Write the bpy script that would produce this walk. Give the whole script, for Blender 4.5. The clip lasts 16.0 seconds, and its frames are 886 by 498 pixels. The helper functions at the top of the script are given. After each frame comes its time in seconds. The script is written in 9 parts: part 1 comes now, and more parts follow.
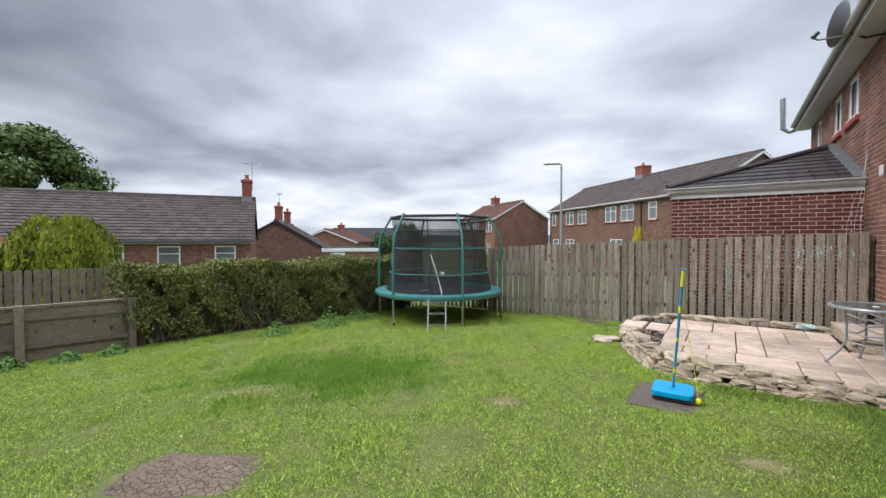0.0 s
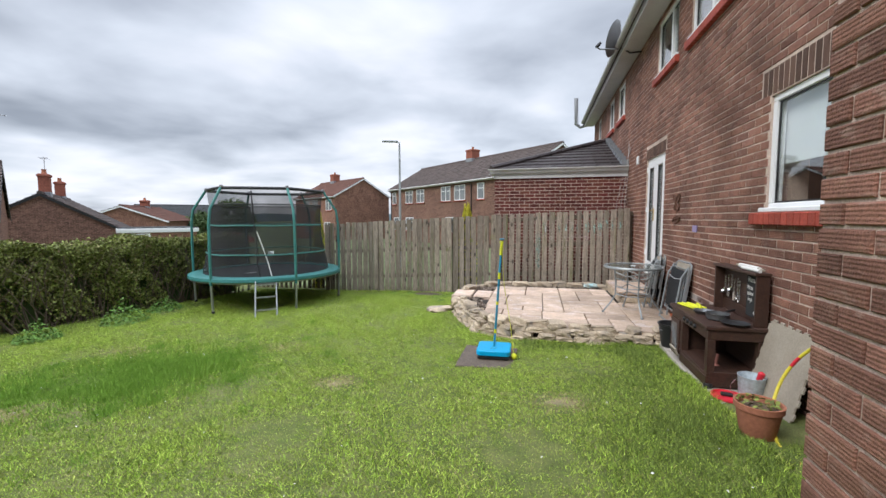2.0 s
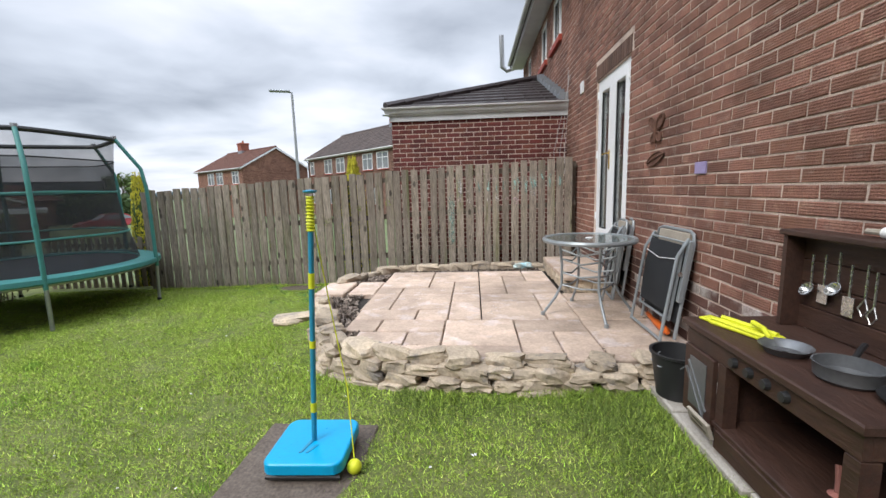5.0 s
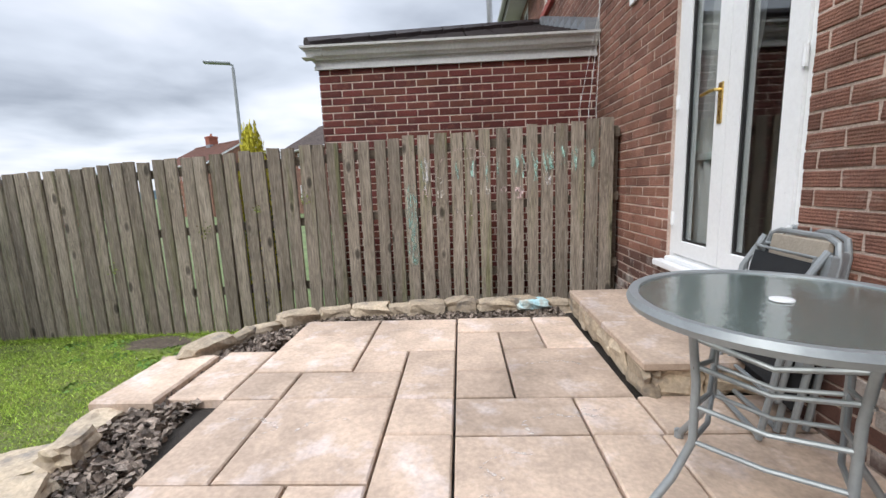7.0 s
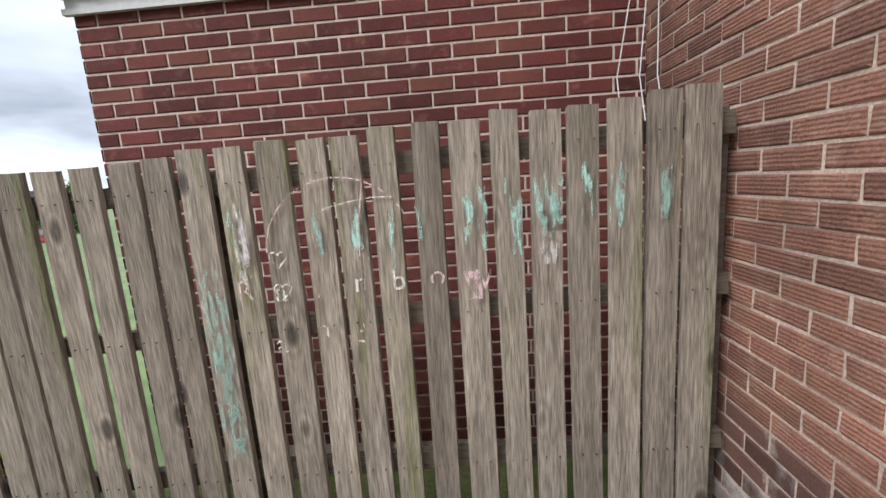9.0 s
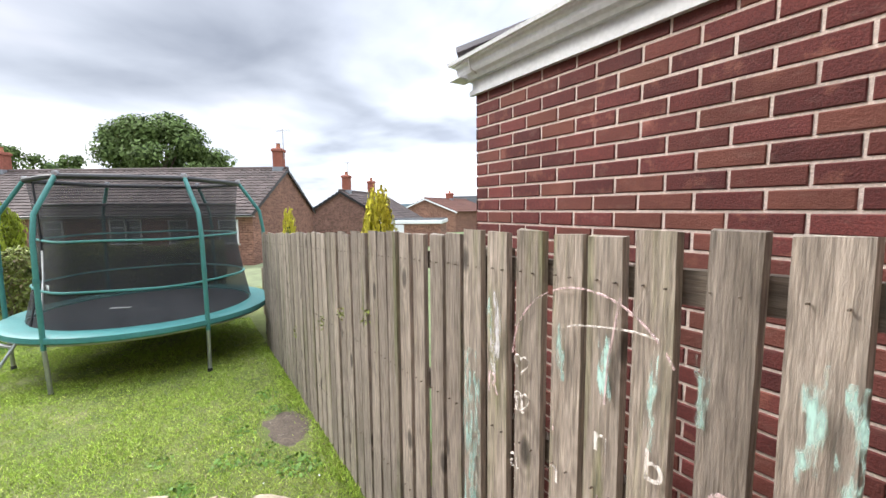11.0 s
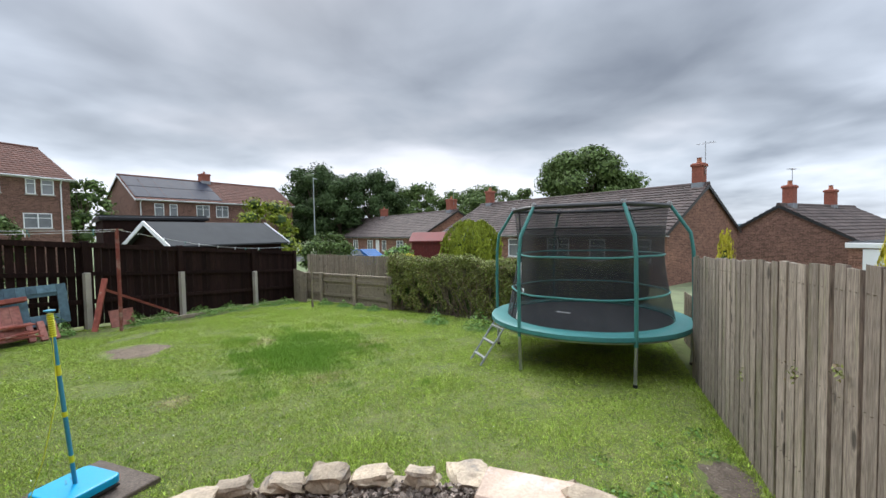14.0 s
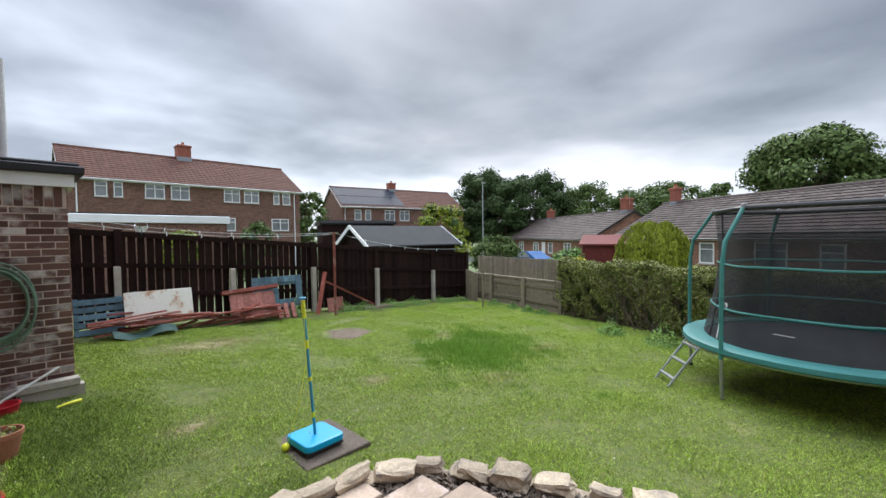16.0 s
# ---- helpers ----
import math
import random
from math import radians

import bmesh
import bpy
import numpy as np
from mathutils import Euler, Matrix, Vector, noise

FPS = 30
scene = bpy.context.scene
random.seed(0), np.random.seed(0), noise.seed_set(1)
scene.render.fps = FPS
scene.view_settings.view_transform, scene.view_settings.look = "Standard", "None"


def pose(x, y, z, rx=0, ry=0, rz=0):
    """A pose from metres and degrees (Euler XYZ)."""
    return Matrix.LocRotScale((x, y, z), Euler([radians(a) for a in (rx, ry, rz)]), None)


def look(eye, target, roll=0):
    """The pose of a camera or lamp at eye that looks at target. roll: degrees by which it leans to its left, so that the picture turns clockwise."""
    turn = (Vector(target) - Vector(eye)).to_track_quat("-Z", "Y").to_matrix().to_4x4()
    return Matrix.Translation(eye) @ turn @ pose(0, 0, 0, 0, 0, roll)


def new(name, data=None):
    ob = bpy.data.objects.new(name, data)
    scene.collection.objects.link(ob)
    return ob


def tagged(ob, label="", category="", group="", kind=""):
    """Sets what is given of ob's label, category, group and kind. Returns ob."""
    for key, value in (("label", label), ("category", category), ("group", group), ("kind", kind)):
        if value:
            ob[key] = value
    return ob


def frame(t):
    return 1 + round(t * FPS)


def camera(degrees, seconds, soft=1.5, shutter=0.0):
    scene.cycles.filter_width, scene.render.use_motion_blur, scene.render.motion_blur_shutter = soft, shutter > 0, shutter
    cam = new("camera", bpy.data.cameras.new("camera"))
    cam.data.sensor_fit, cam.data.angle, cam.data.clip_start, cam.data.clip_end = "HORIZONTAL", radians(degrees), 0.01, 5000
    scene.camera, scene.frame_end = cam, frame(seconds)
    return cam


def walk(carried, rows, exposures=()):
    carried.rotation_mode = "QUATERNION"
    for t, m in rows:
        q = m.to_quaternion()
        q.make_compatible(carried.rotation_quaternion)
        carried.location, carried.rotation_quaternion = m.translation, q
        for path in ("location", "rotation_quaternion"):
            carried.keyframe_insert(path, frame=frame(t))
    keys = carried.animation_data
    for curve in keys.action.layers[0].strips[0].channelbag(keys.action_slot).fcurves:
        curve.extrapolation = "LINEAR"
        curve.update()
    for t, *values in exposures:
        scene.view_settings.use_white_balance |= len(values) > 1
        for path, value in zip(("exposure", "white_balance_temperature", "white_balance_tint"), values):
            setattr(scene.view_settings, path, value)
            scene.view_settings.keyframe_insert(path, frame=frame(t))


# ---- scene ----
cam = camera(94.7, 16.0)
PATH = [
    (0, (-0.010, 0.017, 1.662), (-1.156, 1.655, 1.614), -0.0),
    (0.5, (0.023, 0.046, 1.658), (-0.873, 1.832, 1.592), -0.1),
    (1, (0.031, 0.063, 1.652), (-0.673, 1.933, 1.561), -0.2),
    (1.5, (0.013, 0.086, 1.646), (-0.548, 2.002, 1.518), -0.2),
    (2, (0.011, 0.221, 1.598), (-0.443, 2.163, 1.446), -0.1),
    (2.5, (0.051, 0.547, 1.572), (-0.317, 2.506, 1.403), -0.3),
    (3, (0.086, 0.914, 1.517), (-0.210, 2.883, 1.334), -0.5),
    (3.5, (0.128, 1.332, 1.509), (-0.105, 3.309, 1.309), -0.9),
    (4, (0.208, 1.811, 1.477), (0.020, 3.789, 1.244), -1.4),
    (4.2, (0.238, 1.995, 1.459), (0.060, 3.972, 1.212), -1.5),
    (6.3, (0.433, 4.455, 1.260), (0.310, 6.426, 0.948), -1.8),
    (6.5, (0.440, 4.695, 1.270), (0.322, 6.667, 0.960), -1.9),
    (7, (0.455, 5.335, 1.266), (0.359, 7.308, 0.955), -2.2),
    (7.5, (0.561, 6.036, 1.323), (0.518, 8.009, 1.000), -2.8),
    (8, (0.631, 6.565, 1.443), (0.655, 8.537, 1.109), -3.5),
    (8.2, (0.671, 6.794, 1.449), (0.721, 8.765, 1.112), -3.8),
    (10.3, (1.283, 8.232, 1.748), (0.167, 9.871, 1.492), -2.6),
    (10.5, (1.237, 8.216, 1.758), (-0.085, 9.698, 1.523), -1.8),
    (11, (1.173, 8.166, 1.784), (-0.514, 9.22, 1.582), -0.6),
    (11.5, (1.148, 8.1, 1.791), (-0.725, 8.78, 1.614), 0.4),
    (12, (1.136, 8.029, 1.801), (-0.826, 8.381, 1.641), -0.2),
    (12.5, (1.156, 7.962, 1.802), (-0.839, 8.019, 1.666), -0.6),
    (13, (1.175, 7.941, 1.816), (-0.81, 7.722, 1.7), -1.0),
    (13.5, (1.154, 7.917, 1.822), (-0.787, 7.442, 1.725), -1.2),
    (14, (1.164, 7.869, 1.831), (-0.704, 7.158, 1.748), -1.0),
    (14.5, (1.191, 7.836, 1.845), (-0.581, 6.911, 1.765), -0.8),
    (15, (1.226, 7.808, 1.858), (-0.432, 6.694, 1.776), -0.6),
    (15.5, (1.261, 7.798, 1.877), (-0.282, 6.528, 1.797), -0.7),
    (16, (1.282, 7.782, 1.872), (-0.165, 6.403, 1.809), -0.8),
]
walk(cam, [(t, look(eye, target, roll)) for t, eye, target, roll in PATH],
     [(0.0, 0.69, 6250, 10), (4.2, 0.78, 6250, 10), (7.0, 0.78, 6250, 10), (8.2, 0.75, 6250, 10), (10.4, 1.72, 5950, 9), (11.2, 1.50, 6550, 12),
      (12.2, 1.16, 6750, 12), (12.6, 1.05, 6350, 9), (13.5, 0.92, 6200, 9), (16.0, 0.90, 6180, 9)])

# ---- sky, sun ----
world = bpy.data.worlds.new("overcast_sky")
scene.world = world
world.use_nodes = True
wn, wl = world.node_tree.nodes, world.node_tree.links
wn.clear()
SUN_EL, SUN_AZ = radians(42), radians(226)


def wnode(kind, **props):
    n = wn.new(kind)
    for k, v in props.items():
        if k == "op":
            n.operation = v
        elif k == "data_type":
            n.data_type = v
    return n


def wmath(op, a, b=None):
    n = wnode("ShaderNodeMath", op=op)
    for i, v in enumerate((a, b)):
        if v is None:
            continue
        if isinstance(v, (int, float)):
            n.inputs[i].default_value = v
        else:
            wl.new(v, n.inputs[i])
    return n.outputs[0]


sky = wn.new("ShaderNodeTexSky")
sky.sky_type, sky.sun_disc, sky.sun_elevation, sky.sun_rotation = "NISHITA", False, SUN_EL, SUN_AZ
tc = wn.new("ShaderNodeTexCoord")
sep = wn.new("ShaderNodeSeparateXYZ")
wl.new(tc.outputs["Generated"], sep.inputs[0])
up = wmath("MAXIMUM", sep.outputs["Z"], 0.0)
flat = wmath("ADD", up, 0.16)
comb = wn.new("ShaderNodeCombineXYZ")
wl.new(wmath("DIVIDE", sep.outputs["X"], flat), comb.inputs[0])
wl.new(wmath("DIVIDE", sep.outputs["Y"], flat), comb.inputs[1])
comb.inputs[2].default_value = 4.63
clouds = []
for scale, detail, rough in ((0.55, 4, 0.48), (1.5, 5, 0.5)):
    n = wn.new("ShaderNodeTexNoise")
    n.inputs["Scale"].default_value, n.inputs["Detail"].default_value, n.inputs["Roughness"].default_value = scale, detail, rough
    n.inputs["Distortion"].default_value = 0.25
    wl.new(comb.outputs[0], n.inputs["Vector"])
    clouds.append(n.outputs["Fac"])
mixf = wmath("ADD", wmath("MULTIPLY", clouds[0], 0.7), wmath("MULTIPLY", clouds[1], 0.3))
ramp = wn.new("ShaderNodeValToRGB")
e = ramp.color_ramp.elements
e[0].position, e[0].color = 0.37, (3.7, 4.0, 4.6, 1)
e[1].position, e[1].color = 0.64, (10.8, 10.7, 11.2, 1)
m = ramp.color_ramp.elements.new(0.5)
m.color = (6.9, 7.3, 8.0, 1)
wl.new(mixf, ramp.inputs[0])
# an overcast dome is brighter overhead than at the horizon
lift = wmath("ADD", wmath("MULTIPLY", wmath("POWER", up, 5.0), 3.5), 0.66)
# a heavier bank of cloud lies to the west, with paler sky below it
def wsmooth(sock, a, b):
    n = wn.new("ShaderNodeMapRange")
    n.interpolation_type = "SMOOTHSTEP"
    n.inputs[1].default_value, n.inputs[2].default_value = a, b
    wl.new(sock, n.inputs[0])
    return n.outputs[0]


bearing = wmath("ADD", wmath("MULTIPLY", sep.outputs["X"], 0.9), wmath("MULTIPLY", sep.outputs["Y"], 0.42))
ragged_x = wmath("ADD", bearing, wmath("MULTIPLY", wmath("SUBTRACT", clouds[0], 0.5), 0.9))
bank = wmath("MULTIPLY", wsmooth(ragged_x, -0.5, -0.92), wsmooth(up, 0.07, 0.24))
vm = wn.new("ShaderNodeVectorMath")
vm.operation = "SCALE"
wl.new(ramp.outputs[0], vm.inputs[0])
wl.new(wmath("MULTIPLY", lift, wmath("SUBTRACT", 1.0, wmath("MULTIPLY", bank, 0.50))), vm.inputs["Scale"])
mx = wn.new("ShaderNodeMix")
mx.data_type = "RGBA"
mx.inputs["Factor"].default_value = 0.93
wl.new(sky.outputs[0], mx.inputs["A"])
wl.new(vm.outputs[0], mx.inputs["B"])
bg = wn.new("ShaderNodeBackground")
bg.inputs["Strength"].default_value = 0.1
wl.new(mx.outputs["Result"], bg.inputs["Color"])
wl.new(bg.outputs[0], wn.new("ShaderNodeOutputWorld").inputs["Surface"])

sun_data = bpy.data.lights.new("sun", "SUN")
sun_data.energy, sun_data.angle, sun_data.color = 1.5, radians(24), (1.0, 0.96, 0.9)
sun = new("sun", sun_data)
sun.matrix_world = look((0, 0, 30), (-math.sin(SUN_AZ) * math.cos(SUN_EL), -math.cos(SUN_AZ) * math.cos(SUN_EL), 30 - math.sin(SUN_EL)))

# ---- materials ----
def material(name, c1, c2=None, s1=2.0, grain=0.15, s2=60.0, rough=0.75, metal=0.0, rnd=0.0, island=False, bump=0.25, bscale=None,
             stretch=(1, 1, 1), spec=0.3, c3=None, s3=0.7, t3=0.55, alpha=1.0, width=0.25, odd=None):
    """Two colours mixed by slow noise, a third in patches, fine grain, a random step for each piece, and relief."""
    mt = bpy.data.materials.new(name)
    mt.use_nodes = True
    nt = mt.node_tree
    nodes, links = nt.nodes, nt.links
    bsdf = nodes["Principled BSDF"]
    geo = nodes.new("ShaderNodeNewGeometry")
    mp = nodes.new("ShaderNodeMapping")
    mp.inputs["Scale"].default_value = stretch
    links.new(geo.outputs["Position"], mp.inputs["Vector"])
    vec = mp.outputs[0]
    rand = None
    if rnd:
        if island:
            rand = geo.outputs["Random Per Island"]
        else:
            rand = nodes.new("ShaderNodeObjectInfo").outputs["Random"]
        off = nodes.new("ShaderNodeVectorMath")
        off.operation = "MULTIPLY_ADD"
        links.new(rand, off.inputs[0])
        off.inputs[1].default_value = (37.0, 19.0, 23.0)
        links.new(vec, off.inputs[2])
        vec = off.outputs[0]

    def tex(scale, detail=4.0, rgh=0.55):
        n = nodes.new("ShaderNodeTexNoise")
        n.inputs["Scale"].default_value, n.inputs["Detail"].default_value, n.inputs["Roughness"].default_value = scale, detail, rgh
        links.new(vec, n.inputs["Vector"])
        return n.outputs["Fac"]

    def remap(sock, a, b, lo=0.0, hi=1.0):
        n = nodes.new("ShaderNodeMapRange")
        n.inputs[1].default_value, n.inputs[2].default_value, n.inputs[3].default_value, n.inputs[4].default_value = a, b, lo, hi
        links.new(sock, n.inputs[0])
        return n.outputs[0]

    def mix(fac, a, b, mode="MIX"):
        n = nodes.new("ShaderNodeMix")
        n.data_type, n.blend_type = "RGBA", mode
        for sock, v in ((n.inputs["Factor"], fac), (n.inputs["A"], a), (n.inputs["B"], b)):
            if isinstance(v, (int, float)):
                sock.default_value = v
            elif isinstance(v, tuple):
                sock.default_value = (*v, 1)
            else:
                links.new(v, sock)
        return n.outputs["Result"]

    c2 = c2 or tuple(v * 0.8 for v in c1)
    col = mix(remap(tex(s1), 0.5 - width, 0.5 + width), c1, c2)
    if c3:
        col = mix(remap(tex(s3, 5, 0.6), t3, t3 + 0.12), col, c3)
    fine = tex(s2, 3)
    if grain:
        n = nodes.new("ShaderNodeVectorMath")
        n.operation = "SCALE"
        links.new(col, n.inputs[0])
        links.new(remap(fine, 0.3, 0.7, 1 - grain, 1 + grain), n.inputs["Scale"])
        col = n.outputs[0]
    if rand is not None:
        n = nodes.new("ShaderNodeVectorMath")
        n.operation = "SCALE"
        links.new(col, n.inputs[0])
        links.new(remap(rand, 0, 1, 1 - rnd, 1 + rnd), n.inputs["Scale"])
        col = n.outputs[0]
    if odd:
        # some pieces of another firing or stock
        fr = nodes.new("ShaderNodeMath")
        fr.operation = "MULTIPLY"
        fr.inputs[1].default_value = 7.31
        links.new(rand, fr.inputs[0])
        fr2 = nodes.new("ShaderNodeMath")
        fr2.operation = "FRACT"
        links.new(fr.outputs[0], fr2.inputs[0])
        col = mix(remap(fr2.outputs[0], 0.5, 1.0, 0.0, 0.85), col, odd)
    links.new(col, bsdf.inputs["Base Color"])
    bsdf.inputs["Metallic"].default_value = metal
    links.new(remap(fine, 0.2, 0.8, max(rough - 0.1, 0.03), min(rough + 0.1, 1)), bsdf.inputs["Roughness"])
    bsdf.inputs["Specular IOR Level"].default_value = spec
    if alpha < 1:
        bsdf.inputs["Alpha"].default_value = alpha
    if bump:
        b = nodes.new("ShaderNodeBump")
        b.inputs["Strength"].default_value, b.inputs["Distance"].default_value = bump, 0.01
        links.new(tex(bscale or s2, 5, 0.6), b.inputs["Height"])
        links.new(b.outputs[0], bsdf.inputs["Normal"])
    return mt


def ribbed(mt, axis, per_metre, depth, keep=0.5):
    """Adds grooves to a material's relief: combed brick faces, tile rolls, boards."""
    nodes, links = mt.node_tree.nodes, mt.node_tree.links
    bsdf = nodes["Principled BSDF"]
    geo = nodes.new("ShaderNodeNewGeometry")
    w = nodes.new("ShaderNodeTexWave")
    w.bands_direction = axis
    w.inputs["Scale"].default_value = per_metre / 3.18
    w.inputs["Distortion"].default_value, w.inputs["Detail"].default_value, w.inputs["Detail Scale"].default_value = 1.5, 2, 3
    links.new(geo.outputs["Position"], w.inputs["Vector"])
    b = nodes.new("ShaderNodeBump")
    b.inputs["Strength"].default_value, b.inputs["Distance"].default_value = keep, depth
    links.new(w.outputs["Fac"], b.inputs["Height"])
    old = bsdf.inputs["Normal"].links
    if old:
        links.new(old[0].from_socket, b.inputs["Normal"])
    links.new(b.outputs[0], bsdf.inputs["Normal"])
    return mt


def glass_pane(name, tint=(0.75, 0.8, 0.8), gloss=0.35, rough=0.02, ripple=0.0, frost=None):
    mt = bpy.data.materials.new(name)
    mt.use_nodes = True
    nodes, links = mt.node_tree.nodes, mt.node_tree.links
    nodes.clear()
    tr, gl, mixn = nodes.new("ShaderNodeBsdfTransparent"), nodes.new("ShaderNodeBsdfGlossy"), nodes.new("ShaderNodeMixShader")
    lw, pw, mr = nodes.new("ShaderNodeLayerWeight"), nodes.new("ShaderNodeMath"), nodes.new("ShaderNodeMapRange")
    lw.inputs["Blend"].default_value = 0.5
    pw.operation = "POWER"
    pw.inputs[1].default_value = 3.0
    links.new(lw.outputs["Facing"], pw.inputs[0])
    mr.inputs[3].default_value, mr.inputs[4].default_value = gloss, 0.9
    links.new(pw.outputs[0], mr.inputs[0])
    tr.inputs[0].default_value = (*tint, 1)
    gl.inputs["Roughness"].default_value = rough
    if ripple:
        geo, nz, bp_ = nodes.new("ShaderNodeNewGeometry"), nodes.new("ShaderNodeTexNoise"), nodes.new("ShaderNodeBump")
        nz.inputs["Scale"].default_value = ripple
        bp_.inputs["Strength"].default_value, bp_.inputs["Distance"].default_value = 0.12, 0.01
        links.new(geo.outputs["Position"], nz.inputs["Vector"])
        links.new(nz.outputs["Fac"], bp_.inputs["Height"])
        links.new(bp_.outputs[0], gl.inputs["Normal"])
    links.new(mr.outputs[0], mixn.inputs[0])
    if frost:
        df, fm_ = nodes.new("ShaderNodeBsdfDiffuse"), nodes.new("ShaderNodeMixShader")
        df.inputs[0].default_value = (*frost, 1)
        fm_.inputs[0].default_value = 0.5
        links.new(tr.outputs[0], fm_.inputs[1])
        links.new(df.outputs[0], fm_.inputs[2])
        links.new(fm_.outputs[0], mixn.inputs[1])
    else:
        links.new(tr.outputs[0], mixn.inputs[1])
    links.new(gl.outputs[0], mixn.inputs[2])
    links.new(mixn.outputs[0], nodes.new("ShaderNodeOutputMaterial").inputs[0])
    return mt


def net_cloth(name, colour, cover):
    mt = bpy.data.materials.new(name)
    mt.use_nodes = True
    nodes, links = mt.node_tree.nodes, mt.node_tree.links
    bsdf = nodes["Principled BSDF"]
    bsdf.inputs["Base Color"].default_value, bsdf.inputs["Roughness"].default_value = (*colour, 1), 0.85
    geo = nodes.new("ShaderNodeNewGeometry")
    n = nodes.new("ShaderNodeTexNoise")
    n.inputs["Scale"].default_value = 3.0
    links.new(geo.outputs["Position"], n.inputs["Vector"])
    r = nodes.new("ShaderNodeMapRange")
    r.inputs[1].default_value, r.inputs[2].default_value, r.inputs[3].default_value, r.inputs[4].default_value = 0.3, 0.7, cover - 0.06, cover + 0.06
    links.new(n.outputs["Fac"], r.inputs[0])
    links.new(r.outputs[0], bsdf.inputs["Alpha"])
    return mt


M_THATCH = material("lawn_thatch", (0.075, 0.105, 0.024), (0.16, 0.165, 0.06), 6.0, 0.35, 90, 0.95, bump=0.6, c3=(0.24, 0.21, 0.11), s3=1.2, t3=0.62)
M_GRASS = material("grass_blade", (0.195, 0.335, 0.038), (0.385, 0.480, 0.086), 1.5, 0.80, 17, 0.85, rnd=0.55, island=True, bump=0, width=0.17, spec=0.06, c3=(0.46, 0.44, 0.15), s3=2.6, t3=0.55)
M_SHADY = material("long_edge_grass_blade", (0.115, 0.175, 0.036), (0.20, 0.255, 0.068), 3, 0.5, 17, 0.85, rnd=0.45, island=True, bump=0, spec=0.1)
M_LUSH = material("lush_grass_blade", (0.132, 0.265, 0.026), (0.225, 0.365, 0.050), 5, 0.1, 40, 0.8, rnd=0.3, island=True, bump=0, spec=0.3)
M_STRAW = material("dry_grass", (0.42, 0.34, 0.19), (0.33, 0.27, 0.13), 4, 0.2, 60, 0.8, rnd=0.4, island=True, bump=0)
M_SOIL = material("cracked_soil", (0.205, 0.155, 0.112), (0.125, 0.095, 0.068), 5, 0.3, 60, 0.95, bump=0.8, bscale=25)
M_EARTH = material("dark_garden_earth", (0.125, 0.098, 0.074), (0.07, 0.055, 0.042), 12, 0.4, 60, 0.95, bump=1.0, bscale=30, c3=(0.24, 0.21, 0.17), s3=25, t3=0.6)
M_RUST = material("rusted_iron", (0.175, 0.090, 0.062), (0.105, 0.055, 0.040), 14, 0.3, 80, 0.85, metal=0.2, bump=0.5)
M_OUTER = material("rough_ground", (0.10, 0.15, 0.05), (0.16, 0.17, 0.10), 0.05, 0.3, 1.5, 0.95, bump=0.4)
# the haze over the far hills is painted into their blue colour
M_HILL = material("far_hill_haze_tint", (0.16, 0.22, 0.28), (0.2, 0.26, 0.3), 0.004, 0.1, 0.02, 1.0, bump=0)
M_MORTAR = material("mortar", (0.60, 0.475, 0.40), (0.44, 0.345, 0.29), 6, 0.25, 120, 0.95, bump=0.5)
M_MORTAR_N = material("new_mortar", (0.66, 0.55, 0.47), (0.54, 0.44, 0.38), 3, 0.2, 120, 0.95, bump=0.5)
M_BRICK = ribbed(material("combed_brick", (0.268, 0.125, 0.088), (0.175, 0.087, 0.065), 5.0, 0.25, 110, 0.85, rnd=0.30, island=True, bump=0.6, c3=(0.285, 0.155, 0.11), s3=7.0, t3=0.57, odd=(0.235, 0.115, 0.078)), "Z", 75, 0.004, 0.45)
M_BRICK_P = ribbed(material("combed_brick_piece", (0.268, 0.125, 0.088), (0.175, 0.087, 0.065), 5.0, 0.25, 110, 0.85, rnd=0.30, bump=0.6, c3=(0.285, 0.155, 0.11), s3=7.0, t3=0.57, odd=(0.235, 0.115, 0.078)), "Z", 75, 0.004, 0.45)
M_BRICK_N = material("red_wire_cut_brick", (0.150, 0.038, 0.031), (0.095, 0.027, 0.025), 3.5, 0.25, 130, 0.8, rnd=0.3, island=True, bump=0.5, c3=(0.23, 0.085, 0.06), s3=7, t3=0.57, odd=(0.17, 0.062, 0.042))
M_BRICK_NP = material("red_wire_cut_brick_piece", (0.150, 0.038, 0.031), (0.095, 0.027, 0.025), 3.5, 0.25, 130, 0.8, rnd=0.3, bump=0.5, c3=(0.23, 0.085, 0.06), s3=7, t3=0.57, odd=(0.17, 0.062, 0.042))
M_BRICK_D = material("brown_brick", (0.135, 0.068, 0.052), (0.09, 0.048, 0.04), 3.5, 0.2, 130, 0.8, rnd=0.35, island=True, bump=0.5, c3=(0.42, 0.375, 0.345), s3=2.6, t3=0.51)
M_SOLDIER = material("soldier_brick", (0.12, 0.07, 0.05), (0.09, 0.05, 0.038), 6, 0.2, 130, 0.8, rnd=0.3, bump=0.5)
M_FARBRICK = material("far_brick", (0.225, 0.115, 0.080), (0.160, 0.082, 0.060), 0.9, 0.3, 9, 0.9, bump=0.3, bscale=9)
M_FARBRICK2 = material("far_brown_brick", (0.175, 0.095, 0.070), (0.125, 0.069, 0.053), 0.9, 0.3, 9, 0.9, bump=0.3, bscale=9)
M_UPVC = material("white_upvc", (0.80, 0.81, 0.82), (0.74, 0.75, 0.76), 1.5, 0.03, 50, 0.35, bump=0.03, spec=0.5)
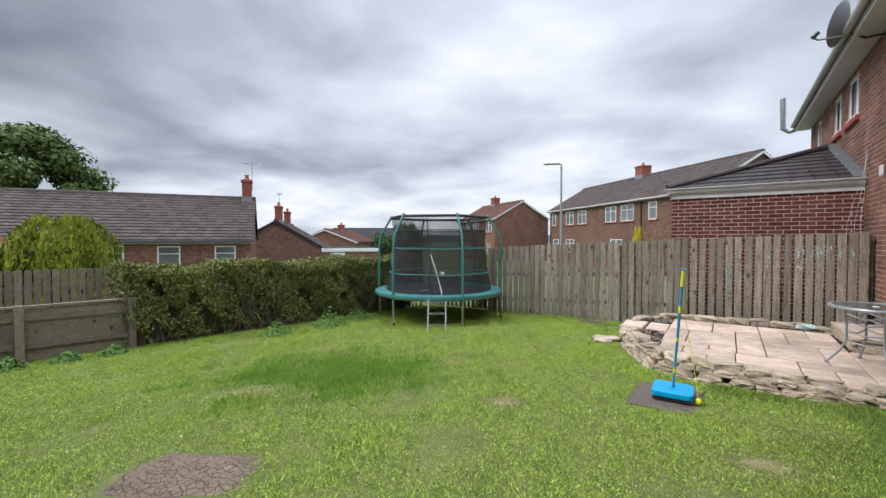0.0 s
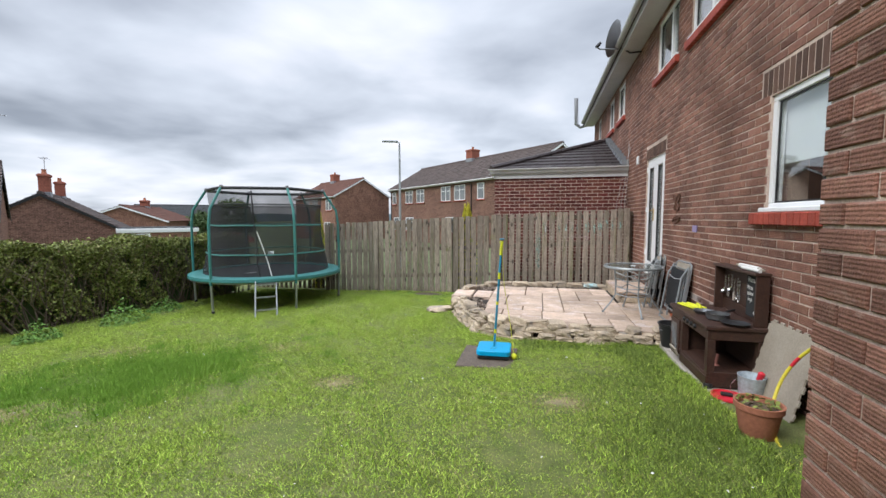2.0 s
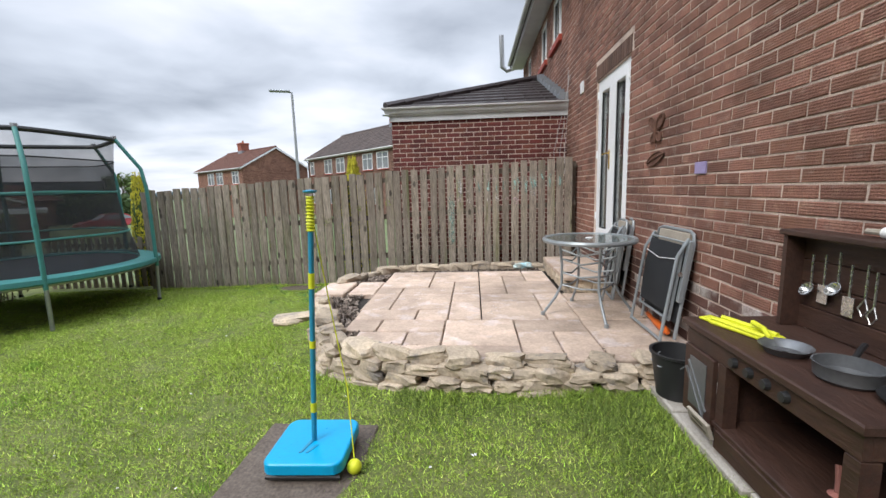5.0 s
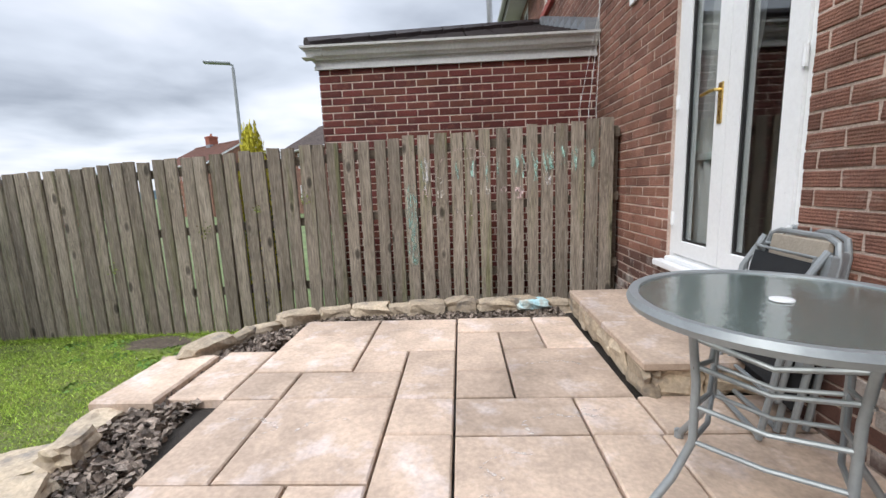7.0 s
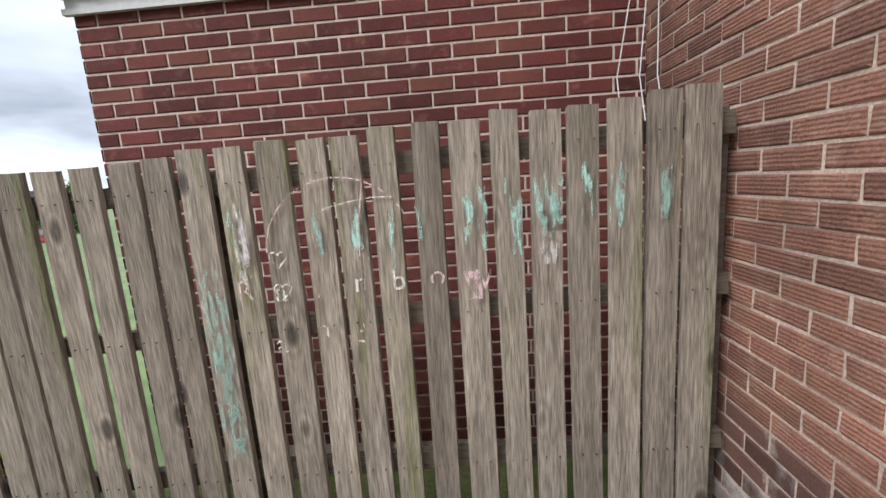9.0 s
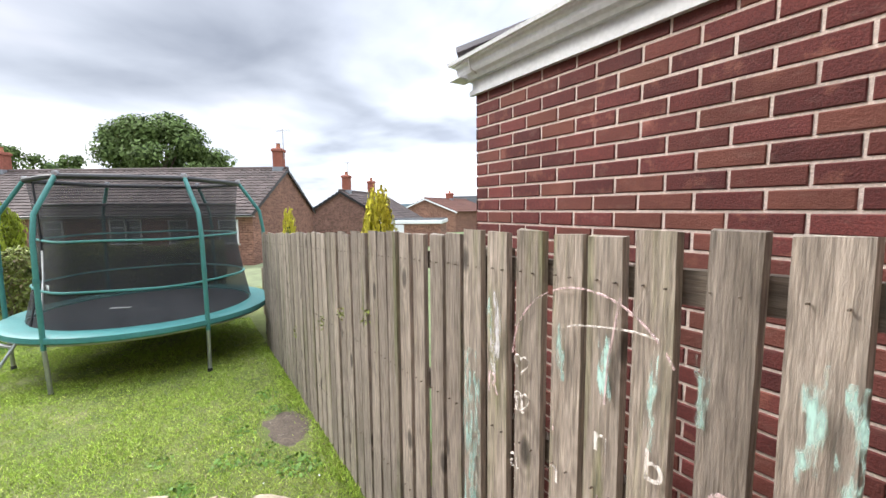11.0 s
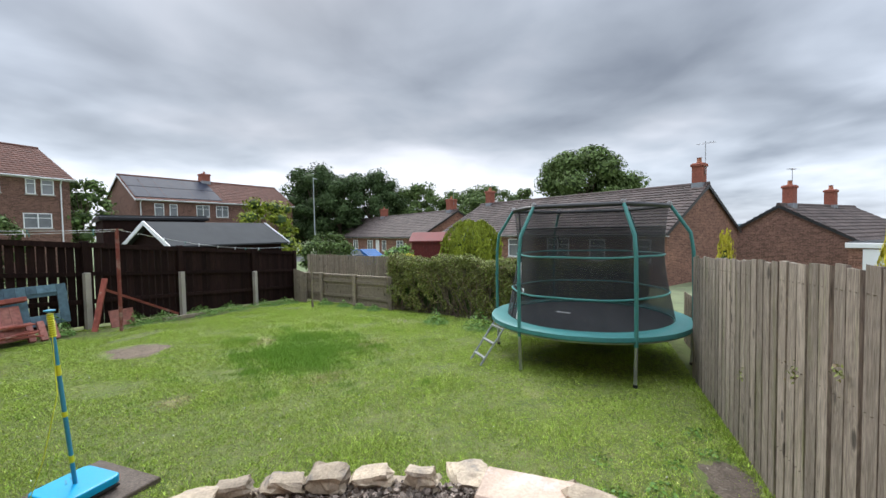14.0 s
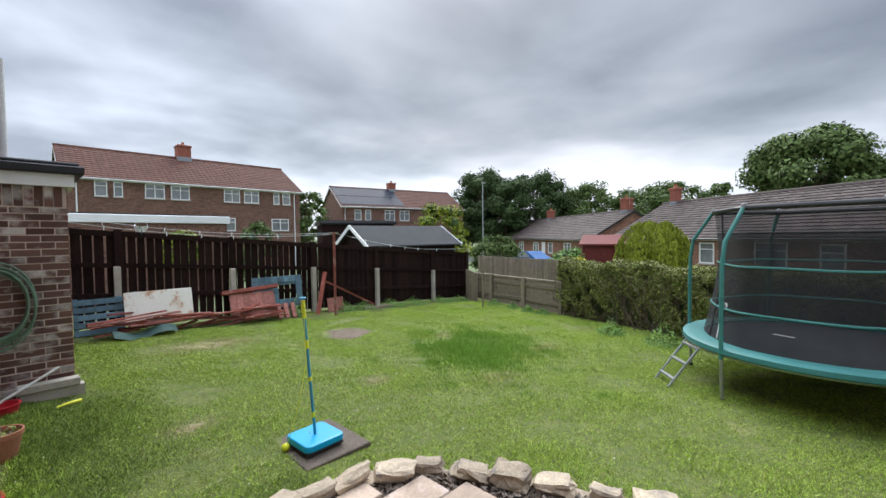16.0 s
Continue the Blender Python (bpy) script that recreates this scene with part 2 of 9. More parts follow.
M_GUTTER = material("grey_white_gutter", (0.62, 0.62, 0.61), (0.5, 0.5, 0.5), 2.5, 0.1, 40, 0.45, bump=0.05, spec=0.5)
M_REDPAINT = material("red_painted_sill", (0.36, 0.07, 0.045), (0.28, 0.05, 0.035), 8, 0.2, 60, 0.6, bump=0.4, rnd=0.2)
M_TILE = ribbed(material("dark_roof_tile", (0.092, 0.070, 0.062), (0.064, 0.050, 0.046), 0.8, 0.25, 12, 0.8, rnd=0.28, island=True, bump=0.4, bscale=14), "X", 0.01, 0.001, 0.0)
M_TILE_NEW = material("brown_roof_tile", (0.050, 0.039, 0.039), (0.036, 0.029, 0.030), 1.6, 0.2, 30, 0.6, rnd=0.12, island=True, bump=0.3, spec=0.4)
M_TILE_RED = material("red_roof_tile", (0.130, 0.060, 0.042), (0.092, 0.044, 0.034), 0.7, 0.25, 9, 0.85, rnd=0.12, island=True, bump=0.4, bscale=12)
M_LEAD = material("lead_flashing", (0.30, 0.32, 0.34), (0.22, 0.24, 0.26), 6, 0.15, 60, 0.5, metal=0.4, bump=0.3)
M_SLAB = material("sandstone_slab", (0.555, 0.425, 0.330), (0.410, 0.315, 0.245), 5.0, 0.14, 45, 0.85, rnd=0.20, bump=0.6, bscale=11, c3=(0.58, 0.48, 0.43), s3=4.5, t3=0.54, width=0.2)
M_GROUT = material("dark_joint", (0.05, 0.042, 0.035), (0.032, 0.027, 0.023), 8, 0.3, 90, 0.95, bump=0.6)
M_STONE = material("rough_sandstone", (0.50, 0.405, 0.29), (0.29, 0.24, 0.185), 7, 0.2, 50, 0.9, rnd=0.22, bump=0.8, bscale=20, c3=(0.22, 0.195, 0.17), s3=6, t3=0.56)
M_BARK = material("bark_mulch", (0.075, 0.055, 0.045), (0.33, 0.27, 0.22), 20, 0.3, 80, 0.95, rnd=0.6, island=True, bump=0.5)
M_CONC = material("concrete", (0.42, 0.385, 0.335), (0.33, 0.30, 0.26), 3, 0.15, 80, 0.9, bump=0.4, c3=(0.27, 0.245, 0.205), s3=2.5, t3=0.6)
M_FENCE = material("weathered_fence_board", (0.358, 0.306, 0.252), (0.190, 0.157, 0.123), 1.6, 0.42, 9, 0.9, rnd=0.25, bump=0.7, bscale=16, stretch=(14, 14, 1.1), c3=(0.185, 0.178, 0.10), s3=0.55, t3=0.55)
M_RAIL = material("fence_rail_wood", (0.15, 0.12, 0.09), (0.10, 0.08, 0.06), 2, 0.3, 9, 0.9, bump=0.6, stretch=(1.2, 12, 12))
M_DARKWOOD = material("black_brown_stained_board", (0.024, 0.012, 0.010), (0.013, 0.008, 0.007), 1.6, 0.35, 9, 0.85, rnd=0.3, bump=0.6, stretch=(12, 12, 1.0), spec=0.08)
M_GREYWOOD = material("grey_fence_wood", (0.27, 0.225, 0.165), (0.185, 0.155, 0.115), 2, 0.28, 9, 0.9, rnd=0.2, bump=0.6, stretch=(5, 5, 5))
M_KITCHEN = material("dark_brown_stained_wood", (0.062, 0.030, 0.020), (0.038, 0.020, 0.015), 3, 0.25, 10, 0.55, bump=0.4, stretch=(6, 1, 6), spec=0.4)
M_REDWOOD = material("faded_red_timber", (0.29, 0.085, 0.06), (0.20, 0.055, 0.04), 3, 0.25, 15, 0.85, rnd=0.25, bump=0.6, c3=(0.38, 0.24, 0.19), s3=5, t3=0.57)
M_PINKWOOD = material("flaking_pink_red_timber", (0.40, 0.185, 0.15), (0.30, 0.11, 0.09), 5, 0.25, 15, 0.85, rnd=0.2, bump=0.6, c3=(0.22, 0.11, 0.085), s3=6, t3=0.56)
M_BLUEWOOD = material("blue_grey_painted_timber", (0.12, 0.20, 0.25), (0.09, 0.145, 0.18), 3, 0.25, 15, 0.85, rnd=0.25, bump=0.5)
M_RUSTWHITE = material("white_enamel_with_rust", (0.78, 0.76, 0.70), (0.70, 0.67, 0.60), 2, 0.08, 40, 0.5, bump=0.1, c3=(0.44, 0.20, 0.07), s3=3.2, t3=0.54)
M_TEAL = material("teal_plastic_sleeve", (0.055, 0.225, 0.20), (0.045, 0.18, 0.165), 4, 0.12, 40, 0.5, bump=0.1, spec=0.45)
M_TEALPAD = material("teal_vinyl_pad", (0.045, 0.195, 0.185), (0.036, 0.160, 0.152), 2.5, 0.1, 30, 0.45, bump=0.25, bscale=9, spec=0.5)
M_GALV = material("galvanised_steel", (0.42, 0.43, 0.44), (0.33, 0.34, 0.35), 8, 0.12, 60, 0.42, metal=0.75, bump=0.1, spec=0.5)
M_GREYMETAL = material("grey_painted_steel", (0.31, 0.335, 0.345), (0.25, 0.27, 0.28), 6, 0.06, 60, 0.4, metal=0.3, bump=0.05, spec=0.5)
M_LAMPPOST = material("lamp_post_grey", (0.36, 0.38, 0.39), (0.31, 0.33, 0.34), 3, 0.06, 30, 0.5, metal=0.3, bump=0.05)
M_NET = net_cloth("black_safety_net", (0.012, 0.013, 0.014), 0.68)
M_NETLIGHT = net_cloth("thin_black_net", (0.02, 0.02, 0.022), 0.40)
M_MAT = material("black_jumping_mat", (0.035, 0.036, 0.04), (0.028, 0.029, 0.032), 3, 0.1, 80, 0.6, bump=0.15)
M_BLACK = material("black_plastic", (0.018, 0.018, 0.019), (0.024, 0.024, 0.025), 4, 0.1, 50, 0.45, bump=0.08, spec=0.45)
M_SLING = material("black_sling_fabric", (0.016, 0.018, 0.021), (0.022, 0.024, 0.027), 6, 0.15, 200, 0.75, bump=0.2)
M_BLUE = material("bright_blue_plastic", (0.0, 0.34, 0.62), (0.0, 0.30, 0.56), 4, 0.05, 50, 0.35, bump=0.05, spec=0.5)
M_POLEBLUE = material("blue_pole_plastic", (0.03, 0.26, 0.42), (0.025, 0.22, 0.36), 4, 0.05, 50, 0.35, bump=0.05, spec=0.5)
M_YELLOW = material("yellow_plastic", (0.66, 0.68, 0.03), (0.58, 0.60, 0.03), 6, 0.06, 50, 0.45, bump=0.08)
M_RED = material("red_plastic", (0.60, 0.03, 0.05), (0.52, 0.025, 0.04), 6, 0.06, 50, 0.4, bump=0.05)
M_ORANGE = material("orange_plastic", (0.70, 0.15, 0.025), (0.6, 0.12, 0.02), 6, 0.06, 50, 0.4, bump=0.05)
M_TERRA = material("terracotta", (0.40, 0.165, 0.095), (0.32, 0.13, 0.08), 5, 0.15, 60, 0.85, bump=0.25)
M_PALEBLUE = material("pale_blue_tin", (0.50, 0.60, 0.66), (0.42, 0.50, 0.56), 8, 0.2, 40, 0.5, metal=0.0, bump=0.15)
M_STEEL = material("stainless_steel", (0.55, 0.55, 0.54), (0.45, 0.45, 0.44), 8, 0.08, 60, 0.28, metal=0.9, bump=0.05)
M_PAN = material("grey_pan_metal", (0.20, 0.205, 0.21), (0.15, 0.155, 0.16), 8, 0.1, 60, 0.4, metal=0.6, bump=0.05)
M_CHALKBOARD = material("chalkboard", (0.022, 0.024, 0.025), (0.035, 0.037, 0.038), 6, 0.2, 60, 0.85, bump=0.05)
M_CHALK = material("white_chalk", (0.75, 0.74, 0.72), (0.6, 0.59, 0.57), 30, 0.2, 120, 0.95, bump=0.2)
M_FOAM = material("dusty_foam_tile", (0.36, 0.315, 0.255), (0.29, 0.25, 0.20), 4, 0.1, 60, 0.9, bump=0.3)
M_BRASS = material("brass", (0.65, 0.47, 0.16), (0.55, 0.39, 0.13), 8, 0.06, 60, 0.3, metal=0.9, bump=0.05)
M_CURTAIN = material("grey_curtain", (0.4752, 0.4824, 0.4752), (0.3888, 0.396, 0.396), 5, 0.1, 80, 0.9, bump=0.2)
# white that imitates the bright reflection in the wide window
M_PANE_REFLECTION = material("white_pane_reflection", (0.84, 0.86, 0.87), (0.80, 0.82, 0.83), 2, 0.03, 80, 0.8, bump=0.05)
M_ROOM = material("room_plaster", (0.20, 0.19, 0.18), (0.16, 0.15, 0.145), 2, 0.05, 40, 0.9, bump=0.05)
M_PANE = glass_pane("window_glass", (0.90, 0.93, 0.93), 0.06)
M_TABLEGLASS = glass_pane("rippled_table_glass", (0.45, 0.54, 0.52), 0.16, 0.16, 30.0, (0.20, 0.25, 0.235))
M_FARPANE = material("far_window_glass", (0.10, 0.115, 0.125), (0.24, 0.25, 0.26), 0.8, 0.1, 3, 0.12, bump=0, spec=0.8)
M_LEAF = material("hedge_leaf", (0.120, 0.148, 0.030), (0.205, 0.240, 0.055), 3.2, 0.2, 40, 0.6, rnd=0.55, island=True, bump=0, c3=(0.19, 0.14, 0.07), s3=2.2, t3=0.52)
M_LEAF_TREE = material("tree_leaf", (0.072, 0.115, 0.034), (0.120, 0.165, 0.052), 0.6, 0.12, 8, 0.65, rnd=0.4, island=True, bump=0, spec=0.08)
# leaves of the dark trees, and the painted shade deep inside every crown
M_LEAF_DARK_AND_SHADE = material("dark_tree_leaf_and_core_shade", (0.042, 0.072, 0.028), (0.074, 0.108, 0.040), 0.6, 0.12, 8, 0.65, rnd=0.4, island=True, bump=0, spec=0.08)
M_LEAF_CON = material("conifer_spray", (0.26, 0.2925, 0.0195), (0.1495, 0.2015, 0.01625), 1.2, 0.12, 30, 0.7, rnd=0.35, island=True, bump=0)
M_LEAF_YEL = material("golden_conifer_spray", (0.60, 0.53, 0.045), (0.44, 0.42, 0.035), 3, 0.12, 30, 0.7, rnd=0.3, island=True, bump=0)
M_LEAF_WEED = material("weed_leaf", (0.10, 0.21, 0.03), (0.14, 0.25, 0.05), 4, 0.12, 40, 0.6, rnd=0.35, island=True, bump=0)
M_TWIG = material("hedge_twig", (0.10, 0.075, 0.055), (0.15, 0.115, 0.085), 6, 0.2, 40, 0.9, bump=0.4)
M_FELT = material("grey_roofing_felt", (0.050, 0.053, 0.055), (0.038, 0.041, 0.043), 2, 0.15, 40, 0.9, bump=0.3)
M_BLACKPAINT = material("black_roof_edge", (0.016, 0.016, 0.018), (0.022, 0.022, 0.024), 3, 0.1, 40, 0.4, bump=0.1)
M_SOLAR = material("solar_panel", (0.022, 0.026, 0.042), (0.03, 0.034, 0.05), 0.6, 0.05, 5, 0.6, bump=0, spec=0.1)
M_ASPHALT = material("asphalt", (0.055, 0.055, 0.056), (0.07, 0.07, 0.07), 1, 0.2, 30, 0.9, bump=0.4)
M_HOSE = material("green_hose", (0.10, 0.17, 0.11), (0.16, 0.23, 0.17), 14, 0.2, 50, 0.45, bump=0.05)
M_YHOSE = material("yellow_hose", (0.66, 0.56, 0.05), (0.60, 0.5, 0.05), 8, 0.1, 50, 0.45, bump=0.05)
M_PALETTE_LILAC = material("lilac_plaque", (0.32, 0.27, 0.45), (0.28, 0.23, 0.40), 8, 0.1, 60, 0.6, bump=0.05)
M_CARBLUE = material("blue_car_paint", (0.04, 0.12, 0.30), (0.03, 0.10, 0.26), 2, 0.03, 20, 0.2, bump=0, spec=0.6)
M_CARRED = material("red_car_paint", (0.42, 0.03, 0.035), (0.36, 0.025, 0.03), 2, 0.03, 20, 0.2, bump=0, spec=0.6)
M_REDSHED = material("dark_red_shed_board", (0.15, 0.03, 0.027), (0.115, 0.024, 0.022), 2, 0.15, 12, 0.7, bump=0.3)

M_GROUT2 = material("dark_worn_slab", (0.150, 0.120, 0.097), (0.095, 0.076, 0.062), 9, 0.35, 60, 0.95, bump=0.5)
M_GREENSHEET = material("dark_green_plastic", (0.05, 0.10, 0.085), (0.08, 0.14, 0.12), 5, 0.15, 40, 0.5, bump=0.2)

M_WORN = material("worn_turf", (0.30, 0.25, 0.14), (0.20, 0.165, 0.095), 6, 0.3, 70, 0.95, bump=0.8, bscale=40, c3=(0.13, 0.17, 0.05), s3=9, t3=0.52)


def chalk(name, colour, cover, ragged=0.5):
    """Chalk rubbed on rough wood: broken by the grain and thin towards its edges."""
    mt = bpy.data.materials.new(name)
    mt.use_nodes = True
    nodes, links = mt.node_tree.nodes, mt.node_tree.links
    bsdf = nodes["Principled BSDF"]
    bsdf.inputs["Base Color"].default_value, bsdf.inputs["Roughness"].default_value = (*colour, 1), 0.95
    geo, tcn, mp = nodes.new("ShaderNodeNewGeometry"), nodes.new("ShaderNodeTexCoord"), nodes.new("ShaderNodeMapping")
    mp.inputs["Scale"].default_value = (1, 1, 0.22)
    links.new(geo.outputs["Position"], mp.inputs["Vector"])
    nz = nodes.new("ShaderNodeTexNoise")
    nz.inputs["Scale"].default_value, nz.inputs["Detail"].default_value = 70, 5
    links.new(mp.outputs[0], nz.inputs["Vector"])
    ball = nodes.new("ShaderNodeVectorMath")
    ball.operation = "DISTANCE"
    ball.inputs[1].default_value = (0.5, 0.5, 0.5)
    links.new(tcn.outputs["Generated"], ball.inputs[0])
    ad = nodes.new("ShaderNodeMath")
    ad.operation = "MULTIPLY_ADD"
    ad.inputs[1].default_value = -ragged
    links.new(ball.outputs["Value"], ad.inputs[0])
    links.new(nz.outputs["Fac"], ad.inputs[2])
    mr = nodes.new("ShaderNodeMapRange")
    mr.inputs[1].default_value, mr.inputs[2].default_value, mr.inputs[4].default_value = 0.50 - cover, 0.72 - cover, 0.8
    links.new(ad.outputs[0], mr.inputs[0])
    links.new(mr.outputs[0], bsdf.inputs["Alpha"])
    return mt


M_CHALKTEAL = chalk("teal_chalk", (0.46, 0.70, 0.62), 0.31, 0.5)
M_CHALKFAINT = chalk("faint_teal_chalk", (0.33, 0.48, 0.42), 0.31, 0.45)
M_CHALKWHITE = chalk("white_rubbed_chalk", (0.66, 0.64, 0.63), 0.29, 0.45)
M_CHALKPINK = chalk("pink_chalk", (0.74, 0.56, 0.55), 0.10, 0.0)
M_CHALKPALE = chalk("pale_chalk", (0.80, 0.75, 0.68), 0.10, 0.0)
M_CHALKSLAB = chalk("rubbed_chalk", (0.72, 0.64, 0.58), 0.08, 0.0)
M_CHALKBLUE = material("stone_with_blue_chalk", (0.42, 0.66, 0.72), (0.45, 0.43, 0.36), 9, 0.2, 60, 0.9, bump=0.6, bscale=20, width=0.12)


def coursed(mt):
    """Brick courses for walls that stand far off."""
    nodes, links = mt.node_tree.nodes, mt.node_tree.links
    bsdf = nodes["Principled BSDF"]
    tcn, sp, cb, ad = nodes.new("ShaderNodeTexCoord"), nodes.new("ShaderNodeSeparateXYZ"), nodes.new("ShaderNodeCombineXYZ"), nodes.new("ShaderNodeMath")
    links.new(tcn.outputs["Object"], sp.inputs[0])
    links.new(sp.outputs["X"], ad.inputs[0])
    links.new(sp.outputs["Y"], ad.inputs[1])
    links.new(ad.outputs[0], cb.inputs[0])
    links.new(sp.outputs["Z"], cb.inputs[1])
    br = nodes.new("ShaderNodeTexBrick")
    br.inputs["Scale"].default_value, br.inputs["Brick Width"].default_value, br.inputs["Row Height"].default_value, br.inputs["Mortar Size"].default_value = 1.0, 0.225, 0.075, 0.007
    br.inputs["Color1"].default_value, br.inputs["Color2"].default_value, br.inputs["Mortar"].default_value = (0.62, 0.62, 0.62, 1), (1.25, 1.25, 1.25, 1), (1.8, 2.0, 2.1, 1)
    links.new(cb.outputs[0], br.inputs["Vector"])
    mu = nodes.new("ShaderNodeVectorMath")
    mu.operation = "MULTIPLY"
    links.new(bsdf.inputs["Base Color"].links[0].from_socket, mu.inputs[0])
    links.new(br.outputs["Color"], mu.inputs[1])
    links.new(mu.outputs[0], bsdf.inputs["Base Color"])


coursed(M_FARBRICK)
coursed(M_FARBRICK2)


def cracked(mt, scale=16.0):
    """Cuts a net of dark drying cracks into a soil."""
    nodes, links = mt.node_tree.nodes, mt.node_tree.links
    bsdf = nodes["Principled BSDF"]
    geo = nodes.new("ShaderNodeNewGeometry")
    vo = nodes.new("ShaderNodeTexVoronoi")
    vo.feature = "DISTANCE_TO_EDGE"
    vo.inputs["Scale"].default_value = scale
    links.new(geo.outputs["Position"], vo.inputs["Vector"])
    mr = nodes.new("ShaderNodeMapRange")
    mr.inputs[1].default_value, mr.inputs[2].default_value, mr.inputs[3].default_value = 0.01, 0.05, 0.6
    links.new(vo.outputs["Distance"], mr.inputs[0])
    sc = nodes.new("ShaderNodeVectorMath")
    sc.operation = "SCALE"
    links.new(bsdf.inputs["Base Color"].links[0].from_socket, sc.inputs[0])
    links.new(mr.outputs[0], sc.inputs["Scale"])
    links.new(sc.outputs[0], bsdf.inputs["Base Color"])
    b = nodes.new("ShaderNodeBump")
    b.inputs["Strength"].default_value, b.inputs["Distance"].default_value = 1.0, 0.02
    links.new(mr.outputs[0], b.inputs["Height"])
    links.new(bsdf.inputs["Normal"].links[0].from_socket, b.inputs["Normal"])
    links.new(b.outputs[0], bsdf.inputs["Normal"])


cracked(M_SOIL, 19.0)


def knotted(mt):
    """Adds dark oval knots and grain that bends past them to a board."""
    nodes, links = mt.node_tree.nodes, mt.node_tree.links
    bsdf = nodes["Principled BSDF"]
    geo, info = nodes.new("ShaderNodeNewGeometry"), nodes.new("ShaderNodeObjectInfo")
    mp = nodes.new("ShaderNodeMapping")
    mp.inputs["Scale"].default_value = (9, 9, 4.2)
    links.new(geo.outputs["Position"], mp.inputs["Vector"])
    off = nodes.new("ShaderNodeVectorMath")
    off.operation = "MULTIPLY_ADD"
    links.new(info.outputs["Random"], off.inputs[0])
    off.inputs[1].default_value = (31.0, 7.0, 53.0)
    links.new(mp.outputs[0], off.inputs[2])
    vo = nodes.new("ShaderNodeTexVoronoi")
    vo.inputs["Scale"].default_value = 0.62
    links.new(off.outputs[0], vo.inputs["Vector"])
    mr = nodes.new("ShaderNodeMapRange")
    mr.inputs[1].default_value, mr.inputs[2].default_value, mr.inputs[3].default_value = 0.07, 0.17, 0.28
    links.new(vo.outputs["Distance"], mr.inputs[0])
    # rings round each knot
    sn = nodes.new("ShaderNodeMath")
    sn.operation = "SINE"
    mu = nodes.new("ShaderNodeMath")
    mu.operation = "MULTIPLY"
    mu.inputs[1].default_value = 48.0
    links.new(vo.outputs["Distance"], mu.inputs[0])
    links.new(mu.outputs[0], sn.inputs[0])
    rg = nodes.new("ShaderNodeMapRange")
    rg.inputs[1].default_value, rg.inputs[2].default_value, rg.inputs[3].default_value, rg.inputs[4].default_value = -1, 1, 0.82, 1.08
    mm = nodes.new("ShaderNodeMath")
    mm.operation = "MULTIPLY"
    near = nodes.new("ShaderNodeMapRange")
    near.inputs[1].default_value, near.inputs[2].default_value, near.inputs[3].default_value, near.inputs[4].default_value = 0.12, 0.42, 1.0, 0.0
    links.new(vo.outputs["Distance"], near.inputs[0])
    fade = nodes.new("ShaderNodeMath")
    fade.operation = "MULTIPLY"
    links.new(sn.outputs[0], fade.inputs[0])
    links.new(near.outputs[0], fade.inputs[1])
    links.new(fade.outputs[0], rg.inputs[0])
    links.new(mr.outputs[0], mm.inputs[0])
    links.new(rg.outputs[0], mm.inputs[1])
    sc = nodes.new("ShaderNodeVectorMath")
    sc.operation = "SCALE"
    links.new(bsdf.inputs["Base Color"].links[0].from_socket, sc.inputs[0])
    links.new(mm.outputs[0], sc.inputs["Scale"])
    links.new(sc.outputs[0], bsdf.inputs["Base Color"])


def weathered(mt, smear=0.0, deep=0.62):
    """Soot and washed stretches across a whole wall, and mortar smeared over the faces of its bricks."""
    nodes, links = mt.node_tree.nodes, mt.node_tree.links
    bsdf = nodes["Principled BSDF"]
    geo = nodes.new("ShaderNodeNewGeometry")
    col = bsdf.inputs["Base Color"].links[0].from_socket
    if smear:
        mp, nz, mr, mx_ = nodes.new("ShaderNodeMapping"), nodes.new("ShaderNodeTexNoise"), nodes.new("ShaderNodeMapRange"), nodes.new("ShaderNodeMix")
        mp.inputs["Scale"].default_value = (1, 1, 2.2)
        links.new(geo.outputs["Position"], mp.inputs["Vector"])
        nz.inputs["Scale"].default_value, nz.inputs["Detail"].default_value, nz.inputs["Roughness"].default_value = 9.0, 6, 0.65
        links.new(mp.outputs[0], nz.inputs["Vector"])
        mr.inputs[1].default_value, mr.inputs[2].default_value, mr.inputs[4].default_value = 0.56, 0.70, smear
        links.new(nz.outputs["Fac"], mr.inputs[0])
        mx_.data_type = "RGBA"
        links.new(mr.outputs[0], mx_.inputs["Factor"])
        links.new(col, mx_.inputs["A"])
        mx_.inputs["B"].default_value = (0.40, 0.30, 0.25, 1)
        col = mx_.outputs["Result"]
    big, rg, sc = nodes.new("ShaderNodeTexNoise"), nodes.new("ShaderNodeMapRange"), nodes.new("ShaderNodeVectorMath")
    big.inputs["Scale"].default_value, big.inputs["Detail"].default_value, big.inputs["Roughness"].default_value = 1.7, 6, 0.62
    links.new(geo.outputs["Position"], big.inputs["Vector"])
    rg.inputs[1].default_value, rg.inputs[2].default_value, rg.inputs[3].default_value, rg.inputs[4].default_value = 0.36, 0.62, deep, 1.12
    links.new(big.outputs["Fac"], rg.inputs[0])
    sc.operation = "SCALE"
    links.new(col, sc.inputs[0])
    links.new(rg.outputs[0], sc.inputs["Scale"])
    links.new(sc.outputs[0], bsdf.inputs["Base Color"])


weathered(M_BRICK, 0.38, 0.66)
weathered(M_BRICK_P, 0.38, 0.66)
weathered(M_MORTAR, 0.0, 0.72)
weathered(M_BRICK_N, 0.12, 0.8)
weathered(M_BRICK_NP, 0.12, 0.8)
weathered(M_SLAB, 0.0, 0.80)
knotted(M_FENCE)
knotted(M_GREYWOOD)

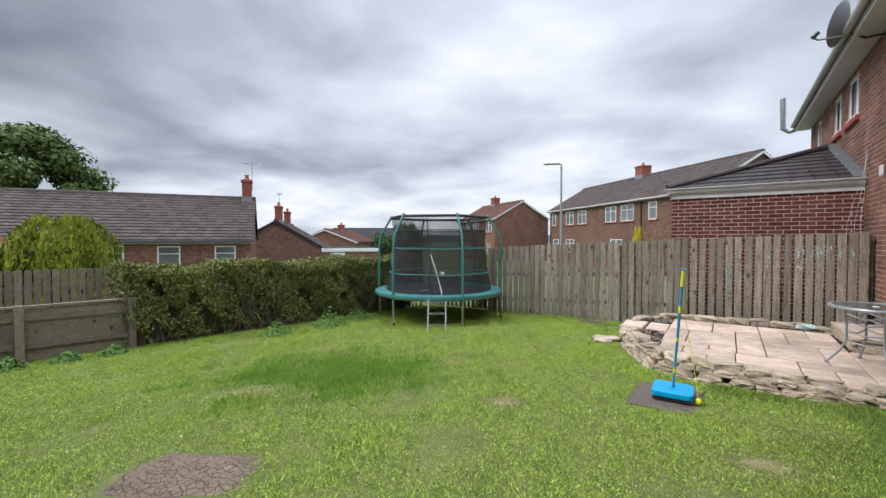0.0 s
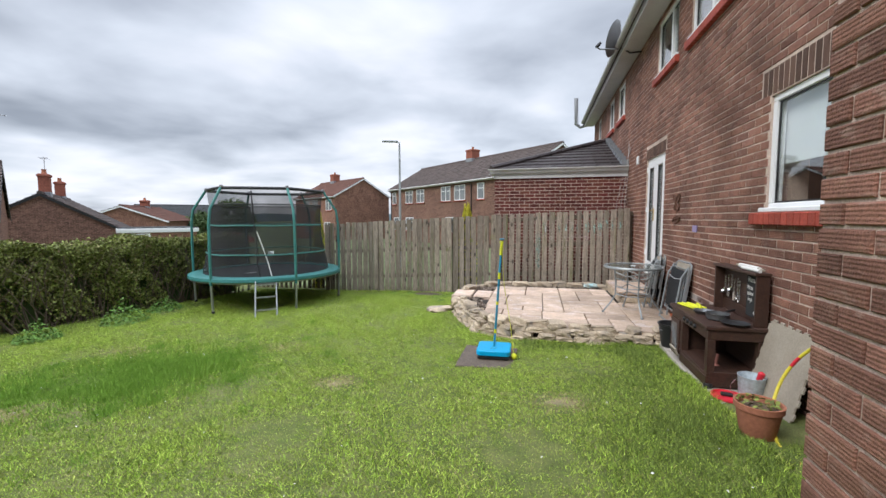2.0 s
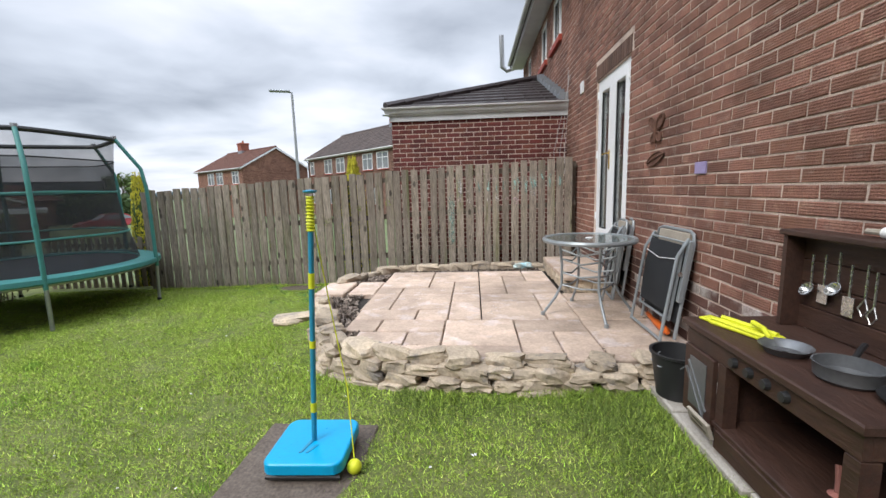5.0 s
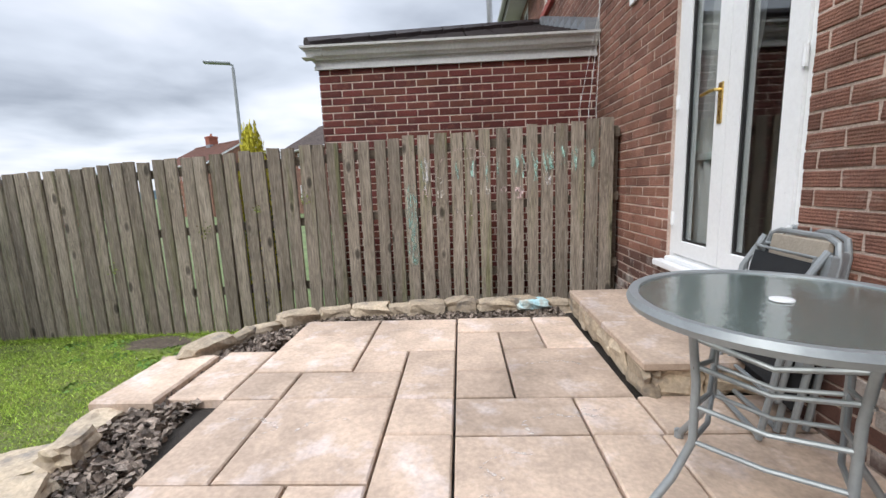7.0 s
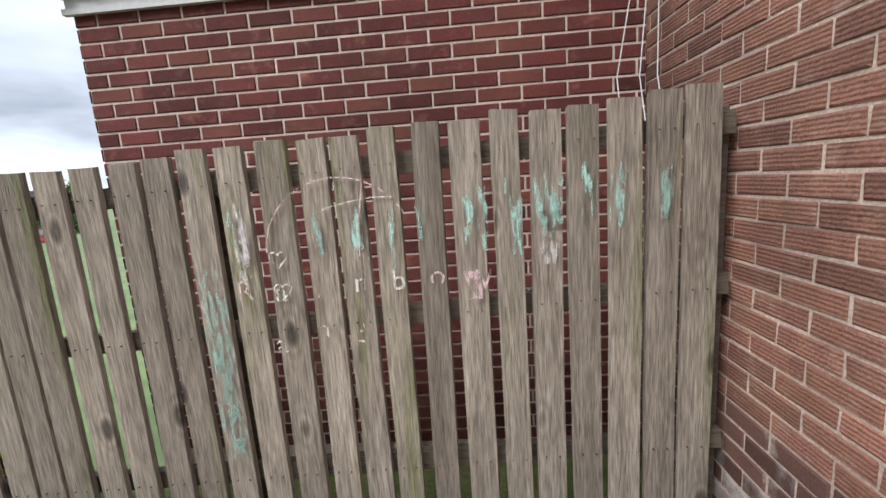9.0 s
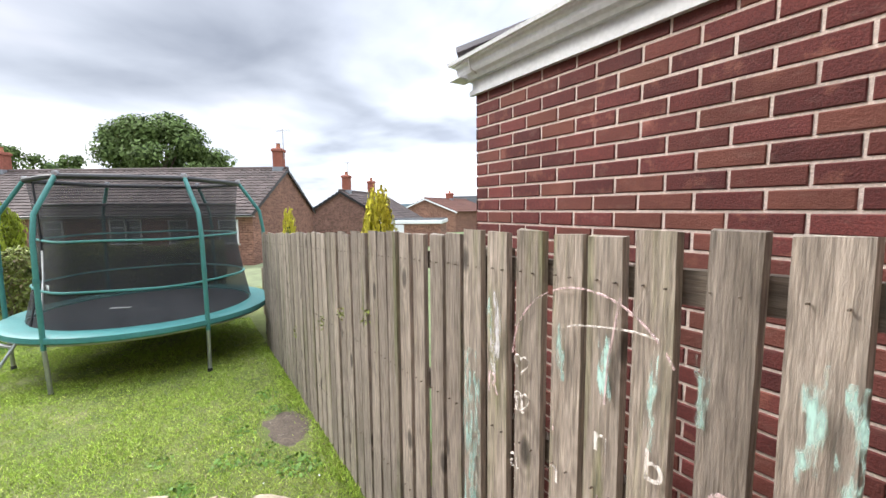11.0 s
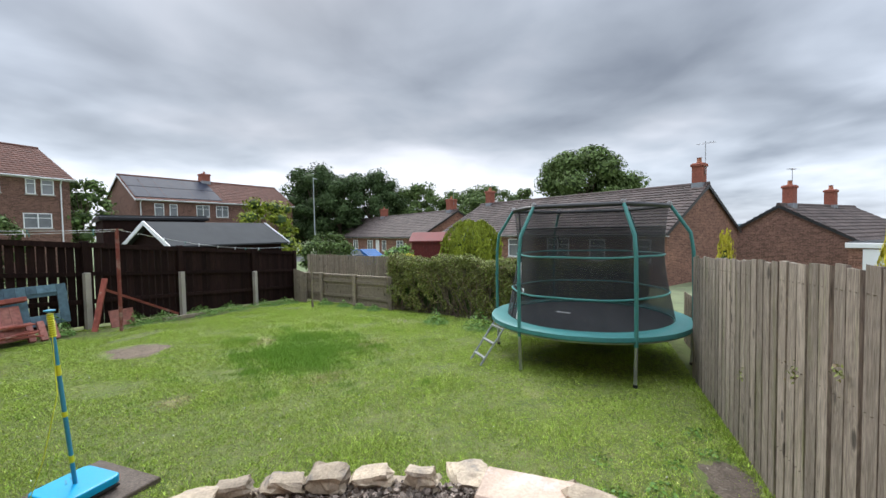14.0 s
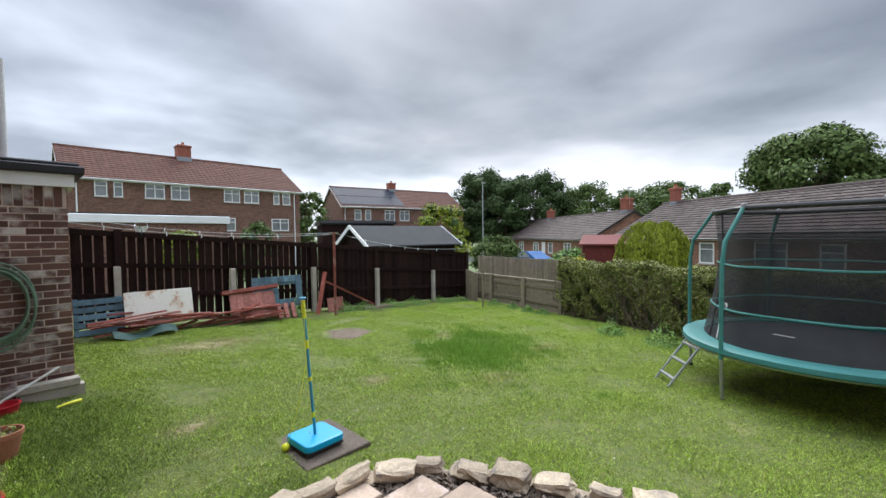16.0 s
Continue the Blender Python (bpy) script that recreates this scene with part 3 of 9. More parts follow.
# ---- mesh tools ----
class Shape:
    """Collects boxes, tubes and turned shapes into one mesh."""

    def __init__(self):
        self.v, self.f = [], []

    def add(self, verts, faces, m=None):
        n = len(self.v)
        self.v += [tuple(m @ Vector(p)) for p in verts] if m else [tuple(p) for p in verts]
        self.f += [tuple(n + i for i in f) for f in faces]
        return self

    def box(self, x0, x1, y0, y1, z0, z1, m=None):
        return self.add([(x, y, z) for z in (z0, z1) for x, y in ((x0, y0), (x1, y0), (x1, y1), (x0, y1))],
                        [(3, 2, 1, 0), (4, 5, 6, 7), (0, 1, 5, 4), (1, 2, 6, 5), (2, 3, 7, 6), (3, 0, 4, 7)], m)

    def slab(self, x0, x1, y0, y1, z0, z1, c=0.006, m=None):
        """A box with its edges taken off all round at the top and bottom."""
        rings = [(c, z0), (0, z0 + c), (0, z1 - c), (c, z1)]
        verts = [(x, y, z) for d, z in rings for x, y in ((x0 + d, y0 + d), (x1 - d, y0 + d), (x1 - d, y1 - d), (x0 + d, y1 - d))]
        faces = [(3, 2, 1, 0), (12, 13, 14, 15)]
        for k in range(3):
            a = 4 * k
            faces += [(a + i, a + (i + 1) % 4, a + 4 + (i + 1) % 4, a + 4 + i) for i in range(4)]
        return self.add(verts, faces, m)

    def turned(self, profile, seg=20, m=None, closed=True):
        """A shape turned round z: profile rows of (radius, z), from the bottom up."""
        verts = [(r * math.cos(2 * math.pi * k / seg), r * math.sin(2 * math.pi * k / seg), z) for r, z in profile for k in range(seg)]
        faces = [(a * seg + k, a * seg + (k + 1) % seg, (a + 1) * seg + (k + 1) % seg, (a + 1) * seg + k) for a in range(len(profile) - 1) for k in range(seg)]
        if closed:
            faces += [tuple(range(seg))[::-1], tuple((len(profile) - 1) * seg + k for k in range(seg))]
        return self.add(verts, faces, m)

    def tube(self, path, r, seg=8, m=None, cap=True):
        """A tube along points; r is one radius or one for each point."""
        pts = [Vector(p) for p in path]
        rs = [r] * len(pts) if isinstance(r, (int, float)) else r
        verts, last = [], None
        for i, p in enumerate(pts):
            d = (pts[min(i + 1, len(pts) - 1)] - pts[max(i - 1, 0)]).normalized()
            u = (last - d * last.dot(d)) if last else d.orthogonal()
            u.normalize()
            last, w = u, d.cross(u)
            verts += [p + rs[i] * (u * math.cos(2 * math.pi * k / seg) + w * math.sin(2 * math.pi * k / seg)) for k in range(seg)]
        faces = [(a * seg + k, a * seg + (k + 1) % seg, (a + 1) * seg + (k + 1) % seg, (a + 1) * seg + k) for a in range(len(pts) - 1) for k in range(seg)]
        if cap:
            faces += [tuple(range(seg))[::-1], tuple((len(pts) - 1) * seg + k for k in range(seg))]
        return self.add(verts, faces, m)

    def beam(self, a, b, w, h, upv=(0, 0, 1)):
        """A rectangular bar from a to b, w wide and h high."""
        a, b = Vector(a), Vector(b)
        d = (b - a).normalized()
        s = d.cross(Vector(upv))
        s = (s if s.length > 1e-4 else d.orthogonal()).normalized() * w / 2
        t = s.cross(d).normalized() * h / 2
        return self.add([p + i * s + j * t for p in (a, b) for i, j in ((-1, -1), (1, -1), (1, 1), (-1, 1))],
                        [(3, 2, 1, 0), (4, 5, 6, 7), (0, 1, 5, 4), (1, 2, 6, 5), (2, 3, 7, 6), (3, 0, 4, 7)])

    def poly(self, pts, z0, z1, m=None):
        """An upright prism over a plan outline."""
        n = len(pts)
        verts = [(*p, z0) for p in pts] + [(*p, z1) for p in pts]
        return self.add(verts, [tuple(range(n))[::-1], tuple(range(n, 2 * n))] + [(i, (i + 1) % n, n + (i + 1) % n, n + i) for i in range(n)], m)

    def mesh(self, name, smooth=False):
        me = bpy.data.meshes.new(name)
        me.from_pydata(self.v, [], self.f)
        if smooth:
            me.shade_smooth()
            me.set_sharp_from_angle(angle=radians(40))
        me.validate()
        return me


def part(name, shape, mt, parent=None, label="", smooth=False, kind=""):
    """Links a shape, a bmesh or a mesh as one object under a thing or a part."""
    if isinstance(shape, Shape):
        me = shape.mesh(name, smooth)
    elif isinstance(shape, bmesh.types.BMesh):
        me = bpy.data.meshes.new(name)
        shape.to_mesh(me)
        shape.free()
    else:
        me = shape
    if not me.materials:
        me.materials.append(mt)
    ob = new(name, me)
    if parent:
        ob.parent = parent
    return tagged(ob, label, kind=kind)


def thing(name, label, category, m=None, group="", kind=""):
    ob = new(name)
    ob.empty_display_size = 0.1
    ob.matrix_world = m or Matrix()
    return tagged(ob, label, category, group, kind)


def single(name, shape, mt, label, category, m=None, group="", kind="", smooth=False):
    ob = part(name, shape, mt, None, label, smooth, kind)
    ob.matrix_world = m or Matrix()
    return tagged(ob, "", category, group)


def fast_mesh(name, verts, loops, size):
    """A mesh of equal polygons from arrays."""
    me = bpy.data.meshes.new(name)
    n = len(loops) // size
    me.vertices.add(len(verts))
    me.vertices.foreach_set("co", np.asarray(verts, np.float32).ravel())
    me.loops.add(len(loops))
    me.loops.foreach_set("vertex_index", np.asarray(loops, np.int32))
    me.polygons.add(n)
    me.polygons.foreach_set("loop_start", np.arange(n, dtype=np.int32) * size)
    me.update(calc_edges=True)
    return me


def ground_z(x, y):
    x, y = np.clip(x, -9.7, 1.9), np.clip(y, -1.6, 9.4)
    return 0.2385 + 0.048 * x - 0.0319 * y - 0.0039 * x * y - 0.0008 * x * x + 0.0001 * y * y


def leaf_cloud(name, centres, normals, size, rng, spread=0.6):
    """Small four-sided leaves at the given places, each turned its own way about its normal."""
    n = len(centres)
    nrm = normals + rng.normal(0, spread, (n, 3))
    nrm /= np.linalg.norm(nrm, axis=1)[:, None] + 1e-9
    a = np.cross(nrm, rng.normal(0, 1, (n, 3)))
    a /= np.linalg.norm(a, axis=1)[:, None] + 1e-9
    b = np.cross(nrm, a)
    s = size * rng.uniform(0.6, 1.4, (n, 1))
    v = np.stack([centres - a * s * 0.5, centres + b * s * 0.3 + nrm * s * 0.08, centres + a * s * 0.5, centres - b * s * 0.3 + nrm * s * 0.08], 1).reshape(-1, 3)
    return fast_mesh(name, v, np.arange(4 * n), 4)

# ---- ground ----
rng = np.random.default_rng(4)
BOUND = [(-9.55, -1.42), (-8.5, 2.65), (-7.25, 7.1), (-6.75, 9.1)]  # line of the hedge and low fence


def bound_x(y):
    return np.interp(y, [p[1] for p in BOUND], [p[0] for p in BOUND])


def lawn_sheet():
    nx, ny = 90, 84
    gx, gy = np.meshgrid(np.linspace(-10.4, 2.2, nx), np.linspace(-1.9, 9.7, ny))
    gz = ground_z(gx, gy) + 0.012 * np.sin(gx * 2.1 + 1) * np.sin(gy * 1.7)
    v = np.stack([gx, gy, gz], -1).reshape(-1, 3)
    idx = np.arange(nx * ny).reshape(ny, nx)
    f = np.stack([idx[:-1, :-1], idx[:-1, 1:], idx[1:, 1:], idx[1:, :-1]], -1).reshape(-1)
    return fast_mesh("lawn", v, f, 4)


tagged(part("ground_lawn", lawn_sheet(), M_THATCH, None, "mown garden lawn of short green and straw-coloured grass"), category="lawn", kind="structure")

far = Shape()
rings = [(0.1, -0.62), (40, -0.75), (90, -1.6), (250, -5), (700, -9), (2200, -12), (4500, -14)]
far.turned([(r, z) for r, z in rings], 48, Matrix.Translation((-3, 4, 0)), closed=False)
tagged(part("ground", far, M_OUTER, None, "rough open ground that reaches the horizon"), category="ground", kind="structure")
hills = Shape()
hp = []
for k in range(97):
    a = radians(70 + 130 * k / 96)
    hp.append((1800 * math.cos(a), 1800 * math.sin(a), 16 + 14 * noise.noise((k * 0.09, 3, 1)) + 6 * noise.noise((k * 0.3, 1, 2))))
hills.add([(x, y, -14) for x, y, z in hp] + hp + [(x * 1.25, y * 1.25, -14) for x, y, z in hp],
          [(i + 1, i, 97 + i, 98 + i) for i in range(96)] + [(98 + i, 97 + i, 194 + i, 195 + i) for i in range(96)])
tagged(part("backdrop_hills", hills, M_HILL, None, "far hills on the horizon, haze painted in as blue"), category="hills", kind="structure")


# ---- brickwork ----
def brick_mesh(name, w, h, d, c=0.004, worn=0.0, r=None):
    """One brick: its face out along -y, its back open, edges slightly rounded off and, where worn, uneven."""
    s = Shape()
    s.add([(-w / 2, 0, -h / 2), (w / 2, 0, -h / 2), (w / 2, 0, h / 2), (-w / 2, 0, h / 2),
           (-w / 2, -d + c, -h / 2), (w / 2, -d + c, -h / 2), (w / 2, -d + c, h / 2), (-w / 2, -d + c, h / 2),
           (-w / 2 + c, -d, -h / 2 + c), (w / 2 - c, -d, -h / 2 + c), (w / 2 - c, -d, h / 2 - c), (-w / 2 + c, -d, h / 2 - c)],
          [(8, 9, 10, 11)] + [(i, (i + 1) % 4, 4 + (i + 1) % 4, 4 + i) for i in range(4)] + [(4 + i, 4 + (i + 1) % 4, 8 + (i + 1) % 4, 8 + i) for i in range(4)])
    if worn:
        s.v = s.v[:4] + [(x + r.uniform(-worn, worn), y + (r.uniform(0, worn * 0.5) if i > 3 else 0), z + r.uniform(-worn, worn)) for i, (x, y, z) in enumerate(s.v[4:])]
    return s


def lay_bricks(parent, m, length, z0, z1, holes, mt_stuff, mt_piece, region, proud=0.006, seed=1, first=0.0, worn=0.0015):
    """Courses of stretchers along local x on the face y=0 of matrix m; those inside region become pieces of their own."""
    r = random.Random(seed)
    L, H, J = 0.225, 0.075, 0.012
    pieces, rest = {}, Shape()
    k = 0
    z = z0
    while z + H * 0.6 < z1:
        h = min(H, z1 - z) - J
        x = first - (L / 2 if k % 2 else 0)
        while x < length:
            a, b = max(x, 0), min(x + L - J, length)
            x += L
            segs = [(a, b)]
            for hx0, hx1, hz0, hz1 in holes:
                if z + h > hz0 + 0.02 and z < hz1 - 0.02:
                    segs = [q for p in segs for q in ((p[0], min(p[1], hx0)), (max(p[0], hx1), p[1])) if q[1] - q[0] > 0.025]
            for a, b in segs:
                if b - a < 0.025:
                    continue
                cx, cz, w = (a + b) / 2, z + h / 2, b - a
                if region and region[0] < cx < region[1] and region[2] < cz < region[3]:
                    key = (round(w, 3), round(h, 3), r.randrange(5))
                    if key not in pieces:
                        me = brick_mesh("brick", w, h, proud, 0.004, worn, r).mesh("brick")
                        me.materials.append(mt_piece)
                        pieces[key] = me
                    ob = new("brick", pieces[key])
                    ob.parent = parent
                    ob.matrix_basis = m @ Matrix.Translation((cx, r.uniform(-0.0015, 0.001), cz))
                else:
                    s = brick_mesh("b", w, h, proud + r.uniform(-0.001, 0.0015), 0.004, worn, r)
                    rest.add(s.v, s.f, m @ Matrix.Translation((cx, 0, cz)))
        z += H
        k += 1
    ob = part("brick_courses", rest, mt_stuff, parent, kind="stuff")
    return ob


def walled(s, length, z0, z1, holes, thick, m):
    """A wall with openings through it, front face on y=0, made of blocks round the openings."""
    xs = sorted({0, length, *[v for h in holes for v in h[:2]]})
    for a, b in zip(xs, xs[1:]):
        cuts = sorted([(h[2], h[3]) for h in holes if h[0] <= a + 1e-6 and h[1] >= b - 1e-6])
        z = z0
        for c0, c1 in cuts + [(z1, z1)]:
            if c0 - z > 1e-4:
                s.box(a, b, 0, thick, z, c0, m)
            z = c1


# ---- the house: its rear wall runs along y, face towards -x ----
FACE, Y0, Y1, EAVE = 1.872, 1.4, 15.6, 4.86
HOUSE_M = Matrix(((0, 1, 0, FACE + 0.006), (1, 0, 0, 0), (0, 0, 1, 0), (0, 0, 0, 1)))  # local x -> y, local y -> x (a mirror, faces are mended below)
# holes: y0, y1, z0, z1
WIN = (2.62, 4.22, 1.66, 2.60)
DOOR = (7.12, 8.22, 0.69, 2.61)
UPPER = [(6.72, 7.74, 3.88, 4.72), (4.3, 6.2, 3.88, 4.72), (10.35, 11.15, 3.92, 4.70), (11.75, 12.45, 3.92, 4.70), (14.0, 14.6, 3.92, 4.70)]
HOLES = [WIN, DOOR, *UPPER]


def flipped(s):
    s.f = [f[::-1] for f in s.f]
    return s


wall = Shape()
walled(wall, Y1, -0.3, EAVE, [(h[0], h[1], h[2], h[3]) for h in HOLES], 0.30, HOUSE_M)
wall_house = tagged(part("wall_house", flipped(wall), M_MORTAR, None, "old combed brown-red brick rear wall of a two-storey house"), category="house wall", kind="structure")
HB = Matrix(((0, 1, 0, FACE + 0.006), (-1, 0, 0, Y1), (0, 0, 1, 0), (0, 0, 0, 1)))  # local x runs from the far end to the near end
hh = [(Y1 - h[1], Y1 - h[0], h[2], h[3]) for h in HOLES]
hh.append((Y1 - WIN[1] - 0.16, Y1 - WIN[0] + 0.16, 2.60, 2.83))
hh.append((Y1 - DOOR[1] - 0.05, Y1 - DOOR[0] + 0.05, 2.61, 2.80))
lay_bricks(wall_house, HB, Y1, -0.15, 0.68, hh, M_BRICK_D, M_BRICK_D, None, 0.006, 4, worn=0.004)
lay_bricks(wall_house, HB, Y1, 0.675, EAVE - 0.02, hh, M_BRICK, M_BRICK_P, (Y1 - 7.1, Y1 - 4.8, 0.6, 2.45), 0.006, 2, worn=0.004)
# soldier courses over the window and the door
sold = brick_mesh("soldier_brick", 0.064, 0.215, 0.004).mesh("soldier_brick")
sold.materials.append(M_SOLDIER)
y = WIN[0] - 0.1
while y < WIN[1] + 0.14:
    ob = new("soldier_brick", sold)
    ob.parent = wall_house
    ob.matrix_basis = HB @ Matrix.Translation((Y1 - y, 0, 2.715))
    y += 0.075
dsold = brick_mesh("soldier_brick", 0.062, 0.17, 0.008).mesh("soldier_brick")
dsold.materials.append(M_SOLDIER)
y = DOOR[0] + 0.02
while y < DOOR[1] + 0.03:
    ob = new("soldier_brick", dsold)
    ob.parent = wall_house
    ob.matrix_basis = HB @ Matrix.Translation((Y1 - y, 0, 2.70))
    y += 0.071

# rooms behind the openings, plain and closed
rooms = Shape()
for (a, b, c, d) in ((2.2, 8.6, 0.3, 3.0), (2.2, 15.4, 3.4, 5.0)):
    x0, x1 = FACE + 0.31, FACE + 3.2
    q = [(x0, a, c), (x1, a, c), (x1, b, c), (x0, b, c), (x0, a, d), (x1, a, d), (x1, b, d), (x0, b, d)]
    rooms.add(q, [(0, 1, 2, 3), (7, 6, 5, 4), (4, 5, 1, 0), (5, 6, 2, 1), (6, 7, 3, 2)])
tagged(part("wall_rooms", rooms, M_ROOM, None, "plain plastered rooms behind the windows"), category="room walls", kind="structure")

# eaves, gutter, roof of the house
roof = Shape()
pitch = radians(34)
roof.beam((1.50, -0.5, 4.86), (1.50, Y1 + 0.15, 4.86), 0.02, 0.02)
roof.add([(1.50, 1.0, 4.93), (1.50, Y1 + 0.2, 4.93), (6.0, Y1 + 0.2, 4.93 + 4.5 * math.tan(pitch)), (6.0, 1.0, 4.93 + 4.5 * math.tan(pitch)),
          (1.50, 1.0, 4.99), (1.50, Y1 + 0.2, 4.99), (6.0, Y1 + 0.2, 4.99 + 4.5 * math.tan(pitch)), (6.0, 1.0, 4.99 + 4.5 * math.tan(pitch))],
         [(0, 1, 2, 3), (7, 6, 5, 4), (0, 4, 5, 1), (1, 5, 6, 2), (3, 2, 6, 7), (0, 3, 7, 4)])
tagged(part("roof_house", roof, M_TILE, None, "dark tiled roof of the house"), category="roof", kind="structure")
soff = Shape().box(1.56, FACE, 1.0, Y1 + 0.1, 4.80, 4.825).box(1.535, 1.56, 1.0, Y1 + 0.1, 4.79, 4.95)
tagged(part("trim_eaves", soff, M_GUTTER, None, "grey-white eaves board and soffit"), category="eaves", kind="structure")


def gutter_profile(a, b, r, drop=0.0):
    """A half-round gutter from a to b, open at the top."""
    s = Shape()
    a, b = Vector(a), Vector(b)
    d = (b - a).normalized()
    side = d.cross(Vector((0, 0, 1))).normalized()
    for ra in (r, r - 0.006):
        base = len(s.v)
        for p in (a, b):
            for k in range(9):
                t = math.pi * k / 8
                s.v.append(tuple(p + side * ra * math.cos(t) - Vector((0, 0, 1)) * ra * math.sin(t)))
        s.f += [(base + k, base + k + 1, base + 10 + k, base + 9 + k) for k in range(8)]
    s.f += [(0, 9, 27, 18), (8, 26, 35, 17)]
    return s


single("house_gutter", gutter_profile((1.48, 1.0, 4.96), (1.48, Y1 + 0.1, 4.96), 0.06), M_GUTTER, "grey plastic gutter under the house eaves", "gutter", smooth=True)


# ---- windows and the glazed door in the house wall ----
def window(name, y0, y1, z0, z1, lights, label, sill=True, blind=None, depth=0.025):
    """A white window set back in the wall; lights: widths of its panes as parts of one."""
    w = thing(name, label, "window", Matrix.Translation((FACE + depth, y0, z0)), kind="structure")
    L, H, F = y1 - y0, z1 - z0, 0.055
    fr = Shape()
    fr.slab(0, 0.07, 0, L, 0, F).slab(0, 0.07, 0, L, H - F, H).slab(0, 0.07, 0, F, F, H - F).slab(0, 0.07, L - F, L, F, H - F)
    y, panes = F, []
    inner = L - 2 * F
    for i, q in enumerate(lights):
        yy = y + inner * q
        if i < len(lights) - 1:
            fr.slab(0.002, 0.068, yy - 0.03, yy + 0.03, F, H - F)
        panes.append((y, yy))
        y = yy
    part("window_frame", fr, M_UPVC, w)
    for a, b in panes:
        p = part("pane", Shape().box(0.03, 0.036, a, b, F, H - F), M_PANE, w)
        p.visible_shadow = False
        g = Shape().box(0.018, 0.028, a, b, F, F + 0.014).box(0.018, 0.028, a, b, H - F - 0.014, H - F).box(0.018, 0.028, a, a + 0.014, F + 0.014, H - F - 0.014).box(0.018, 0.028, b - 0.014, b, F + 0.014, H - F - 0.014)
        part("gasket", g, M_BLACK, w)
    if sill:
        part("window_sill", Shape().slab(-depth - 0.035, 0.0, -0.03, L + 0.03, -0.02, 0.018), M_UPVC, w, "white plastic sill")
    # added white sheet behind the glass imitates the pale reflection in its upper part
    if blind:
        part("blind", Shape().box(0.085, 0.09, 0.03, L - 0.03, H * (1 - blind), H - 0.02), M_PANE_REFLECTION, w, "pale sheet standing in for a bright reflection in the pane")
    return w


window("window_1", *WIN[:2], *WIN[2:], [1.0], "wide white plastic window over a red painted brick sill", blind=0.6)
for i, (a, b, c, d) in enumerate(UPPER):
    window("window_%d" % (i + 2), a, b, c, d, [0.35, 0.65] if b - a < 1.3 else [0.3, 0.4, 0.3], "white plastic upstairs window", blind=0.0)
# red painted brick sills
for a, b, z in ((WIN[0] - 0.14, WIN[1] + 0.14, WIN[2]), *[(u[0] - 0.08, u[1] + 0.08, u[2]) for u in UPPER]):
    sl = thing("brick_sill", "red painted brick sill under a window", "window sill", Matrix.Translation((FACE, a, z)), kind="structure")
    n = max(3, int((b - a) / 0.08))
    st = (b - a) / n
    me = Shape().slab(-0.055, 0.06, 0.003, st - 0.003, -0.125, -0.022, 0.008).mesh("sill_brick")
    me.materials.append(M_REDPAINT)
    for k in range(n):
        ob = new("sill_brick", me)
        ob.parent = sl
        ob.matrix_basis = Matrix.Translation((0, k * st, 0))

dr = thing("door_1", "white plastic french doors with brass handles and long panes", "door", Matrix.Translation((FACE + 0.03, DOOR[0], DOOR[2])), kind="structure")
L, H = DOOR[1] - DOOR[0], DOOR[3] - DOOR[2]
part("door_frame", Shape().slab(0, 0.08, 0, 0.055, 0, H).slab(0, 0.08, L - 0.055, L, 0, H).slab(0, 0.08, 0.055, L - 0.055, H - 0.055, H).slab(0, 0.08, 0.055, L - 0.055, 0, 0.05), M_UPVC, dr)
half = (L - 0.11) / 2
for k in range(2):
    a = 0.057 + k * half
    b = a + half - 0.004
    S, z0, z1 = 0.105, 0.052, H - 0.057
    leaf = part("door_leaf", Shape().slab(-0.014, 0.05, a, a + S, z0, z1).slab(-0.014, 0.05, b - S, b, z0, z1).slab(-0.014, 0.05, a + S, b - S, z0, z0 + 0.10).slab(-0.014, 0.05, a + S, b - S, z1 - S, z1), M_UPVC, dr)
    p = part("pane", Shape().box(0.012, 0.018, a + S, b - S, z0 + 0.10, z1 - S), M_PANE, leaf)
    p.visible_shadow = False
    part("gasket", Shape().box(-0.006, 0.01, a + S, a + S + 0.014, z0 + 0.10, z1 - S).box(-0.006, 0.01, b - S - 0.014, b - S, z0 + 0.10, z1 - S).box(-0.006, 0.01, a + S + 0.014, b - S - 0.014, z0 + 0.10, z0 + 0.114), M_BLACK, leaf)
    if k == 1:
        hz = 0.97
        part("door_handle", Shape().slab(-0.022, -0.0135, a + 0.035, a + 0.07, hz - 0.12, hz + 0.1, 0.004).tube([(-0.018, a + 0.052, hz + 0.06), (-0.055, a + 0.052, hz + 0.06), (-0.06, a + 0.08, hz + 0.06), (-0.058, a + 0.17, hz + 0.052)], 0.009, 8), M_BRASS, leaf, "brass lever handle", True)
    hg = Shape()
    for z in (0.25, 1.0, 1.7):
        hg.tube([(-0.02, 0.052 if k == 0 else L - 0.052, z), (-0.02, 0.052 if k == 0 else L - 0.052, z + 0.09)], 0.011, 8)
    part("hinge", hg, M_UPVC, dr, "", True)
part("door_sill", Shape().slab(-0.09, 0.0, -0.05, L + 0.06, -0.045, 0.0).slab(-0.035, 0.03, 0, L, 0, 0.03), M_UPVC, dr, "white plastic door sill")


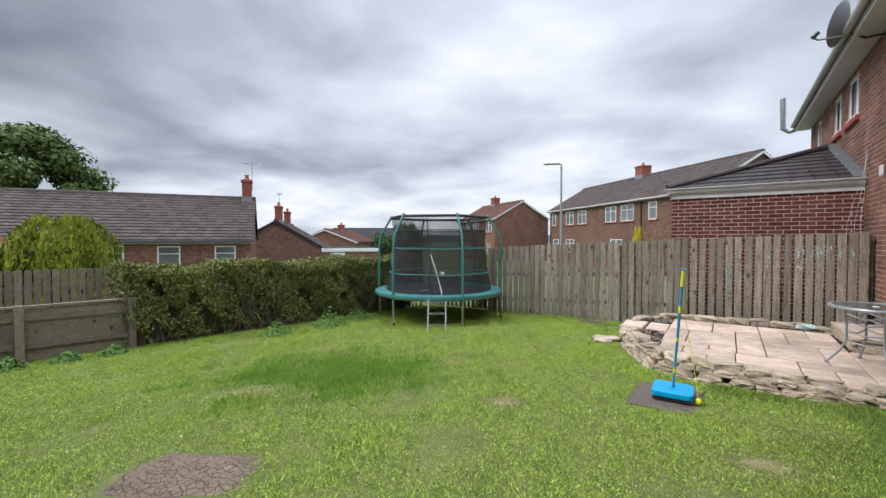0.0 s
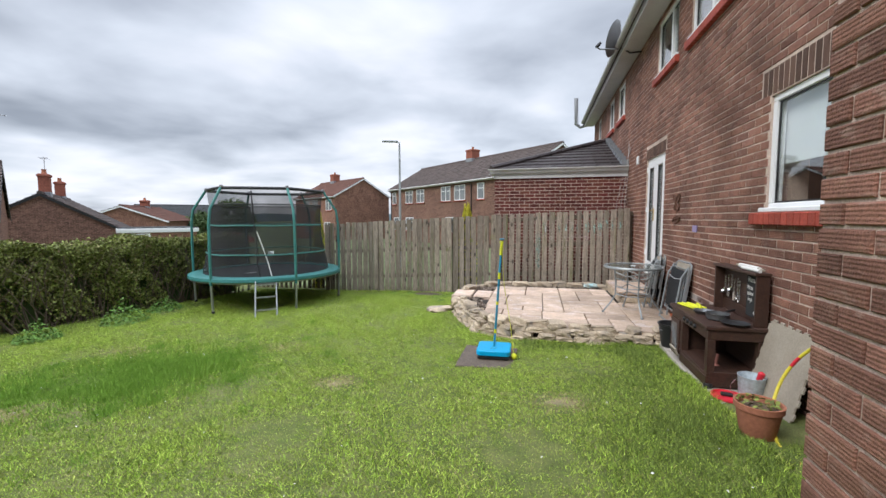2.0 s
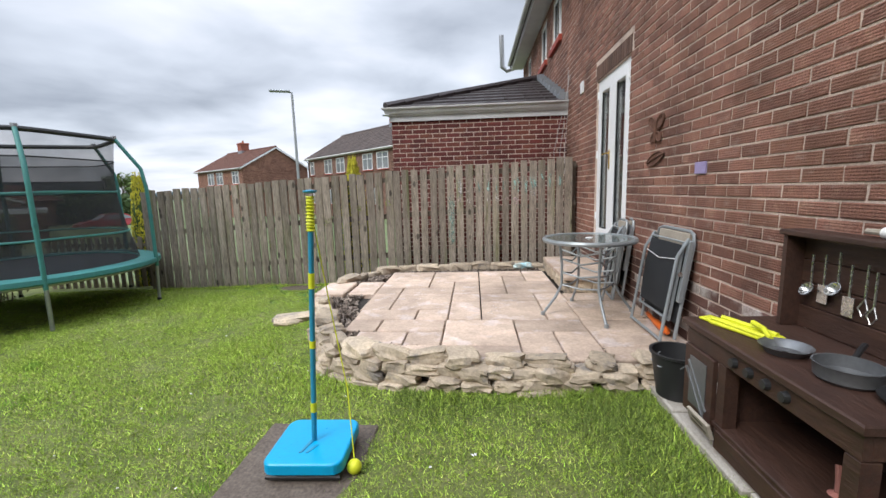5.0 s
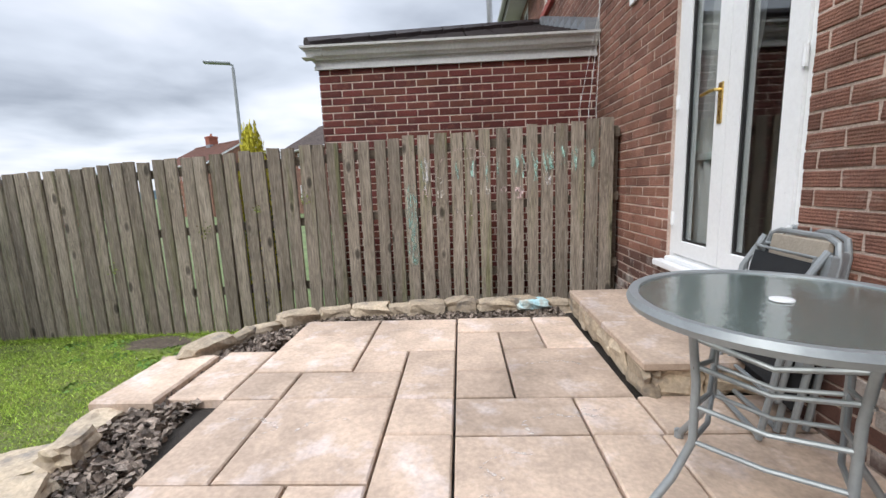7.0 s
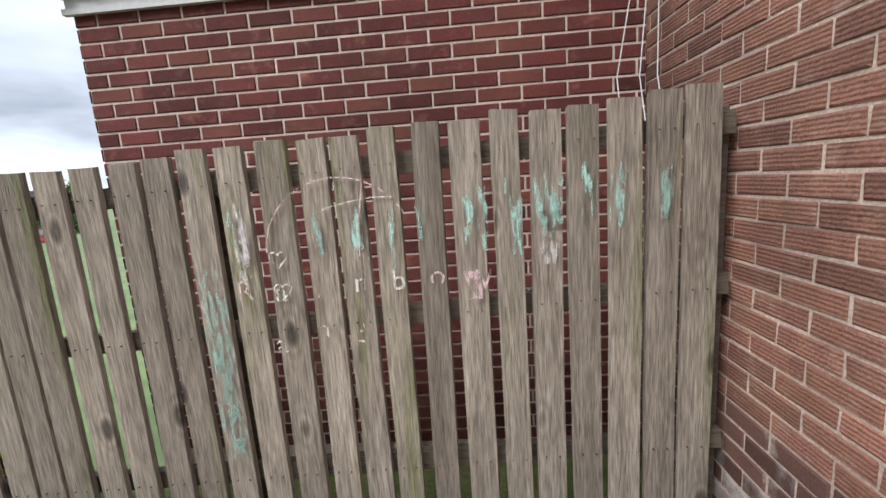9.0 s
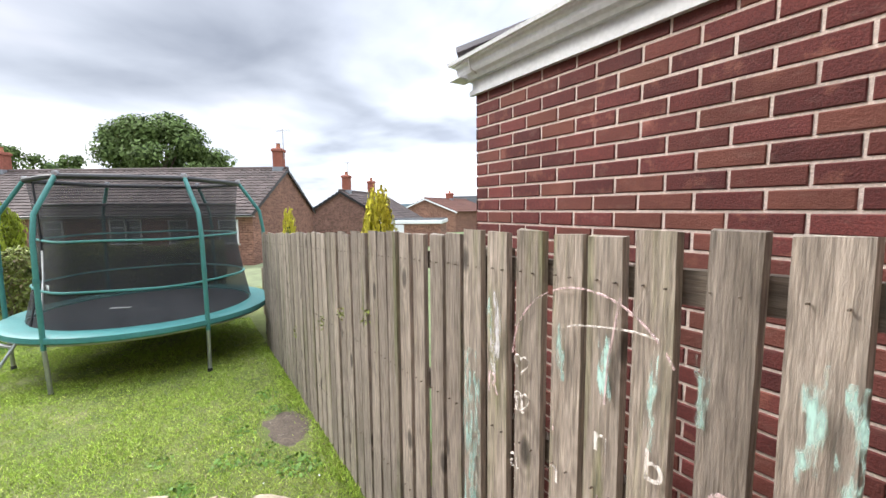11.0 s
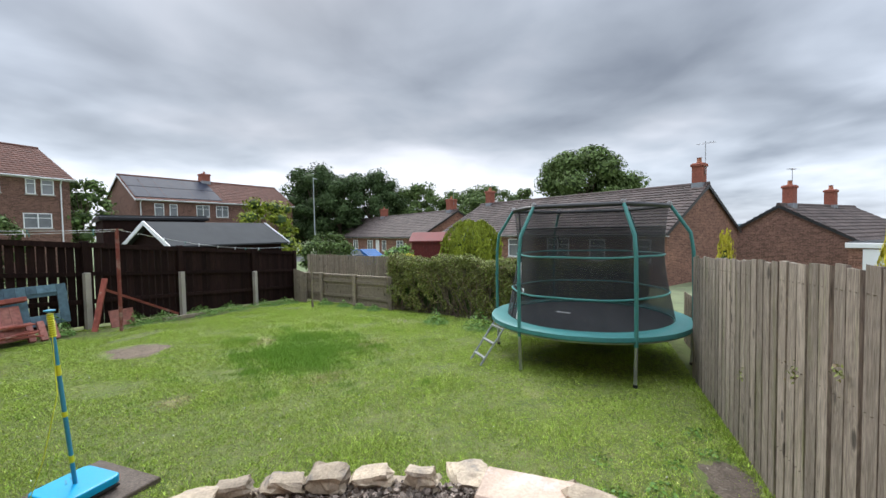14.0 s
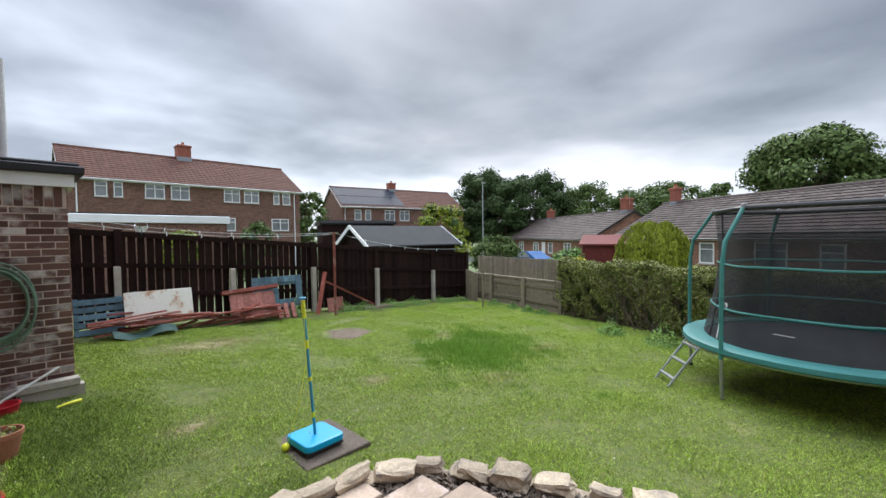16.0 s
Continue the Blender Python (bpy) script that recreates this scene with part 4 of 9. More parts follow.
def curtain(y0, y1, z0, z1, waist):
    """A curtain in folds, gathered at the waist by a tie."""
    nu, nz = 60, 30
    v, f = [], []
    for j in range(nz):
        t = j / (nz - 1)
        z = z0 + (z1 - z0) * t
        pull = 1 - 0.55 * math.exp(-((t - waist) / 0.16) ** 2)
        for i in range(nu):
            s = i / (nu - 1)
            v.append((0.035 * math.sin(s * 40) + 0.01 * math.sin(s * 17 + t * 4), y1 - (y1 - y0) * s * pull, z))
    f = [(j * nu + i, j * nu + i + 1, (j + 1) * nu + i + 1, (j + 1) * nu + i) for j in range(nz - 1) for i in range(nu - 1)]
    return Shape().add(v, f)


cu = thing("curtain", "grey curtain tied back behind the glazed doors", "curtain", Matrix.Translation((FACE + 0.17, 0, 0)))
part("cloth", curtain(7.70, 8.2, 0.7, 2.6, 0.40), M_CURTAIN, cu, "", True)
part("tie", Shape().box(-0.05, 0.05, 7.88, 8.2, 1.36, 1.40), M_CURTAIN, cu)

# ---- the brick extension behind the fence, with a hipped roof against the house ----
EX, EY, EZ = -0.992, 9.78, 2.52
ext = Shape().box(EX + 0.006, FACE - 0.001, EY + 0.006, EY + 5.5, -0.3, EZ)
wall_ext = tagged(part("wall_extension", ext, M_MORTAR_N, None, "neat dark red brick extension with pale pink mortar"), category="extension wall", kind="structure")
lay_bricks(wall_ext, Matrix.Translation((EX, EY + 0.006, 0)), FACE - EX - 0.004, 0.04, EZ, [], M_BRICK_N, M_BRICK_NP, (0, 4, 1.42, 2.6), 0.006, 3, first=-0.10)
side = Matrix(((0, 1, 0, EX + 0.006), (-1, 0, 0, EY + 5.5), (0, 0, 1, 0), (0, 0, 0, 1)))
lay_bricks(wall_ext, side, 5.5, 0.04, EZ, [], M_BRICK_N, M_BRICK_NP, None, 0.006, 5)
# soffit, fascia and gutter round two sides
GX, GY = EX - 0.045, EY - 0.03
trim = Shape()
trim.box(GX + 0.02, FACE - 0.004, GY + 0.02, GY + 0.04, EZ + 0.0, EZ + 0.16)
trim.box(GX + 0.02, GX + 0.04, GY + 0.04, EY + 5.4, EZ + 0.0, EZ + 0.16)
trim.box(EX - 0.03, FACE - 0.004, EY - 0.03, EY - 0.004, EZ - 0.03, EZ - 0.001)
tagged(part("trim_extension", trim, M_GUTTER, None, "white plastic soffit and fascia of the extension"), category="fascia", kind="structure")
gt = thing("extension_gutter", "white plastic gutter round the extension roof", "gutter")


def ogee(a, b, out, m0=0.0, m1=0.0):
    """A square-line gutter from a to b, its profile stepped out along out."""
    prof = [(0.0, 0.03), (0.0, -0.085), (0.03, -0.088), (0.036, -0.078), (0.042, -0.07), (0.058, -0.056), (0.066, -0.036), (0.069, -0.014), (0.077, -0.002), (0.092, 0.003), (0.095, 0.012), (0.11, 0.014), (0.112, 0.036), (0.098, 0.036), (0.09, 0.018)]
    a, b, out = Vector(a), Vector(b), Vector(out)
    run = (b - a).normalized()
    v = [tuple(p + out * q[0] + run * q[0] * s_ + Vector((0, 0, q[1]))) for p, s_ in ((a, m0), (b, m1)) for q in prof]
    n = len(prof)
    return Shape().add(v, [(i, i + 1, n + i + 1, n + i) for i in range(n - 1)] + [tuple(range(n))[::-1], tuple(range(n, 2 * n))])


part("run", ogee((GX + 0.015, GY + 0.018, EZ + 0.15), (FACE - 0.006, GY + 0.018, EZ + 0.15), (0, -1, 0), -1.0), M_GUTTER, gt)
part("run", ogee((GX + 0.018, EY + 5.4, EZ + 0.15), (GX + 0.018, GY + 0.015, EZ + 0.15), (-1, 0, 0), 0.0, 1.0), M_GUTTER, gt)
part("corner", Shape().slab(GX - 0.085, GX + 0.03, GY - 0.085, GY + 0.03, EZ + 0.068, EZ + 0.078, 0.003), M_GUTTER, gt)
part("bracket", Shape().tube([(GX + 0.12, GY - 0.085, EZ + 0.18), (GX + 0.12, GY - 0.07, EZ + 0.1), (GX + 0.12, GY + 0.01, EZ + 0.07)], 0.006, 6), M_GUTTER, gt)


def roof_courses(poly_at, n, thick=0.034):
    """Tile courses up a slope: poly_at(t) gives the left and right ends of the line at height t."""
    s = Shape()
    for k in range(n):
        a0, b0 = poly_at(k / n)
        a1, b1 = poly_at((k + 1) / n)
        lift = Vector((0, 0, thick))
        count = max(1, int((b0 - a0).length / 0.30))
        for j in range(count):
            f0, f1 = j / count + 0.004, (j + 1) / count - 0.004
            p = [a0.lerp(b0, f0) + lift, a0.lerp(b0, f1) + lift, a1.lerp(b1, f1) + lift * 0.2, a1.lerp(b1, f0) + lift * 0.2]
            q = [v - Vector((0, 0, thick * 1.1)) for v in p]
            s.add(p + q, [(0, 1, 2, 3), (4, 5, 1, 0), (5, 6, 2, 1), (7, 4, 0, 3)])
    return s


RZ, AP = EZ + 0.17, Vector((FACE - 0.02, 12.25, 3.66))
e0, e1 = Vector((GX - 0.03, GY - 0.04, RZ)), Vector((FACE - 0.01, GY - 0.04, RZ))
tp = AP
front = roof_courses(lambda t: (e0.lerp(tp, t), e1.lerp(tp, t)), 9)
s0, s1, tp2 = Vector((GX - 0.03, EY + 5.5, RZ)), Vector((FACE - 0.01, EY + 5.5, 3.66)), AP
sidec = roof_courses(lambda t: (s0.lerp(s1, t), e0.lerp(tp2, t)), 9)
rx = thing("roof_extension", "dark brown flat-tiled hipped roof of the extension", "roof", kind="structure")
part("front_tiles", front, M_TILE_NEW, rx)
part("side_tiles", sidec, M_TILE_NEW, rx)
part("roof_deck", Shape().add([e0, e1, tp, s0, s1], [(0, 1, 2), (0, 2, 4, 3)]), M_TILE_NEW, rx)
hipc = Shape()
for k in range(11):
    a, b = e0.lerp(tp, k / 11), e0.lerp(tp, (k + 1) / 11 + 0.01)
    hipc.tube([a + Vector((0, 0, 0.035)), b + Vector((0, 0, 0.05))], [0.075, 0.06], 8)
part("hip_tiles", hipc, M_TILE_NEW, rx)
fl = Shape()
for k in range(9):
    a, b = e1.lerp(tp, k / 9), e1.lerp(tp, (k + 1) / 9)
    fl.box(FACE - 0.14, FACE - 0.002, a.y + 0.02, b.y + 0.06, a.z + 0.02, a.z + 0.15)
part("flashing", fl, M_LEAD, rx, "stepped grey lead flashing")

# ---- the brick outhouse beside the start of the walk ----
OX, OY, OZ = 0.87, 1.74, 2.46
out = Shape().box(OX + 0.006, FACE + 0.2, -1.0, OY - 0.006, -0.2, OZ)
wall_out = tagged(part("wall_outhouse", out, M_MORTAR, None, "brown brick outhouse joined to the house"), category="outhouse wall", kind="structure")
lay_bricks(wall_out, Matrix(((-1, 0, 0, FACE), (0, -1, 0, OY - 0.006), (0, 0, 1, 0), (0, 0, 0, 1))), FACE - OX, 0.0, OZ - 0.22, [], M_BRICK_D, M_BRICK_D, None, 0.006, 8)
lay_bricks(wall_out, Matrix(((0, 1, 0, OX + 0.006), (-1, 0, 0, OY), (0, 0, 1, 0), (0, 0, 0, 1))), 2.7, 0.0, OZ - 0.22, [], M_BRICK, M_BRICK_P, (0, 0.9, 0.3, 2.3), 0.009, 9)
sh = Shape()
x = OX + 0.04
while x < FACE - 0.05:
    sh.slab(x, x + 0.065, OY - 0.008, OY + 0.002, OZ - 0.215, OZ - 0.002, 0.003)
    x += 0.075
y = OY - 0.04
while y > -0.9:
    sh.slab(OX - 0.002, OX + 0.008, y - 0.065, y, OZ - 0.215, OZ - 0.002, 0.003)
    y -= 0.075
part("soldier_courses", sh, M_BRICK_D, wall_out, kind="stuff")
ro = thing("roof_outhouse", "flat outhouse roof with white fascia and black edge", "roof", kind="structure")
part("fascia", Shape().box(OX - 0.06, FACE - 0.003, -1.1, OY + 0.06, OZ, OZ + 0.13), M_UPVC, ro)
part("roof_edge", Shape().slab(OX - 0.14, FACE - 0.003, -1.2, OY + 0.14, OZ + 0.13, OZ + 0.22, 0.012).slab(OX - 0.10, FACE - 0.003, -1.2, OY + 0.10, OZ + 0.22, OZ + 0.26, 0.012), M_BLACKPAINT, ro)

# ---- house path along the wall ----
path = thing("pavement_path", "worn concrete path slabs along the house wall", "path", kind="structure")
yy = 3.02
k = 0
while yy < 5.25:
    ln = (0.62, 0.74, 0.58, 0.68, 0.7)[k % 5]
    part("path_slab", Shape().slab(1.38 + 0.015 * math.sin(k * 2), 1.876, yy, min(yy + ln, 5.3) - 0.012, -0.05, 0.165 + 0.004 * (k % 2), 0.008), M_CONC, path)
    yy += ln
    k += 1

# ---- patio: slabs, soil bed, stone edging ----
PZ = 0.23
bed_line = [(1.86, 5.34), (0.9, 5.34), (0.2, 5.40), (-0.3, 5.50), (-0.68, 5.72), (-0.86, 6.05), (-1.05, 6.45), (-1.18, 6.9), (-1.2, 7.2), (-1.22, 7.75), (-1.12, 8.2), (-0.85, 8.5), (-0.5, 8.62), (0.4, 8.66), (1.3, 8.7), (1.86, 8.72)]
patio = thing("pavement_patio", "raised patio of buff sandstone slabs", "patio", kind="structure")
part("patio_bed", Shape().poly(bed_line[::-1], -0.2, PZ - 0.055), M_GROUT, patio)
X = [-0.785, -0.49, -0.2, 0.095, 0.395, 0.69, 0.965, 1.265, 1.868]
SLABS = [(-0.785, -0.2, 8.09, 8.4), (-0.2, 0.395, 7.8, 8.4), (0.395, 0.965, 8.1, 8.4), (0.965, 1.265, 7.8, 8.4), (0.395, 0.69, 7.51, 8.1), (0.69, 0.965, 7.8, 8.1),
         (-0.785, -0.2, 7.52, 8.09), (-0.2, 0.095, 7.51, 7.8), (0.095, 0.395, 7.21, 7.8), (0.69, 1.265, 7.2, 7.8), (0.395, 0.69, 7.21, 7.51), (-0.49, 0.095, 7.22, 7.51),
         (-0.785, -0.49, 7.22, 7.52), (-1.1, -0.785, 7.22, 7.83), (-0.785, -0.49, 6.62, 7.22), (-0.49, 0.095, 6.62, 7.22), (0.095, 0.395, 6.91, 7.21), (0.395, 0.965, 6.9, 7.2),
         (0.965, 1.265, 6.9, 7.2), (1.265, 1.868, 6.9, 7.2), (0.095, 0.395, 6.31, 6.91), (0.395, 0.965, 6.31, 6.9), (0.965, 1.24, 6.3, 6.9), (-0.76, -0.2, 6.32, 6.62), (-0.2, 0.095, 6.32, 6.62),
         (1.24, 1.868, 6.3, 6.9), (-0.76, -0.48, 6.02, 6.32), (-0.48, 0.08, 6.02, 6.32), (0.08, 0.665, 5.72, 6.31), (0.665, 1.23, 6.01, 6.3), (1.23, 1.868, 5.7, 6.3),
         (-0.62, -0.21, 5.74, 6.02), (-0.21, 0.08, 5.72, 6.02), (0.665, 0.95, 5.45, 6.01), (0.95, 1.23, 5.45, 6.01), (0.08, 0.665, 5.45, 5.72), (1.23, 1.868, 5.45, 5.7), (-0.3, 0.08, 5.52, 5.72)]
for i, (a, b, c, d) in enumerate(SLABS):
    r = random.Random(i)
    ob = part("patio_slab", Shape().slab(a + 0.006, b - 0.006, c + 0.006, d - 0.006, PZ - 0.06, PZ + r.uniform(-0.002, 0.003), 0.007), M_SLAB, patio)

part("patio_slab", Shape().slab(-1.46, -1.12, 7.17, 7.74, PZ - 0.05, PZ + 0.02, 0.012, Matrix.Rotation(radians(0), 4, "Z")), M_SLAB, patio)


def stone(sx, sy, sz, seed, rough=0.18, flat_top=False, cuts=3):
    """A split walling stone: a chipped block with broken faces."""
    bm = bmesh.new()
    bmesh.ops.create_cube(bm, size=1.0)
    bmesh.ops.subdivide_edges(bm, edges=bm.edges[:], cuts=cuts, use_grid_fill=True)
    r = random.Random(seed)
    o = Vector((r.uniform(0, 50), r.uniform(0, 50), r.uniform(0, 50)))
    for v in bm.verts:
        p = v.co.copy()
        k = max(abs(p.x), abs(p.y), abs(p.z))
        corner = (abs(p.x) > 0.45) + (abs(p.y) > 0.45) + (abs(p.z) > 0.45)
        p *= 1 - 0.06 * (corner - 1) * r.uniform(0.5, 2.0)
        p += noise.noise_vector(p * 2.2 + o) * rough * (0.35 if flat_top and v.co.z > 0.4 else 1.0)
        p += noise.noise_vector(p * 6.0 + o) * 0.055
        v.co = (p.x * sx, p.y * sy, p.z * sz)
    me = bpy.data.meshes.new("stone")
    bm.to_mesh(me)
    bm.free()
    me.materials.append(M_STONE)
    return me


STONES = [stone(1, 1, 1, 100 + k, 0.24, k % 3 > 0) for k in range(14)]
wallst = thing("stone_edging", "low dry wall of rough buff sandstone round the patio", "stone wall", kind="structure")
rs = random.Random(12)


def along(line, step):
    """Points and headings at even steps along a line."""
    pts = [Vector(p) for p in line]
    res, carry = [], 0.0
    for a, b in zip(pts, pts[1:]):
        d = (b - a).length
        t = carry
        while t < d:
            res.append((a.lerp(b, t / d), math.atan2((b - a).y, (b - a).x)))
            t += step * rs.uniform(0.75, 1.25)
        carry = t - d
    return res


def lay_stone(p, ang, w, d, z, h, jit=0.16):
    ob = new("stone", rs.choice(STONES))
    ob.parent = wallst
    ob.matrix_basis = Matrix.Translation((p[0], p[1], z + h / 2)) @ Euler((rs.uniform(-jit, jit) * 0.6, rs.uniform(-jit, jit) * 0.6, ang + rs.uniform(-jit, jit))).to_matrix().to_4x4() @ Matrix.Diagonal((w, d, h, 1))


FRONT = [(1.45, 5.33), (0.9, 5.33), (0.2, 5.38), (-0.3, 5.47), (-0.7, 5.70), (-0.9, 6.05), (-1.1, 6.45), (-1.26, 6.95)]
for course in range(4):
    off = (0.05, 0.025, 0.0, -0.03)[course]
    for p, a in along(FRONT, (0.19, 0.23, 0.20, 0.29)[course]):
        nrm = Vector((-math.sin(a), math.cos(a)))
        base = float(ground_z(p.x, p.y)) - 0.05
        h = (PZ + 0.06 - base) / 4
        lay_stone(p + nrm * off, a, rs.uniform(0.15, 0.25) * (rs.uniform(0.9, 1.5) if course == 3 else 1), rs.uniform(0.11, 0.19), base + course * h, h * rs.uniform(1.0, 1.4), 0.28 if course == 3 else 0.16)
BACK = [(-1.25, 7.85), (-1.13, 8.2), (-0.86, 8.48), (-0.5, 8.63), (0.4, 8.66), (1.3, 8.72), (1.8, 8.76)]
for p, a in along(BACK, 0.27):
    lay_stone(p, a, rs.uniform(0.24, 0.33), rs.uniform(0.11, 0.17), PZ - 0.07, rs.uniform(0.10, 0.16), 0.08)
    lay_stone(p + Vector((0.1, -0.01)), a, 0.27, 0.13, PZ - 0.22, 0.17, 0.08)
lay_stone((-1.62, 7.0), 0.5, 0.42, 0.26, float(ground_z(-1.62, 7)) - 0.02, 0.10, 0.05)
for p, a in along([(-1.35, 7.1), (-1.42, 7.85)], 0.2):
    lay_stone(p, a, 0.24, 0.16, 0.02, 0.2, 0.1)

# bark mulch between slabs and edging
mv, ml = [], []
rb = np.random.default_rng(9)
n = 11000
line = np.array(FRONT + BACK)
seg = rb.integers(0, len(line) - 1, n)
lens = np.linalg.norm(np.diff(line, axis=0), axis=1)
seg = rb.choice(len(lens), n, p=lens / lens.sum())
t = rb.random(n)[:, None]
pp = line[seg] * (1 - t) + line[seg + 1] * t
dirs = np.diff(line, axis=0)[seg]
nr = np.stack([dirs[:, 1], -dirs[:, 0]], 1) / np.linalg.norm(dirs, axis=1)[:, None]
pp = pp + nr * rb.uniform(0.02, 0.34, (n, 1))
ok = np.ones(n, bool)
for a, b, c, d in SLABS + [(-1.46, -1.12, 7.17, 7.74)]:
    ok &= ~((pp[:, 0] > a + 0.01) & (pp[:, 0] < b - 0.01) & (pp[:, 1] > c + 0.01) & (pp[:, 1] < d - 0.01))
pp = pp[ok & (pp[:, 0] < 1.25)]
cen = np.column_stack([pp, PZ - 0.045 + rb.uniform(0, 0.035, len(pp))])
part("bark_chips", leaf_cloud("bark_chips", cen, np.tile([0, 0, 1.0], (len(cen), 1)), 0.046, rb, 0.7), M_BARK, patio, "dark bark chippings", kind="stuff")

# stone step below the glazed doors
step = thing("door_step", "sandstone step on rough stone blocks below the doors", "step", kind="structure")
part("step_slab", Shape().slab(1.285, 1.868, 7.17, 7.76, 0.365, 0.41, 0.008), M_SLAB, step)
part("step_slab", Shape().slab(1.285, 1.868, 7.77, 8.5, 0.363, 0.408, 0.008), M_SLAB, step)
part("step_core", Shape().box(1.36, 1.866, 7.26, 8.45, PZ + 0.001, 0.362), M_GROUT, step)
for k in range(6):
    ob = new("step_stone", STONES[k % 14])
    ob.parent = step
    ob.matrix_basis = Matrix.Translation((1.345, 7.3 + 0.22 * k, 0.30)) @ Matrix.Rotation(0.08 * math.sin(k * 3), 4, "Z") @ Matrix.Diagonal((0.11, 0.23, 0.15, 1))
for k in range(2):
    ob = new("step_stone", STONES[k + 3])
    ob.parent = step
    ob.matrix_basis = Matrix.Translation((1.46 + 0.26 * k, 7.255, 0.29)) @ Matrix.Diagonal((0.25, 0.12, 0.14, 1))


# ---- tall board fence behind the patio ----
FY = 9.04
fence = thing("board_fence", "tall weathered grey-brown close board fence with chalk marks", "fence", Matrix.Translation((0, FY, 0)))


def fence_top(x):
    return 1.695 + 0.0485 * x


def board_mesh(w, h, seed, th=0.02):
    """A sawn board: slightly bowed, its top cut off square, edges worn."""
    r = random.Random(seed)
    s = Shape()
    rows = 7
    tw = r.uniform(-0.004, 0.004)
    v = []
    for i in range(rows):
        t = i / (rows - 1)
        bow = r.uniform(-0.0015, 0.0015) + tw * math.sin(t * 3)
        ww = w / 2 * (0.97 if i == rows - 1 else 1)
        z = h * t + (r.uniform(-0.004, 0.004) if i == rows - 1 else 0)
        for x, y in ((-ww, 0), (-ww + 0.004, -th), (ww - 0.004, -th), (ww, 0)):
            v.append((x + bow, y, z + (r.uniform(-0.004, 0.004) if i == rows - 1 else 0)))
    f = [(4 * i + k, 4 * i + (k + 1) % 4, 4 * i + 4 + (k + 1) % 4, 4 * i + 4 + k) for i in range(rows - 1) for k in range(4)] + [(3, 2, 1, 0), tuple(4 * (rows - 1) + k for k in range(4))]
    return s.add(v, f)


x = 1.79
k = 0
rf = random.Random(21)
BOARD_X = []
# widths and gaps of the boards by the patio, from the house outwards
BAYS = [(0.116, 0.007), (0.112, 0.017), (0.112, 0.018), (0.109, 0.026), (0.109, 0.022), (0.099, 0.030), (0.111, 0.040), (0.099, 0.038), (0.101, 0.018), (0.108, 0.027), (0.108, 0.024), (0.117, 0.025), (0.108, 0.027), (0.111, 0.025), (0.110, 0.031), (0.107, 0.034), (0.106, 0.029), (0.110, 0.027)]
edge = 1.791
while x > -4.85:
    w, gap = BAYS[k] if k < len(BAYS) else (rf.uniform(0.110, 0.122), rf.uniform(0.014, 0.024))
    x = edge - w / 2
    edge -= w + gap
    base = max(float(ground_z(x, FY)) - 0.02, 0.17 if x > 1.0 else -9) + rf.uniform(0, 0.03)
    top = fence_top(x) + rf.uniform(-0.012, 0.012)
    ob = part("fence_board", board_mesh(w, top - base, k), M_FENCE, fence)
    ob.matrix_basis = Matrix.Translation((x, rf.uniform(-0.006, 0.004), base)) @ Matrix.Rotation(radians(rf.uniform(-0.5, 0.5)), 4, "Y")
    BOARD_X.append((x, w))
    k += 1
for off in (1.5, 0.95, 0.35):
    r = Shape().beam((-4.9, 0.03, fence_top(-4.9) - 1.62 + off), (1.85, 0.03, fence_top(1.85) - 1.62 + off), 0.035, 0.075)
    part("fence_rail", r, M_RAIL, fence)
for px in (1.8, 0.0, -1.8, -3.6, -4.88):
    part("fence_post", Shape().slab(px - 0.05, px + 0.05, 0.05, 0.14, float(ground_z(px, FY)) - 0.1, fence_top(px) - 0.06, 0.006), M_RAIL, fence)
nails = Shape()
for bx, w in BOARD_X:
    for off in (1.5, 0.95, 0.35):
        for dx in (-0.025, 0.025):
            z = fence_top(bx) - 1.62 + off
            nails.box(bx + dx - 0.0018, bx + dx + 0.0018, -0.0285, -0.018, z - 0.0018, z + 0.0018)
part("nails", nails, M_RAIL, fence, kind="stuff")

# small low picket fence beyond the end of the boards
pk = thing("picket_fence", "low grey picket fence beside the trampoline", "fence", Matrix.Translation((0, 9.3, 0)))
for i in range(16):
    part("picket", Shape().slab(-4.98 - 0.13 * i - 0.07, -4.98 - 0.13 * i, -0.02, 0, -0.22, 0.72, 0.006), M_GREYWOOD, pk)
for z in (0.15, 0.55):
    part("rail", Shape().box(-7.05, -4.95, 0.002, 0.04, z, z + 0.06), M_GREYWOOD, pk)

# ---- dark stained fence at the far end of the lawn ----
DY = -1.38
dark = thing("dark_fence", "tall black-brown stained fence with gaps between boards", "fence", Matrix.Translation((0, DY, 0)))


def dark_top(x):
    return 2.05 + 0.079 * x


rd = random.Random(5)
x = 1.9
k = 0
while x > -9.5:
    w = rd.uniform(0.115, 0.135)
    top, base = dark_top(x) - rd.uniform(0.02, 0.05), float(ground_z(x, DY)) + 0.06
    ob = part("fence_board", board_mesh(w, top - base, 300 + k), M_DARKWOOD, dark)
    ob.matrix_basis = Matrix.Translation((x, -0.03, base))
    x -= w + (rd.uniform(0.014, 0.03) if x > -6 else 0.004)
    k += 1
DPOSTS = [1.9, 0.02, -1.88, -3.72, -5.62, -7.8, -9.5]
for px in DPOSTS:
    part("fence_post", Shape().slab(px - 0.055, px + 0.055, -0.045, 0.05, float(ground_z(px, DY)) - 0.1, dark_top(px) + 0.02, 0.008), M_DARKWOOD, dark)
